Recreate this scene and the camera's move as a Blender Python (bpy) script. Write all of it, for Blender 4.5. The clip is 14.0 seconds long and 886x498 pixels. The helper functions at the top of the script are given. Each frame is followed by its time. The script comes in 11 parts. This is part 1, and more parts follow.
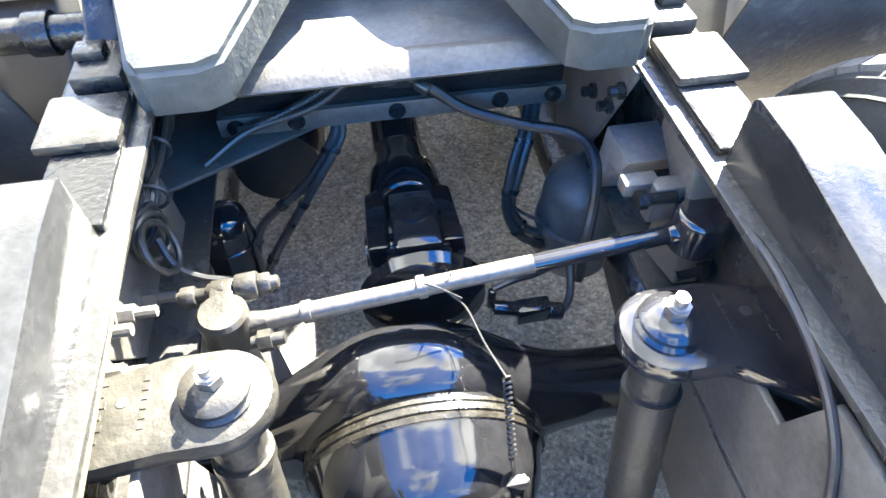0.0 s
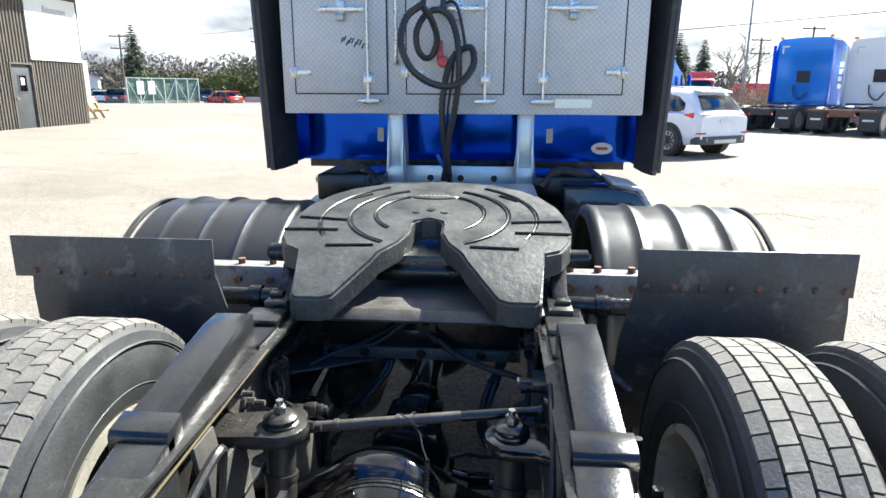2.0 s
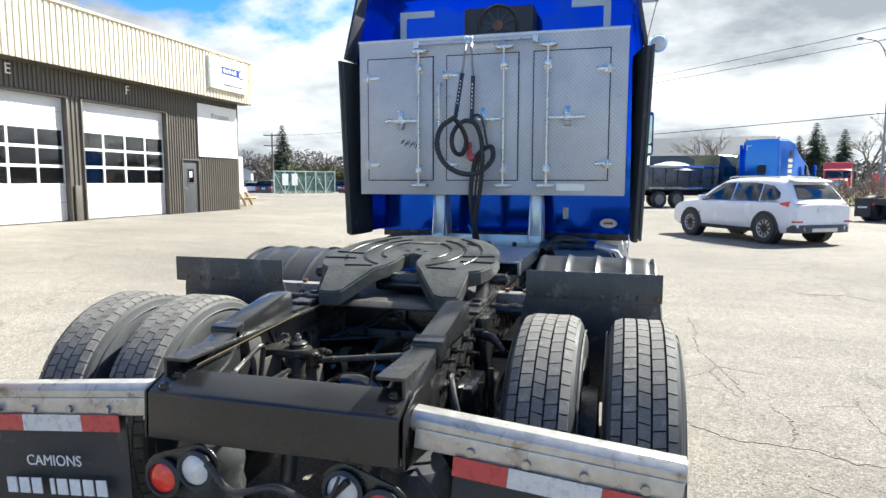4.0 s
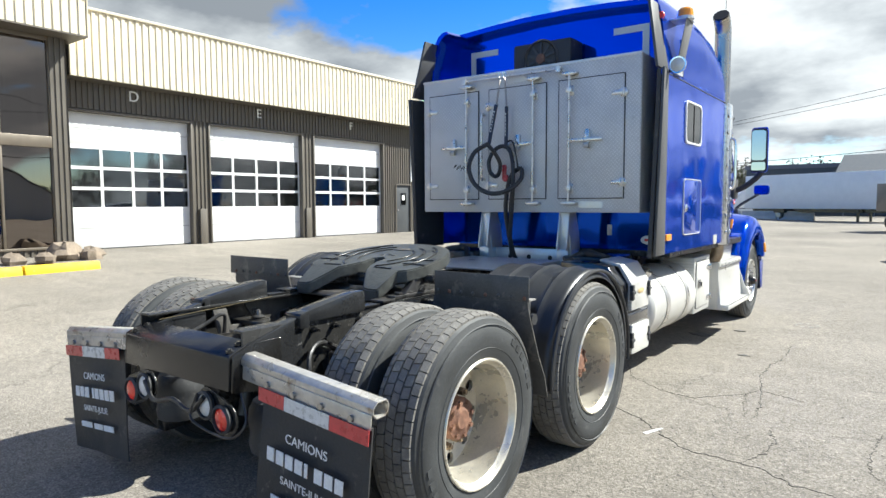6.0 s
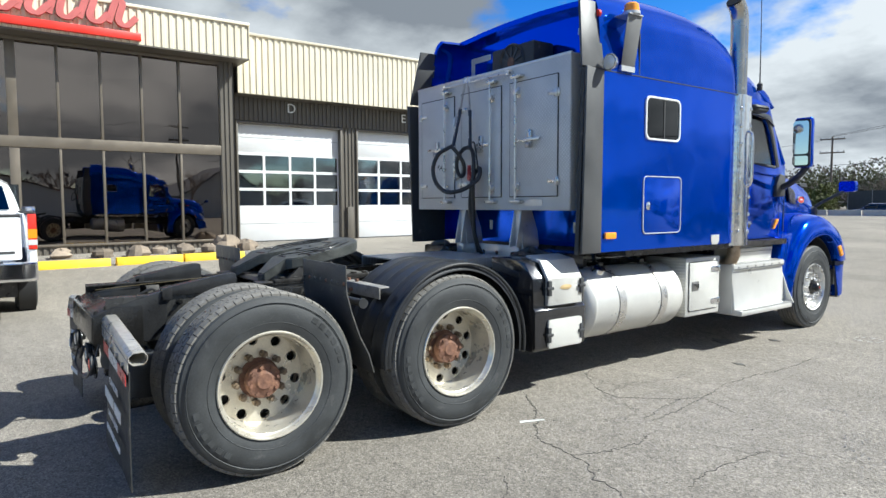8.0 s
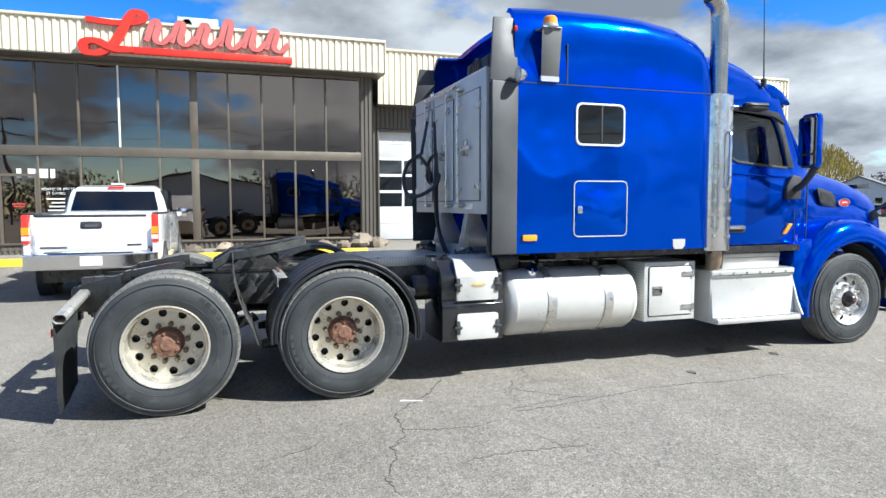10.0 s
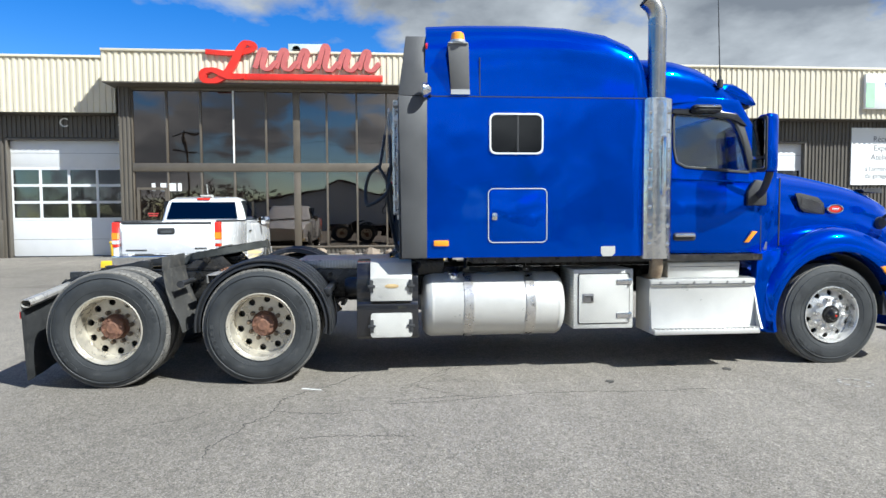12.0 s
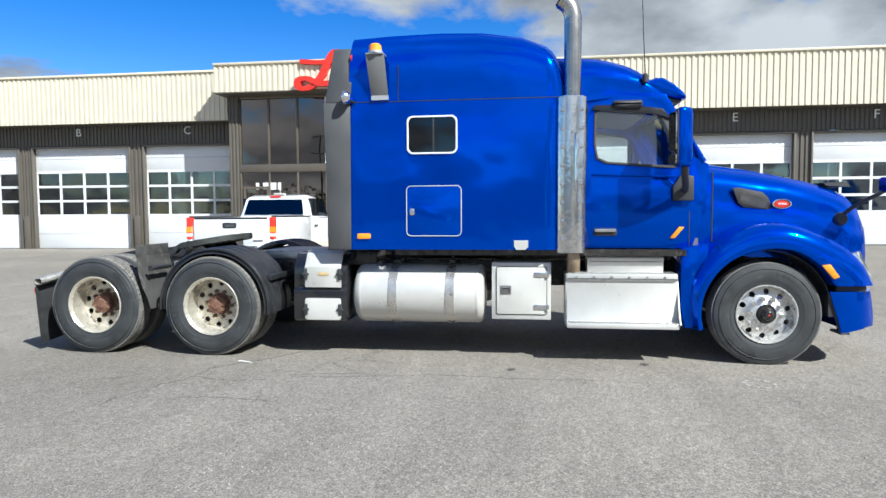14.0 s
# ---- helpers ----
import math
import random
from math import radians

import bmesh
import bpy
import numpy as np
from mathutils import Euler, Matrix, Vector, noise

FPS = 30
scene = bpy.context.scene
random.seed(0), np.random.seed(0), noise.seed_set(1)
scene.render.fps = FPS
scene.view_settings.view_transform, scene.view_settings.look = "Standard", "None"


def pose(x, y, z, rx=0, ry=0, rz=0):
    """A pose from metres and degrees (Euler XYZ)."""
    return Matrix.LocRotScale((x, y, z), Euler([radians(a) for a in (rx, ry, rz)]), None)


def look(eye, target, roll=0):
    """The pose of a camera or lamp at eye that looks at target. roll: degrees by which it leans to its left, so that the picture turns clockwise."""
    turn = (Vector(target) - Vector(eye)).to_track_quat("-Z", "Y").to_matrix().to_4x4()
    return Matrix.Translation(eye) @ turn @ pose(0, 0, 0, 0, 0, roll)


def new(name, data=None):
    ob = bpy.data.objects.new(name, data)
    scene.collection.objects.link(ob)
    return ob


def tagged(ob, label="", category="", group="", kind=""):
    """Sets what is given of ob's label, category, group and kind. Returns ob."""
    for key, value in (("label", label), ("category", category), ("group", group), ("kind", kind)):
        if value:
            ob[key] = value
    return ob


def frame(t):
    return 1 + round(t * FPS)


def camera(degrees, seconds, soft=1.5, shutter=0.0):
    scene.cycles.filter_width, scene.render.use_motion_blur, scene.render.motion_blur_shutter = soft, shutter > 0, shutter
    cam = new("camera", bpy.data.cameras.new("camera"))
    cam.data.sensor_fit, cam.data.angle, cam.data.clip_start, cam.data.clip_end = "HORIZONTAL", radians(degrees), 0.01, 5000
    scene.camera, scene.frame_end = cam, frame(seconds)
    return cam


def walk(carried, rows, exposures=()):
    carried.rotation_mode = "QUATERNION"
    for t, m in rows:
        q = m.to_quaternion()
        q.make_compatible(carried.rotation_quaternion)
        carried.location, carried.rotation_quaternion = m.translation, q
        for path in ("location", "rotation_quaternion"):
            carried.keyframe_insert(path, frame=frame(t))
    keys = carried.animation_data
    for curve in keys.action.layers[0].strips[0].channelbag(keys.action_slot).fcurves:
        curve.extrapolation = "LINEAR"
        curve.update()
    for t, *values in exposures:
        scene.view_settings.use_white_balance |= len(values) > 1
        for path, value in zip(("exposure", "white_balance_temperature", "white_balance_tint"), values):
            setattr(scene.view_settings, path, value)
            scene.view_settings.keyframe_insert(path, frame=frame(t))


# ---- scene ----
cam = camera(69.8, 14.0)
PATH = [
    (0, (-0.069, 0.249, 1.526), (0.137, 1.536, 0.009), -0.6),
    (0.5, (-0.034, 0.021, 1.576), (0.215, 1.616, 0.396), 0.2),
    (1, (0.081, -0.18, 1.602), (0.212, 1.577, 0.655), -0.0),
    (1.5, (0.152, -0.393, 1.63), (0.096, 1.468, 0.901), 0.2),
    (2, (0.218, -0.683, 1.636), (0.064, 1.251, 1.15), 0.2),
    (2.5, (0.426, -0.949, 1.611), (0.221, 1.002, 1.224), 0.2),
    (3, (0.645, -1.232, 1.6), (0.387, 0.728, 1.296), 0.3),
    (3.5, (0.776, -1.573, 1.587), (0.399, 0.376, 1.344), 0.3),
    (4, (1.087, -1.835, 1.602), (0.55, 0.079, 1.39), 0.1),
    (4.2, (1.245, -1.898, 1.603), (0.624, -0.008, 1.404), -0.0),
    (6.5, (3.381, -1.602, 1.54), (2.062, -0.105, 1.403), -0.2),
    (7, (3.842, -1.336, 1.52), (2.403, 0.045, 1.384), -0.2),
    (7.5, (4.281, -0.955, 1.538), (2.754, 0.329, 1.398), -0.2),
    (8, (4.712, -0.592, 1.55), (3.1, 0.584, 1.408), -0.2),
    (10.5, (6.614, 1.653, 1.577), (4.693, 2.194, 1.454), -0.3),
    (11, (6.83, 2.135, 1.526), (4.887, 2.595, 1.421), -0.4),
    (11.5, (7.008, 2.661, 1.537), (5.033, 2.954, 1.426), -0.3),
    (12, (7.137, 3.191, 1.542), (5.147, 3.366, 1.435), -0.3),
    (12.5, (7.329, 3.727, 1.559), (5.333, 3.79, 1.446), -0.3),
    (13, (7.432, 4.257, 1.533), (5.435, 4.238, 1.425), -0.3),
    (13.5, (7.569, 4.802, 1.493), (5.575, 4.672, 1.396), -0.3),
    (14, (7.594, 5.37, 1.517), (5.615, 5.104, 1.402), -0.3),
]
EXPOSURES = [(0.0, 4.38, 7000, 5), (0.5, 4.6, 7000, 5), (1.0, 4.25, 7000, 5), (1.3, 3.65, 7000, 5), (1.6, 2.82, 7000, 5), (2.0, 1.66, 6450, 5), (2.5, 1.04, 6450, 5), (3.0, 0.96, 6450, 5), (3.5, 1.2, 6450, 5), (4.2, 1.25, 6450, 5), (6.5, 0.96, 6350, 4), (7.0, 0.96, 6350, 4), (7.5, 0.97, 6350, 4), (8.2, 0.6, 6050, 4), (10.5, 0.85, 5950, 5), (11.0, 0.04, 5950, 5), (11.5, 0.04, 5950, 5), (12.0, 0.54, 5950, 5), (12.5, 0.3, 5950, 5), (13.0, 0.14, 5950, 5), (13.5, 0.26, 5950, 5), (14.0, 0.58, 5950, 5)]
walk(cam, [(t, look(eye, target, roll)) for t, eye, target, roll in PATH], EXPOSURES)

SKY, SUN_POWER = 0.068, 6.1
CLOUD_X, CLOUD_Y = 3.1, 1.7
CLOUD_DARK, CLOUD_LIGHT = (2.5, 2.7, 3.05), (7.0, 7.15, 7.4)
ASPHALT_DARK, ASPHALT_LIGHT = (0.16, 0.145, 0.124), (0.247, 0.224, 0.19)


# ---- world and sun ----
SUN = Vector((0.5, 0.62, 0.78)).normalized()
world = bpy.data.worlds.new("sky")
scene.world = world
world.use_nodes = True
wt = world.node_tree
wt.nodes.clear()


def node(tree, kind, **values):
    n = tree.nodes.new(kind)
    for key, value in values.items():
        n.inputs[key.replace("_", " ")].default_value = value
    return n


sky = wt.nodes.new("ShaderNodeTexSky")
sky.sky_type, sky.sun_disc = "NISHITA", False
sky.sun_elevation = math.asin(SUN.z)
sky.sun_rotation = math.atan2(SUN.x, SUN.y)
sky.air_density, sky.dust_density, sky.ozone_density = 1.0, 0.1, 3.0
wco = wt.nodes.new("ShaderNodeTexCoord")
wsep = wt.nodes.new("ShaderNodeSeparateXYZ")
wt.links.new(wco.outputs["Generated"], wsep.inputs[0])
wmax = wt.nodes.new("ShaderNodeMath")
wmax.operation = "MAXIMUM"
wmax.inputs[1].default_value = 0.0
wt.links.new(wsep.outputs["Z"], wmax.inputs[0])
wadd = wt.nodes.new("ShaderNodeMath")
wadd.operation = "ADD"
wadd.inputs[1].default_value = 0.26
wt.links.new(wmax.outputs[0], wadd.inputs[0])
wcomb = wt.nodes.new("ShaderNodeCombineXYZ")
for axis in (0, 1):
    wdiv = wt.nodes.new("ShaderNodeMath")
    wdiv.operation = "DIVIDE"
    wt.links.new(wsep.outputs[axis], wdiv.inputs[0])
    wt.links.new(wadd.outputs[0], wdiv.inputs[1])
    wt.links.new(wdiv.outputs[0], wcomb.inputs[axis])
cloud = node(wt, "ShaderNodeTexNoise", Scale=1.15, Detail=10.0, Roughness=0.55, Distortion=0.12)
wmap = wt.nodes.new("ShaderNodeMapping")
wmap.inputs["Location"].default_value = (CLOUD_X, CLOUD_Y, 0.0)
wmap.inputs["Scale"].default_value = (1.0, 1.0, 1.0)
wt.links.new(wcomb.outputs[0], wmap.inputs[0])
wt.links.new(wmap.outputs[0], cloud.inputs["Vector"])
cover = wt.nodes.new("ShaderNodeValToRGB")
cover.color_ramp.elements[0].position, cover.color_ramp.elements[1].position = 0.465, 0.535
wtilt = wt.nodes.new("ShaderNodeMath")
wtilt.operation = "MULTIPLY_ADD"
wtilt.inputs[1].default_value = 0.115
wt.links.new(wsep.outputs["Y"], wtilt.inputs[0])
weast = wt.nodes.new("ShaderNodeMath")
weast.operation = "MAXIMUM"
weast.inputs[1].default_value = 0.0
wt.links.new(wsep.outputs["X"], weast.inputs[0])
wtilt_x = wt.nodes.new("ShaderNodeMath")
wtilt_x.operation = "MULTIPLY_ADD"
wtilt_x.inputs[1].default_value = 0.05
wt.links.new(weast.outputs[0], wtilt_x.inputs[0])
wt.links.new(cloud.outputs["Fac"], wtilt_x.inputs[2])
wt.links.new(wtilt_x.outputs[0], wtilt.inputs[2])
wt.links.new(wtilt.outputs[0], cover.inputs[0])
body = node(wt, "ShaderNodeTexNoise", Scale=1.3, Detail=7.0, Roughness=0.55)
wt.links.new(wmap.outputs[0], body.inputs["Vector"])
shade = wt.nodes.new("ShaderNodeValToRGB")
shade.color_ramp.elements[0].position, shade.color_ramp.elements[1].position = 0.40, 0.60
shade.color_ramp.elements[0].color = (*CLOUD_DARK, 1)
shade.color_ramp.elements[1].color = (*CLOUD_LIGHT, 1)
wt.links.new(body.outputs["Fac"], shade.inputs[0])
wmix = wt.nodes.new("ShaderNodeMix")
wmix.data_type = "RGBA"
wt.links.new(cover.outputs["Color"], wmix.inputs["Factor"])
whue = node(wt, "ShaderNodeHueSaturation", Hue=0.515, Saturation=1.45, Value=1.6)
wt.links.new(sky.outputs[0], whue.inputs["Color"])
wt.links.new(whue.outputs[0], wmix.inputs["A"])
wsun = wt.nodes.new("ShaderNodeVectorMath")
wsun.operation = "DOT_PRODUCT"
wsun.inputs[1].default_value = SUN
wt.links.new(wco.outputs["Generated"], wsun.inputs[0])
wglow = node(wt, "ShaderNodeMapRange", From_Min=-0.6, From_Max=0.85, To_Min=0.76, To_Max=1.25)
wt.links.new(wsun.outputs["Value"], wglow.inputs["Value"])
wlit = wt.nodes.new("ShaderNodeVectorMath")
wlit.operation = "SCALE"
wt.links.new(shade.outputs["Color"], wlit.inputs[0])
wt.links.new(wglow.outputs[0], wlit.inputs["Scale"])
wt.links.new(wlit.outputs[0], wmix.inputs["B"])
wbg = node(wt, "ShaderNodeBackground", Strength=SKY)
wt.links.new(wmix.outputs["Result"], wbg.inputs["Color"])
wout = wt.nodes.new("ShaderNodeOutputWorld")
wt.links.new(wbg.outputs[0], wout.inputs["Surface"])

sun = new("sun", bpy.data.lights.new("sun", "SUN"))
sun.data.energy, sun.data.angle, sun.data.color = SUN_POWER, radians(0.6), (1.0, 0.965, 0.905)
sun.matrix_world = look(SUN * 50, (0, 0, 0))


# ---- materials ----
def mat(name, color, rough=0.5, metal=0.0, var=0.12, scale=3.0, bump=0.0, grain=80.0, coat=0.0, dirt=None, dirt_at=0.6, dirt_scale=5.0, random=0.0, ior=1.5):
    """A painted, cast or rubber surface: colour that wavers at two scales, uneven gloss, fine relief and stains of their own shape."""
    m = bpy.data.materials.new(name)
    m.use_nodes = True
    t = m.node_tree
    b = t.nodes["Principled BSDF"]
    b.inputs["Metallic"].default_value = metal
    b.inputs["Coat Weight"].default_value = coat
    b.inputs["Coat Roughness"].default_value = 0.04
    b.inputs["IOR"].default_value = ior
    co = t.nodes.new("ShaderNodeTexCoord")
    big = node(t, "ShaderNodeTexNoise", Scale=scale, Detail=5.0, Roughness=0.6)
    fine = node(t, "ShaderNodeTexNoise", Scale=grain, Detail=3.0, Roughness=0.6)
    t.links.new(co.outputs["Object"], big.inputs["Vector"])
    t.links.new(co.outputs["Object"], fine.inputs["Vector"])
    span = node(t, "ShaderNodeMapRange", From_Min=0.3, From_Max=0.7, To_Min=1 - var, To_Max=1 + var)
    t.links.new(big.outputs["Fac"], span.inputs["Value"])
    last = span.outputs[0]
    span2 = node(t, "ShaderNodeMapRange", From_Min=0.3, From_Max=0.7, To_Min=1 - var * 0.6, To_Max=1 + var * 0.6)
    t.links.new(fine.outputs["Fac"], span2.inputs["Value"])
    mul = t.nodes.new("ShaderNodeMath")
    mul.operation = "MULTIPLY"
    t.links.new(last, mul.inputs[0])
    t.links.new(span2.outputs[0], mul.inputs[1])
    last = mul.outputs[0]
    if random:
        info = t.nodes.new("ShaderNodeObjectInfo")
        rr = node(t, "ShaderNodeMapRange", To_Min=1 - random, To_Max=1 + random)
        t.links.new(info.outputs["Random"], rr.inputs["Value"])
        mul2 = t.nodes.new("ShaderNodeMath")
        mul2.operation = "MULTIPLY"
        t.links.new(last, mul2.inputs[0])
        t.links.new(rr.outputs[0], mul2.inputs[1])
        last = mul2.outputs[0]
    tint = t.nodes.new("ShaderNodeVectorMath")
    tint.operation = "SCALE"
    tint.inputs[0].default_value = color
    t.links.new(last, tint.inputs["Scale"])
    shown = tint.outputs[0]
    if dirt:
        spots = node(t, "ShaderNodeTexNoise", Scale=dirt_scale, Detail=8.0, Roughness=0.7, Distortion=0.4)
        t.links.new(co.outputs["Object"], spots.inputs["Vector"])
        mask = node(t, "ShaderNodeMapRange", From_Min=dirt_at, From_Max=dirt_at + 0.12)
        t.links.new(spots.outputs["Fac"], mask.inputs["Value"])
        mx = t.nodes.new("ShaderNodeMix")
        mx.data_type = "RGBA"
        mx.inputs["B"].default_value = (*dirt, 1)
        t.links.new(mask.outputs[0], mx.inputs["Factor"])
        t.links.new(shown, mx.inputs["A"])
        shown = mx.outputs["Result"]
    t.links.new(shown, b.inputs["Base Color"])
    gloss = node(t, "ShaderNodeMapRange", From_Min=0.3, From_Max=0.7, To_Min=max(0.02, rough - 0.25 * rough), To_Max=min(1, rough + 0.25 * rough))
    t.links.new(big.outputs["Fac"], gloss.inputs["Value"])
    t.links.new(gloss.outputs[0], b.inputs["Roughness"])
    if bump:
        bp = node(t, "ShaderNodeBump", Strength=bump, Distance=0.004)
        t.links.new(fine.outputs["Fac"], bp.inputs["Height"])
        t.links.new(bp.outputs[0], b.inputs["Normal"])
    return m


def glass(name, tint, gain=1.0, ior=1.5, rough=0.02, wavy=0.0):
    m = bpy.data.materials.new(name)
    m.use_nodes = True
    t = m.node_tree
    t.nodes.clear()
    out = t.nodes.new("ShaderNodeOutputMaterial")
    mix = t.nodes.new("ShaderNodeMixShader")
    clear = node(t, "ShaderNodeBsdfTransparent", Color=(*tint, 1))
    shine = node(t, "ShaderNodeBsdfGlossy", Roughness=rough, Color=(*(gain if isinstance(gain, tuple) else (gain, gain, gain)), 1))
    fr = node(t, "ShaderNodeFresnel", IOR=ior)
    if wavy:
        co = t.nodes.new("ShaderNodeTexCoord")
        nz = node(t, "ShaderNodeTexNoise", Scale=0.9, Detail=1.0)
        bp = node(t, "ShaderNodeBump", Strength=wavy, Distance=0.05)
        t.links.new(co.outputs["Object"], nz.inputs["Vector"])
        t.links.new(nz.outputs["Fac"], bp.inputs["Height"])
        t.links.new(bp.outputs[0], shine.inputs["Normal"])
    t.links.new(fr.outputs[0], mix.inputs[0])
    t.links.new(clear.outputs[0], mix.inputs[1])
    t.links.new(shine.outputs[0], mix.inputs[2])
    t.links.new(mix.outputs[0], out.inputs["Surface"])
    return m


def tread_plate(name, color, rough, metal, pitch, axes, strength=0.6, dirt=None):
    """Embossed five-bar plate: two crossed families of raised lozenges on the plane of the two axes."""
    m = mat(name, color, rough, metal, var=0.1, scale=4.0, dirt=dirt, dirt_at=0.62, dirt_scale=9.0)
    t = m.node_tree
    b = t.nodes["Principled BSDF"]
    co = t.nodes.new("ShaderNodeTexCoord")
    heights = []
    for shift, lean in ((0.0, 1.0), (0.5, -1.0)):
        sc = t.nodes.new("ShaderNodeVectorMath")
        sc.operation = "SCALE"
        sc.inputs["Scale"].default_value = 1 / pitch
        t.links.new(co.outputs["Object"], sc.inputs[0])
        ad = t.nodes.new("ShaderNodeVectorMath")
        ad.operation = "ADD"
        off = [0.0, 0.0, 0.0]
        for a in axes:
            off[a] = shift
        ad.inputs[1].default_value = off
        t.links.new(sc.outputs[0], ad.inputs[0])
        fr = t.nodes.new("ShaderNodeVectorMath")
        fr.operation = "FRACTION"
        t.links.new(ad.outputs[0], fr.inputs[0])
        su = t.nodes.new("ShaderNodeVectorMath")
        su.operation = "SUBTRACT"
        su.inputs[1].default_value = [0.5 if a in axes else 0.0 for a in range(3)]
        t.links.new(fr.outputs[0], su.inputs[0])
        terms = []
        for sign, size in ((lean, 0.42), (-lean, 0.11)):
            d = t.nodes.new("ShaderNodeVectorMath")
            d.operation = "DOT_PRODUCT"
            v = [0.0, 0.0, 0.0]
            v[axes[0]], v[axes[1]] = 0.7071 / size, 0.7071 * sign / size
            d.inputs[1].default_value = v
            t.links.new(su.outputs[0], d.inputs[0])
            sq = t.nodes.new("ShaderNodeMath")
            sq.operation = "POWER"
            sq.inputs[1].default_value = 2.0
            ab = t.nodes.new("ShaderNodeMath")
            ab.operation = "ABSOLUTE"
            t.links.new(d.outputs["Value"], ab.inputs[0])
            t.links.new(ab.outputs[0], sq.inputs[0])
            terms.append(sq)
        s = t.nodes.new("ShaderNodeMath")
        s.operation = "ADD"
        t.links.new(terms[0].outputs[0], s.inputs[0])
        t.links.new(terms[1].outputs[0], s.inputs[1])
        r = node(t, "ShaderNodeMapRange", From_Min=1.0, From_Max=0.4)
        t.links.new(s.outputs[0], r.inputs["Value"])
        heights.append(r)
    mx = t.nodes.new("ShaderNodeMath")
    mx.operation = "MAXIMUM"
    t.links.new(heights[0].outputs[0], mx.inputs[0])
    t.links.new(heights[1].outputs[0], mx.inputs[1])
    old = b.inputs["Base Color"].links[0].from_socket
    # Colour darker between lozenges, lighter on top: the relief's shading painted in.
    worn = node(t, "ShaderNodeMapRange", To_Min=0.84, To_Max=1.08)
    t.links.new(mx.outputs[0], worn.inputs["Value"])
    both_ = t.nodes.new("ShaderNodeVectorMath")
    both_.operation = "SCALE"
    t.links.new(old, both_.inputs[0])
    t.links.new(worn.outputs[0], both_.inputs["Scale"])
    t.links.new(both_.outputs[0], b.inputs["Base Color"])
    bp = node(t, "ShaderNodeBump", Strength=strength, Distance=0.004)
    t.links.new(mx.outputs[0], bp.inputs["Height"])
    t.links.new(bp.outputs[0], b.inputs["Normal"])
    return m


def asphalt_material():
    m = bpy.data.materials.new("asphalt")
    m.use_nodes = True
    t = m.node_tree
    b = t.nodes["Principled BSDF"]
    co = t.nodes.new("ShaderNodeTexCoord")
    P = co.outputs["Object"]
    broad = node(t, "ShaderNodeTexNoise", Scale=0.16, Detail=6.0, Roughness=0.6, Distortion=0.3)
    mid = node(t, "ShaderNodeTexNoise", Scale=2.2, Detail=6.0, Roughness=0.65)
    grit = node(t, "ShaderNodeTexNoise", Scale=85.0, Detail=3.0, Roughness=0.7)
    stone = node(t, "ShaderNodeTexVoronoi", Scale=110.0)
    for n in (broad, mid, grit, stone):
        t.links.new(P, n.inputs["Vector"])
    ramp = t.nodes.new("ShaderNodeValToRGB")
    e = ramp.color_ramp.elements
    e[0].position, e[1].position = 0.34, 0.66
    e[0].color, e[1].color = (*ASPHALT_DARK, 1), (*ASPHALT_LIGHT, 1)
    t.links.new(broad.outputs["Fac"], ramp.inputs[0])
    m1 = node(t, "ShaderNodeMapRange", From_Min=0.3, From_Max=0.7, To_Min=0.9, To_Max=1.1)
    lane = t.nodes.new("ShaderNodeMapping")
    lane.inputs["Rotation"].default_value = (0, 0, radians(35))
    lane.inputs["Scale"].default_value = (0.16, 2.6, 1.0)
    t.links.new(P, lane.inputs[0])
    track = node(t, "ShaderNodeTexNoise", Scale=1.0, Detail=5.0, Roughness=0.6, Distortion=0.3)
    t.links.new(lane.outputs[0], track.inputs["Vector"])
    both_n = t.nodes.new("ShaderNodeMath")
    both_n.operation = "MULTIPLY_ADD"
    both_n.inputs[1].default_value = 0.7
    t.links.new(track.outputs["Fac"], both_n.inputs[0])
    half_n = t.nodes.new("ShaderNodeMath")
    half_n.operation = "MULTIPLY_ADD"
    half_n.inputs[1].default_value, half_n.inputs[2].default_value = 0.6, -0.15
    t.links.new(mid.outputs["Fac"], half_n.inputs[0])
    t.links.new(half_n.outputs[0], both_n.inputs[2])
    t.links.new(both_n.outputs[0], m1.inputs["Value"])
    m2 = node(t, "ShaderNodeMapRange", From_Min=0.3, From_Max=0.7, To_Min=0.57, To_Max=1.43)
    t.links.new(grit.outputs["Fac"], m2.inputs["Value"])
    mm = t.nodes.new("ShaderNodeMath")
    mm.operation = "MULTIPLY"
    t.links.new(m1.outputs[0], mm.inputs[0])
    t.links.new(m2.outputs[0], mm.inputs[1])
    chip = node(t, "ShaderNodeTexVoronoi", Scale=34.0)
    t.links.new(P, chip.inputs["Vector"])
    last = mm.outputs[0]
    for source, span in ((stone, 0.3), (chip, 0.14)):
        bw = t.nodes.new("ShaderNodeSeparateColor")
        t.links.new(source.outputs["Color"], bw.inputs[0])
        ch = node(t, "ShaderNodeMapRange", To_Min=1 - span, To_Max=1 + span)
        t.links.new(bw.outputs[0], ch.inputs["Value"])
        nx = t.nodes.new("ShaderNodeMath")
        nx.operation = "MULTIPLY"
        t.links.new(last, nx.inputs[0])
        t.links.new(ch.outputs[0], nx.inputs[1])
        last = nx.outputs[0]
    s = t.nodes.new("ShaderNodeVectorMath")
    s.operation = "SCALE"
    t.links.new(ramp.outputs["Color"], s.inputs[0])
    t.links.new(last, s.inputs["Scale"])
    # sparse dark chips and pits
    pit = node(t, "ShaderNodeTexVoronoi", Scale=16.0)
    t.links.new(P, pit.inputs["Vector"])
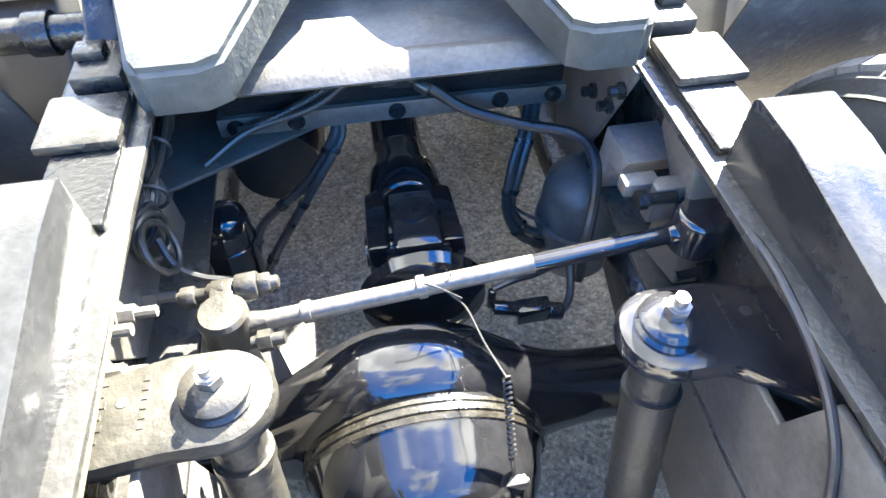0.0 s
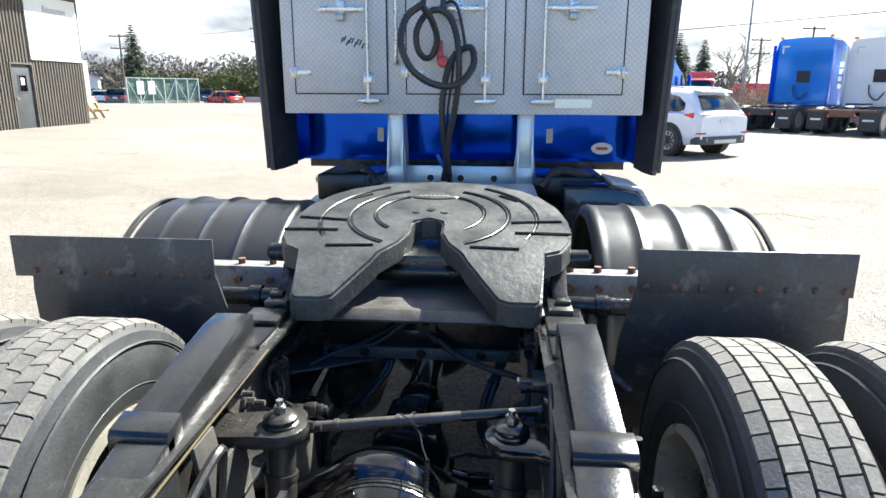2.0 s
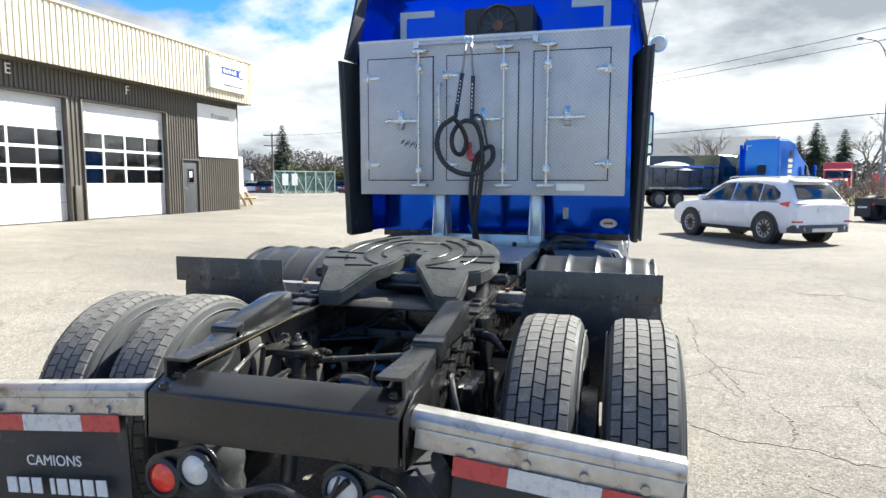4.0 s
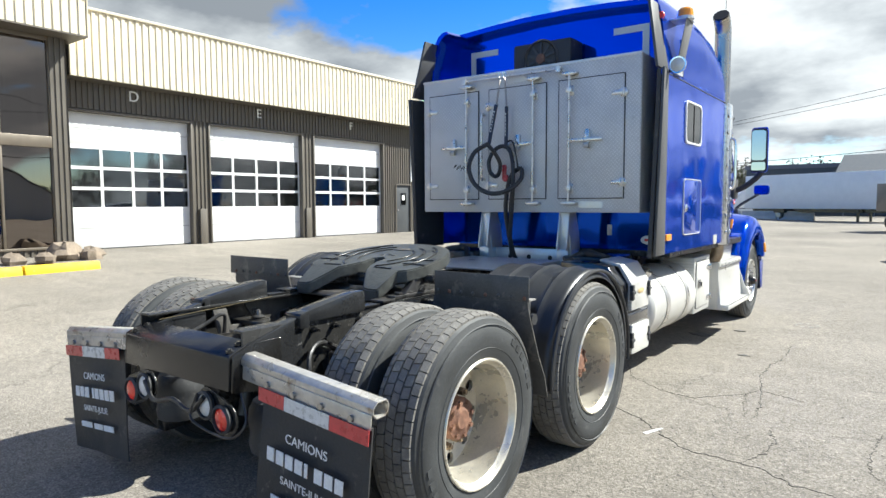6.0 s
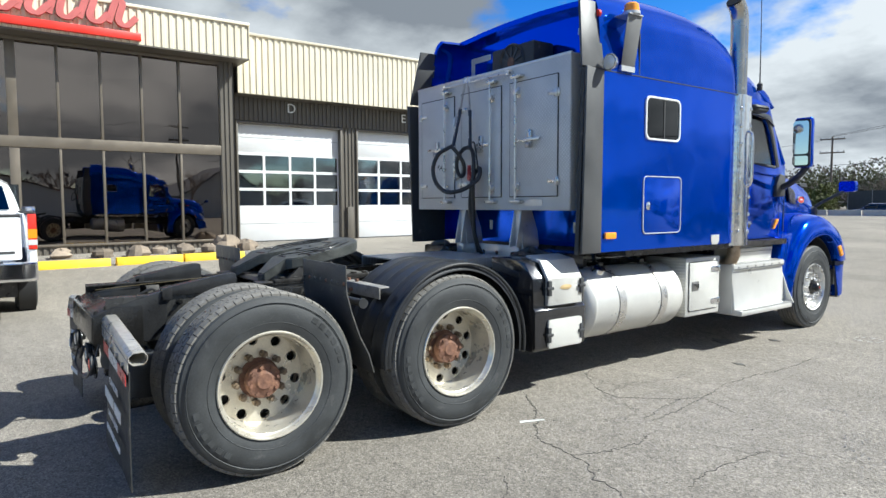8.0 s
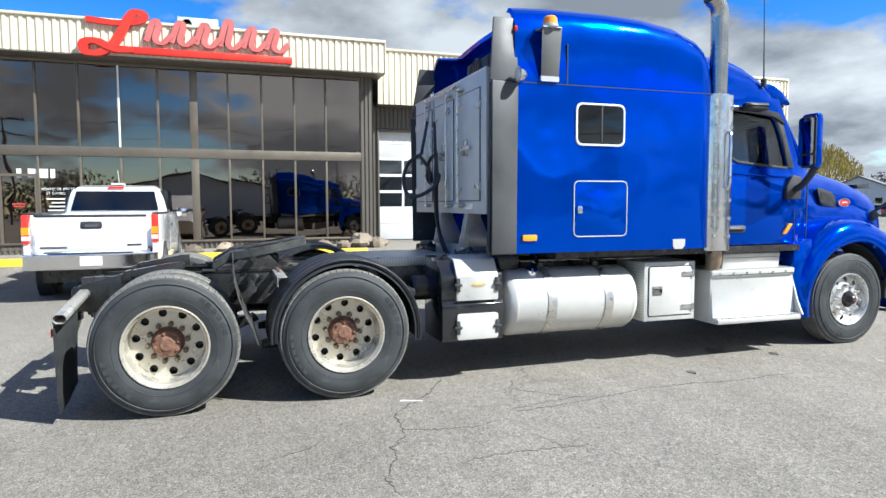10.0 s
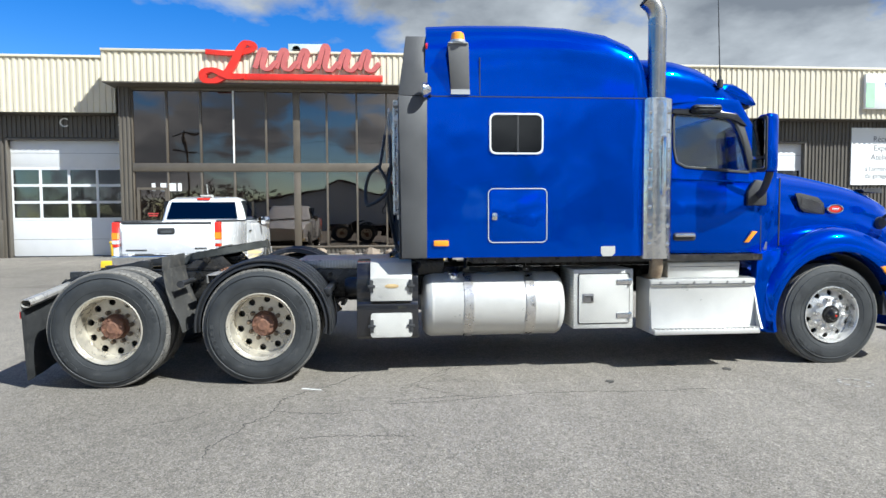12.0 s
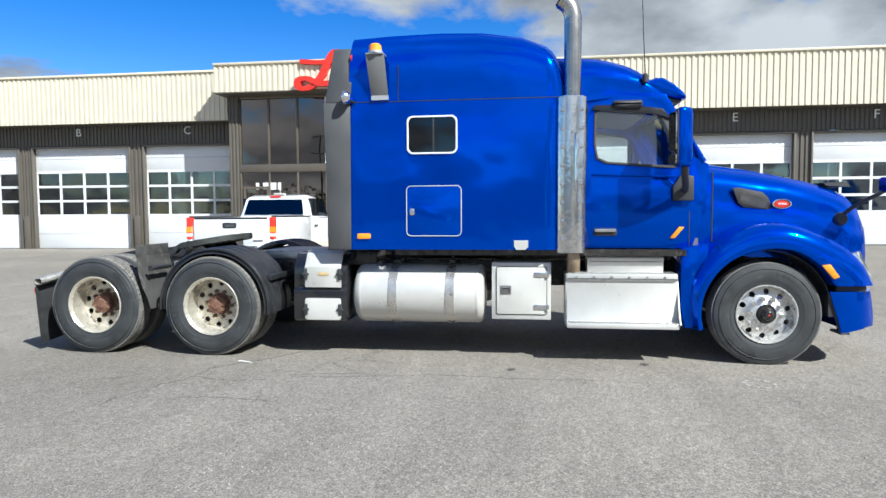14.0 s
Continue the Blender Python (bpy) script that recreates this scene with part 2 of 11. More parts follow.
    pm = node(t, "ShaderNodeMapRange", From_Min=0.16, From_Max=0.1)
    t.links.new(pit.outputs["Distance"], pm.inputs["Value"])
    pick = t.nodes.new("ShaderNodeSeparateColor")
    t.links.new(pit.outputs["Color"], pick.inputs[0])
    few = node(t, "ShaderNodeMapRange", From_Min=0.86, From_Max=0.9, To_Max=0.75)
    t.links.new(pick.outputs[0], few.inputs["Value"])
    pf = t.nodes.new("ShaderNodeMath")
    pf.operation = "MULTIPLY"
    t.links.new(pm.outputs[0], pf.inputs[0])
    t.links.new(few.outputs[0], pf.inputs[1])
    pitted = t.nodes.new("ShaderNodeMix")
    pitted.data_type = "RGBA"
    pitted.inputs["B"].default_value = (0.06, 0.056, 0.05, 1)
    t.links.new(pf.outputs[0], pitted.inputs["Factor"])
    t.links.new(s.outputs[0], pitted.inputs["A"])
    # sparse pale stones worn bare
    pale = node(t, "ShaderNodeTexVoronoi", Scale=58.0)
    t.links.new(P, pale.inputs["Vector"])
    pale_near = node(t, "ShaderNodeMapRange", From_Min=0.32, From_Max=0.22)
    t.links.new(pale.outputs["Distance"], pale_near.inputs["Value"])
    pale_pick = t.nodes.new("ShaderNodeSeparateColor")
    t.links.new(pale.outputs["Color"], pale_pick.inputs[0])
    pale_few = node(t, "ShaderNodeMapRange", From_Min=0.8, From_Max=0.95, To_Max=0.7)
    t.links.new(pale_pick.outputs[1], pale_few.inputs["Value"])
    pale_fac = t.nodes.new("ShaderNodeMath")
    pale_fac.operation = "MULTIPLY"
    t.links.new(pale_near.outputs[0], pale_fac.inputs[0])
    t.links.new(pale_few.outputs[0], pale_fac.inputs[1])
    worn = t.nodes.new("ShaderNodeMix")
    worn.data_type = "RGBA"
    worn.inputs["B"].default_value = (0.4, 0.375, 0.33, 1)
    t.links.new(pale_fac.outputs[0], worn.inputs["Factor"])
    t.links.new(pitted.outputs["Result"], worn.inputs["A"])
    # cracks: warped cell borders that come and go
    warp = node(t, "ShaderNodeTexNoise", Scale=1.6, Detail=5.0, Roughness=0.65)
    t.links.new(P, warp.inputs["Vector"])
    wv = t.nodes.new("ShaderNodeVectorMath")
    wv.operation = "MULTIPLY_ADD"
    wv.inputs[1].default_value = (0.9, 0.9, 0.0)
    t.links.new(warp.outputs["Color"], wv.inputs[0])
    t.links.new(P, wv.inputs[2])
    cell = node(t, "ShaderNodeTexVoronoi", Scale=0.42)
    cell.feature = "DISTANCE_TO_EDGE"
    t.links.new(wv.outputs[0], cell.inputs["Vector"])
    line = node(t, "ShaderNodeMapRange", From_Min=0.009, From_Max=0.003)
    t.links.new(cell.outputs["Distance"], line.inputs["Value"])
    where = node(t, "ShaderNodeTexNoise", Scale=0.28, Detail=2.0)
    t.links.new(P, where.inputs["Vector"])
    wr = node(t, "ShaderNodeMapRange", From_Min=0.46, From_Max=0.54)
    t.links.new(where.outputs["Fac"], wr.inputs["Value"])
    cr = t.nodes.new("ShaderNodeMath")
    cr.operation = "MULTIPLY"
    t.links.new(line.outputs[0], cr.inputs[0])
    t.links.new(wr.outputs[0], cr.inputs[1])
    mx = t.nodes.new("ShaderNodeMix")
    mx.data_type = "RGBA"
    mx.inputs["B"].default_value = (0.05, 0.047, 0.043, 1)
    cf = t.nodes.new("ShaderNodeMath")
    cf.operation = "MULTIPLY"
    cf.inputs[1].default_value = 0.3
    t.links.new(cr.outputs[0], cf.inputs[0])
    t.links.new(cf.outputs[0], mx.inputs["Factor"])
    t.links.new(worn.outputs["Result"], mx.inputs["A"])
    # oil and tyre stains
    oil = node(t, "ShaderNodeTexNoise", Scale=0.9, Detail=7.0, Roughness=0.7)
    t.links.new(P, oil.inputs["Vector"])
    om = node(t, "ShaderNodeMapRange", From_Min=0.64, From_Max=0.74, To_Max=0.6)
    t.links.new(oil.outputs["Fac"], om.inputs["Value"])
    mx2 = t.nodes.new("ShaderNodeMix")
    mx2.data_type = "RGBA"
    mx2.inputs["B"].default_value = (0.07, 0.065, 0.06, 1)
    t.links.new(om.outputs[0], mx2.inputs["Factor"])
    t.links.new(mx.outputs["Result"], mx2.inputs["A"])
    t.links.new(mx2.outputs["Result"], b.inputs["Base Color"])
    b.inputs["Roughness"].default_value = 0.9
    b.inputs["Specular IOR Level"].default_value = 0.2
    h = t.nodes.new("ShaderNodeMath")
    h.operation = "SUBTRACT"
    t.links.new(grit.outputs["Fac"], h.inputs[0])
    t.links.new(cr.outputs[0], h.inputs[1])
    bp = node(t, "ShaderNodeBump", Strength=0.5, Distance=0.012)
    t.links.new(h.outputs[0], bp.inputs["Height"])
    t.links.new(bp.outputs[0], b.inputs["Normal"])
    return m


ASPHALT = asphalt_material()
BLUE = mat("metallic_blue_paint", (0.0, 0.062, 0.53), 0.1, 0.75, 0.06, 1.4, coat=0.2)


def wavy_panel(m, strength=0.35, scale=1.7, distance=0.012):
    """Sheet metal that is never quite flat: its reflections swim."""
    t = m.node_tree
    b = t.nodes["Principled BSDF"]
    co = t.nodes.new("ShaderNodeTexCoord")
    nz = node(t, "ShaderNodeTexNoise", Scale=scale, Detail=2.0, Roughness=0.45)
    t.links.new(co.outputs["Object"], nz.inputs["Vector"])
    bp = node(t, "ShaderNodeBump", Strength=strength, Distance=distance)
    t.links.new(nz.outputs["Fac"], bp.inputs["Height"])
    t.links.new(bp.outputs[0], b.inputs["Coat Normal"])
    t.links.new(bp.outputs[0], b.inputs["Normal"])
    b.inputs["Specular IOR Level"].default_value = 0.0
    b.inputs["Coat Roughness"].default_value = 0.05


wavy_panel(BLUE, 0.8, 1.3, 0.024)
BLUE_FAR = mat("blue_truck_paint", (0.0, 0.13, 0.6), 0.16, 0.65, 0.08, 0.8, coat=0.3)
BLACK = mat("black_chassis_paint", (0.013, 0.0128, 0.0125), 0.17, 0.0, 0.35, 6.0, 0.55, 95, dirt=(0.28, 0.265, 0.24), dirt_at=0.72, dirt_scale=55)
BLACK_GLOSS = mat("wet_black_paint", (0.014, 0.014, 0.016), 0.14, 0.0, 0.3, 7.0, 0.04, 90, coat=0.6, dirt=(0.1, 0.09, 0.08), dirt_at=0.66, dirt_scale=14)
RUBBER = mat("black_rubber", (0.03, 0.031, 0.033), 0.62, 0.0, 0.3, 5.0, 0.3, 150, dirt=(0.1, 0.095, 0.088), dirt_at=0.6, dirt_scale=8)
FLAP = mat("dusty_rubber_flap", (0.028, 0.029, 0.03), 0.6, 0.0, 0.3, 4.0, 0.4, 90, dirt=(0.12, 0.11, 0.098), dirt_at=0.6, dirt_scale=13)
TYRE = mat("tyre_rubber", (0.033, 0.0355, 0.037), 0.62, 0.0, 0.3, 6.0, 0.25, 120, dirt=(0.08, 0.08, 0.078), dirt_at=0.58, dirt_scale=7)
TREAD = mat("worn_tread_rubber", (0.14, 0.133, 0.12), 0.85, 0.0, 0.3, 9.0, 0.3, 150, dirt=(0.225, 0.212, 0.19), dirt_at=0.55, dirt_scale=16)
FENDER = mat("black_plastic_fender", (0.02, 0.021, 0.023), 0.36, 0.0, 0.25, 4.0, 0.12, 200, dirt=(0.1, 0.095, 0.09), dirt_at=0.62, dirt_scale=6)
GREY_EXT = mat("grey_extender", (0.062, 0.063, 0.065), 0.5, 0.0, 0.15, 3.0, 0.15, 200, dirt=(0.08, 0.078, 0.075), dirt_at=0.62, dirt_scale=5)
IRON = mat("cast_iron_grease", (0.035, 0.033, 0.031), 0.3, 0.3, 0.4, 9.0, 0.5, 50, dirt=(0.16, 0.14, 0.12), dirt_at=0.58, dirt_scale=12)
CAST = mat("dusty_casting", (0.034, 0.032, 0.028), 0.36, 0.15, 0.25, 12.0, 0.5, 60, dirt=(0.07, 0.065, 0.056), dirt_at=0.6, dirt_scale=14)
EXHAUST = mat("dull_exhaust_pipe", (0.46, 0.435, 0.4), 0.26, 1.0, 0.1, 4.0, dirt=(0.3, 0.26, 0.21), dirt_at=0.6, dirt_scale=4)
STEEL = mat("bare_steel", (0.36, 0.35, 0.34), 0.4, 1.0, 0.2, 9.0, 0.15, 90, dirt=(0.12, 0.08, 0.05), dirt_at=0.66, dirt_scale=12)
CHROME = mat("polished_metal", (0.75, 0.75, 0.76), 0.12, 1.0, 0.08, 6.0, dirt=(0.3, 0.28, 0.25), dirt_at=0.72)
BRACKET_GREY = mat("grey_bracket", (0.14, 0.14, 0.14), 0.5, 0.0, 0.1, 3.0, 0.15, 200)
DENTED = mat("dented_polished_aluminium", (0.7, 0.7, 0.7), 0.14, 1.0, 0.1, 5.0, 0.9, 7.0, dirt=(0.34, 0.33, 0.31), dirt_at=0.6, dirt_scale=5)
ALU = mat("brushed_aluminium", (0.62, 0.62, 0.61), 0.38, 0.7, 0.1, 5.0, 0.1, 140, dirt=(0.33, 0.31, 0.28), dirt_at=0.63, dirt_scale=7)
ALU_PALE = mat("pale_aluminium", (0.58, 0.568, 0.53), 0.36, 0.25, 0.07, 3.0, 0.06, 140, dirt=(0.42, 0.4, 0.36), dirt_at=0.66)
WHEEL_ALU = mat("dull_aluminium_wheel", (0.62, 0.58, 0.49), 0.3, 0.6, 0.15, 9.0, 0.08, 120, dirt=(0.42, 0.36, 0.27), dirt_at=0.66, dirt_scale=12)
RUST = mat("rusty_hub", (0.17, 0.085, 0.055), 0.8, 0.1, 0.35, 18.0, 0.7, 90, dirt=(0.3, 0.17, 0.1), dirt_at=0.55, dirt_scale=25)
PLATE_XZ = tread_plate("tread_plate_doors", (0.64, 0.635, 0.61), 0.46, 0.18, 0.034, (0, 2), 0.5, (0.45, 0.44, 0.42))
PLATE_YZ = tread_plate("tread_plate_side", (0.6, 0.588, 0.545), 0.45, 0.12, 0.03, (1, 2), 0.6, (0.4, 0.38, 0.35))
PLATE_XY = tread_plate("tread_plate_deck", (0.6, 0.6, 0.58), 0.36, 0.6, 0.03, (0, 1), 0.8, (0.35, 0.33, 0.3))
WHITE = mat("white_paint", (0.7, 0.7, 0.695), 0.4, 0.0, 0.04, 2.0, coat=0.3, dirt=(0.6, 0.59, 0.57), dirt_at=0.7, dirt_scale=1.5)
WHITE_CAR = mat("white_car_paint", (0.78, 0.79, 0.8), 0.25, 0.0, 0.03, 2.0, coat=1.0)
RED_CAR = mat("red_car_paint", (0.5, 0.02, 0.015), 0.28, 0.0, 0.08, 2.0, coat=1.0)
DARK_CAR = mat("dark_car_paint", (0.05, 0.055, 0.065), 0.28, 0.0, 0.08, 2.0, coat=1.0)
CREAM = mat("cream_steel_cladding", (0.655, 0.59, 0.45), 0.5, 0.0, 0.05, 0.7, dirt=(0.6, 0.54, 0.41), dirt_at=0.68, dirt_scale=1.2)
BROWN = mat("brown_steel_cladding", (0.105, 0.092, 0.075), 0.5, 0.0, 0.1, 0.9, dirt=(0.15, 0.13, 0.11), dirt_at=0.66, dirt_scale=1.6)
# Dark grey stands in for the unlit workshop and office behind the panes.
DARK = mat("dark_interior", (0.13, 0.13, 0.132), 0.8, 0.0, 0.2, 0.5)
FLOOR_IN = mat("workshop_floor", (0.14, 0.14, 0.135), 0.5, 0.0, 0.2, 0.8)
GLASS_BRONZE = glass("bronze_tinted_glass", (0.17, 0.14, 0.12), (1.0, 0.87, 0.78), 2.5, 0.012, 0.1)
GLASS_DOOR = glass("door_pane_glass", (0.5, 0.54, 0.55), 1.0, 2.05, 0.03, 0.2)
GLASS_CAR = glass("vehicle_glass", (0.25, 0.28, 0.29), 0.9, 1.65)
GLASS_CAB = glass("cab_glass", (0.9, 0.94, 0.94), 0.95, 1.75)
GLASS_SUV = mat("black_tinted_glass", (0.012, 0.014, 0.016), 0.04, 0.0, 0.05, 2.0, coat=1.0)
AMBER = mat("amber_lens", (0.85, 0.3, 0.015), 0.25, coat=0.6)
RED_LENS = mat("red_lens", (0.78, 0.03, 0.015), 0.25, coat=0.6)
RED_DULL = mat("red_reflector", (0.5, 0.05, 0.05), 0.3, 0.0, 0.12, 30.0, dirt=(0.3, 0.12, 0.1), dirt_at=0.66)
WHITE_TAPE = mat("white_reflector", (0.55, 0.57, 0.58), 0.3, 0.2, 0.1, 30.0, dirt=(0.35, 0.34, 0.32), dirt_at=0.62)
LENS_WHITE = mat("clear_lens", (0.62, 0.62, 0.6), 0.2, 0.0, 0.1, 30.0, coat=0.8)
PRINT = mat("white_print", (0.72, 0.72, 0.7), 0.6, 0.0, 0.1, 20.0)
YELLOW = mat("yellow_kerb_paint", (0.75, 0.5, 0.02), 0.6, 0.0, 0.12, 5.0, 0.3, 60, dirt=(0.45, 0.36, 0.2), dirt_at=0.62)
CONCRETE = mat("concrete", (0.42, 0.4, 0.37), 0.85, 0.0, 0.15, 2.0, 0.3, 70)
ROCK = mat("field_stone", (0.2, 0.16, 0.12), 0.85, 0.0, 0.3, 6.0, 0.8, 30, random=0.35)
SIGN_RED = mat("red_sign", (0.62, 0.025, 0.012), 0.4, 0.0, 0.08, 2.0, coat=0.4)
SIGN_FACE = mat("faded_red_sign", (0.5, 0.13, 0.12), 0.45, 0.0, 0.1, 2.0)
SIGN_WHITE = mat("white_sign_board", (0.8, 0.8, 0.78), 0.5, 0.0, 0.03, 1.0)
GREEN_SIGN = mat("green_sign_band", (0.4, 0.68, 0.42), 0.5)
NAVY = mat("navy_sign_band", (0.02, 0.06, 0.25), 0.5)
GREY_PAINT = mat("grey_door_paint", (0.07, 0.075, 0.08), 0.45)
GRASS = mat("spring_grass", (0.14, 0.17, 0.05), 0.9, 0.0, 0.35, 3.0, 0.9, 60)
BARK = mat("bark", (0.13, 0.105, 0.085), 0.9, 0.0, 0.3, 5.0)
SPRUCE = mat("spruce_needles", (0.04, 0.058, 0.034), 0.8, 0.0, 0.4, 1.5)
TWIGS = mat("bare_twigs", (0.22, 0.175, 0.145), 0.9, 0.0, 0.3, 0.5)
FAR_WOOD = mat("far_bare_wood", (0.13, 0.105, 0.09), 0.9, 0.0, 0.35, 0.4)
WILLOW = mat("willow_catkins", (0.42, 0.32, 0.06), 0.85, 0.0, 0.3, 0.6)
CEDAR = mat("cedar_hedge", (0.1, 0.11, 0.03), 0.85, 0.0, 0.35, 1.2)
WOOD = mat("pale_wood", (0.5, 0.36, 0.17), 0.7, 0.0, 0.2, 8.0)
POLE = mat("galvanised_pole", (0.3, 0.3, 0.3), 0.5, 0.5, 0.1)
# Black of wires, seams and gaps; also painted where wheel arches lie in shade.
WIRE_AND_SHADE = mat("black_wire_and_shade", (0.015, 0.015, 0.016), 0.6)
LUG_TAN = mat("tan_lug_nut", (0.2, 0.15, 0.1), 0.55, 0.3, 0.4, 30)
HOSE = mat("black_hose", (0.024, 0.0235, 0.023), 0.36, 0.0, 0.3, 20.0, 0.2, 90)
BRONZE_ALU = mat("bronze_mullion", (0.16, 0.135, 0.105), 0.4, 0.4, 0.1, 3.0)
SEAT = mat("dark_seat_fabric", (0.06, 0.06, 0.063), 0.8)
TAIL_GREY = mat("rusty_dusty_steel", (0.18, 0.15, 0.12), 0.6, 0.2, 0.3, 9.0, 0.3, 80, dirt=(0.22, 0.1, 0.05), dirt_at=0.62, dirt_scale=11)
GREEN_MESH = mat("green_fence_cloth", (0.2, 0.31, 0.26), 0.8, 0.0, 0.15, 1.0)
GREEN_MESH.node_tree.nodes["Principled BSDF"].inputs["Alpha"].default_value = 0.5
FENCE_PAINT = mat("pale_green_fence_frame", (0.5, 0.58, 0.52), 0.5)
PINK_SHRUB = mat("reddish_twigs", (0.34, 0.21, 0.15), 0.9, 0.0, 0.3, 2.0)
ROOF_GREY = mat("grey_roof", (0.16, 0.16, 0.17), 0.8)


# ---- mesh tools ----
class M:
    """A mesh that grows out of simple solids."""

    def __init__(self):
        self.v, self.f = [], []

    def add(self, verts, faces, m=None):
        k = len(self.v)
        self.v += [tuple(m @ Vector(p)) if m else tuple(p) for p in verts]
        self.f += [tuple(i + k for i in q) for q in faces]
        return self

    def join(self, other, m=None):
        return self.add(other.v, other.f, m)

    def box(self, x0, x1, y0, y1, z0, z1, m=None):
        v = [(x, y, z) for x in (x0, x1) for y in (y0, y1) for z in (z0, z1)]
        return self.add(v, [(0, 1, 3, 2), (4, 6, 7, 5), (0, 4, 5, 1), (2, 3, 7, 6), (0, 2, 6, 4), (1, 5, 7, 3)], m)

    def prism(self, points, axis, a, b, m=None):
        """A polygon in the two other axes, drawn out along axis from a to b."""
        n = len(points)

        def at(p, d):
            return {"x": (d, p[0], p[1]), "y": (p[0], d, p[1]), "z": (p[0], p[1], d)}[axis]

        v = [at(p, a) for p in points] + [at(p, b) for p in points]
        f = [tuple(range(n)), tuple(range(2 * n - 1, n - 1, -1))] + [(i, i + n, (i + 1) % n + n, (i + 1) % n) for i in range(n)]
        return self.add(v, f, m)

    def ring(self, outer, inner, axis, a, b, m=None):
        """A flat frame between two loops of as many points, with thickness."""
        n = len(outer)

        def at(p, d):
            return {"x": (d, p[0], p[1]), "y": (p[0], d, p[1]), "z": (p[0], p[1], d)}[axis]

        v = [at(p, d) for d in (a, b) for loop in (outer, inner) for p in loop]
        f = []
        for i in range(n):
            j = (i + 1) % n
            f += [(i, j, n + j, n + i), (2 * n + i, 3 * n + i, 3 * n + j, 2 * n + j), (i, 2 * n + i, 2 * n + j, j), (n + i, n + j, 3 * n + j, 3 * n + i)]
        return self.add(v, f, m)

    def lathe(self, profile, axis="x", centre=(0, 0, 0), seg=32, m=None, close=False, start=0.0, end=360.0):
        """A profile of (radius, along) turned about an axis."""
        full = abs(end - start) >= 359.9
        count = seg if full else seg + 1
        v, f, n = [], [], len(profile)
        for i in range(count):
            a = radians(start + (end - start) * i / seg)
            c, s = math.cos(a), math.sin(a)
            for r, h in profile:
                p = {"x": (h, r * c, r * s), "y": (r * c, h, r * s), "z": (r * c, r * s, h)}[axis]
                v.append((p[0] + centre[0], p[1] + centre[1], p[2] + centre[2]))
        for i in range(seg):
            j = (i + 1) % count
            for k in range(n if close else n - 1):
                q = (k + 1) % n
                f.append((i * n + k, i * n + q, j * n + q, j * n + k))
        if not full and close:
            f += [tuple(range(n)), tuple((count - 1) * n + k for k in range(n - 1, -1, -1))]
        if full and not close:
            for k, rev in ((0, False), (n - 1, True)):
                if profile[k][0] > 1e-6:
                    loop = [i * n + k for i in range(count)]
                    f.append(tuple(reversed(loop)) if rev else tuple(loop))
        return self.add(v, f, m)

    def tube(self, points, r, seg=8, m=None, closed=False):
        """A round bar or hose along a line of points; r may be a list."""
        pts = [Vector(p) for p in points]
        n = len(pts)
        rs = r if isinstance(r, (list, tuple)) else [r] * n
        v, f = [], []
        up = None
        for i, p in enumerate(pts):
            d = (pts[(i + 1) % n] - pts[i - 1]) if closed else (pts[min(i + 1, n - 1)] - pts[max(i - 1, 0)])
            d.normalize()
            if up is None:
                up = d.orthogonal().normalized()
            up = (up - d * up.dot(d)).normalized()
            side = d.cross(up)
            for k in range(seg):
                a = 2 * math.pi * k / seg
                v.append(p + (up * math.cos(a) + side * math.sin(a)) * rs[i])
        for i in range(n if closed else n - 1):
            j = (i + 1) % n
            for k in range(seg):
                q = (k + 1) % seg
                f.append((i * seg + k, i * seg + q, j * seg + q, j * seg + k))
        if not closed:
            f += [tuple(range(seg - 1, -1, -1)), tuple((n - 1) * seg + k for k in range(seg))]
        return self.add(v, f, m)

    def loft(self, rings, m=None, cap=True):
        n = len(rings[0])
        v = [p for ring in rings for p in ring]
        f = [(i * n + k, i * n + (k + 1) % n, (i + 1) * n + (k + 1) % n, (i + 1) * n + k) for i in range(len(rings) - 1) for k in range(n)]
        if cap:
            f += [tuple(range(n - 1, -1, -1)), tuple((len(rings) - 1) * n + k for k in range(n))]
        return self.add(v, f, m)

    def hexbolt(self, p, axis, size=0.014, h=0.012):
        q = list(p)
        q["xyz".index(axis)] += h
        return self.tube([p, q], size, 6)

    def map(self, fn):
        self.v = [tuple(fn(*p)) for p in self.v]
        return self

    def mesh(self, name, bevel=0.0, smooth=35.0, segments=2):
        bm = bmesh.new()
        vs = [bm.verts.new(p) for p in self.v]
        for q in self.f:
            try:
                bm.faces.new([vs[i] for i in q])
            except ValueError:
                pass
        bmesh.ops.recalc_face_normals(bm, faces=bm.faces)
        if bevel:
            sharp = [e for e in bm.edges if len(e.link_faces) == 2 and e.calc_face_angle(0) > radians(28)]
            bmesh.ops.bevel(bm, geom=sharp, offset=bevel, segments=segments, affect="EDGES", profile=0.5, clamp_overlap=True)
        me = bpy.data.meshes.new(name)
        bm.to_mesh(me)
        bm.free()
        me.shade_smooth()
        me.set_sharp_from_angle(angle=radians(smooth))
        return me


def part(name, m, material, parent=None, label="", bevel=0.0, smooth=35.0, at=None):
    """One mesh object, a thing of its own or a part under its thing."""
    me = m if isinstance(m, bpy.types.Mesh) else m.mesh(name, bevel, smooth)
    if not me.materials:
        me.materials.append(material)
    ob = new(name, me)
    ob.parent = parent
    if at is not None:
        ob.matrix_basis = at
    return tagged(ob, label)


def thing(name, label, category, group="", kind="", at=None):
    ob = new(name)
    ob.empty_display_size = 0.1
    if at is not None:
        ob.matrix_basis = at
    return tagged(ob, label, category, group, kind)


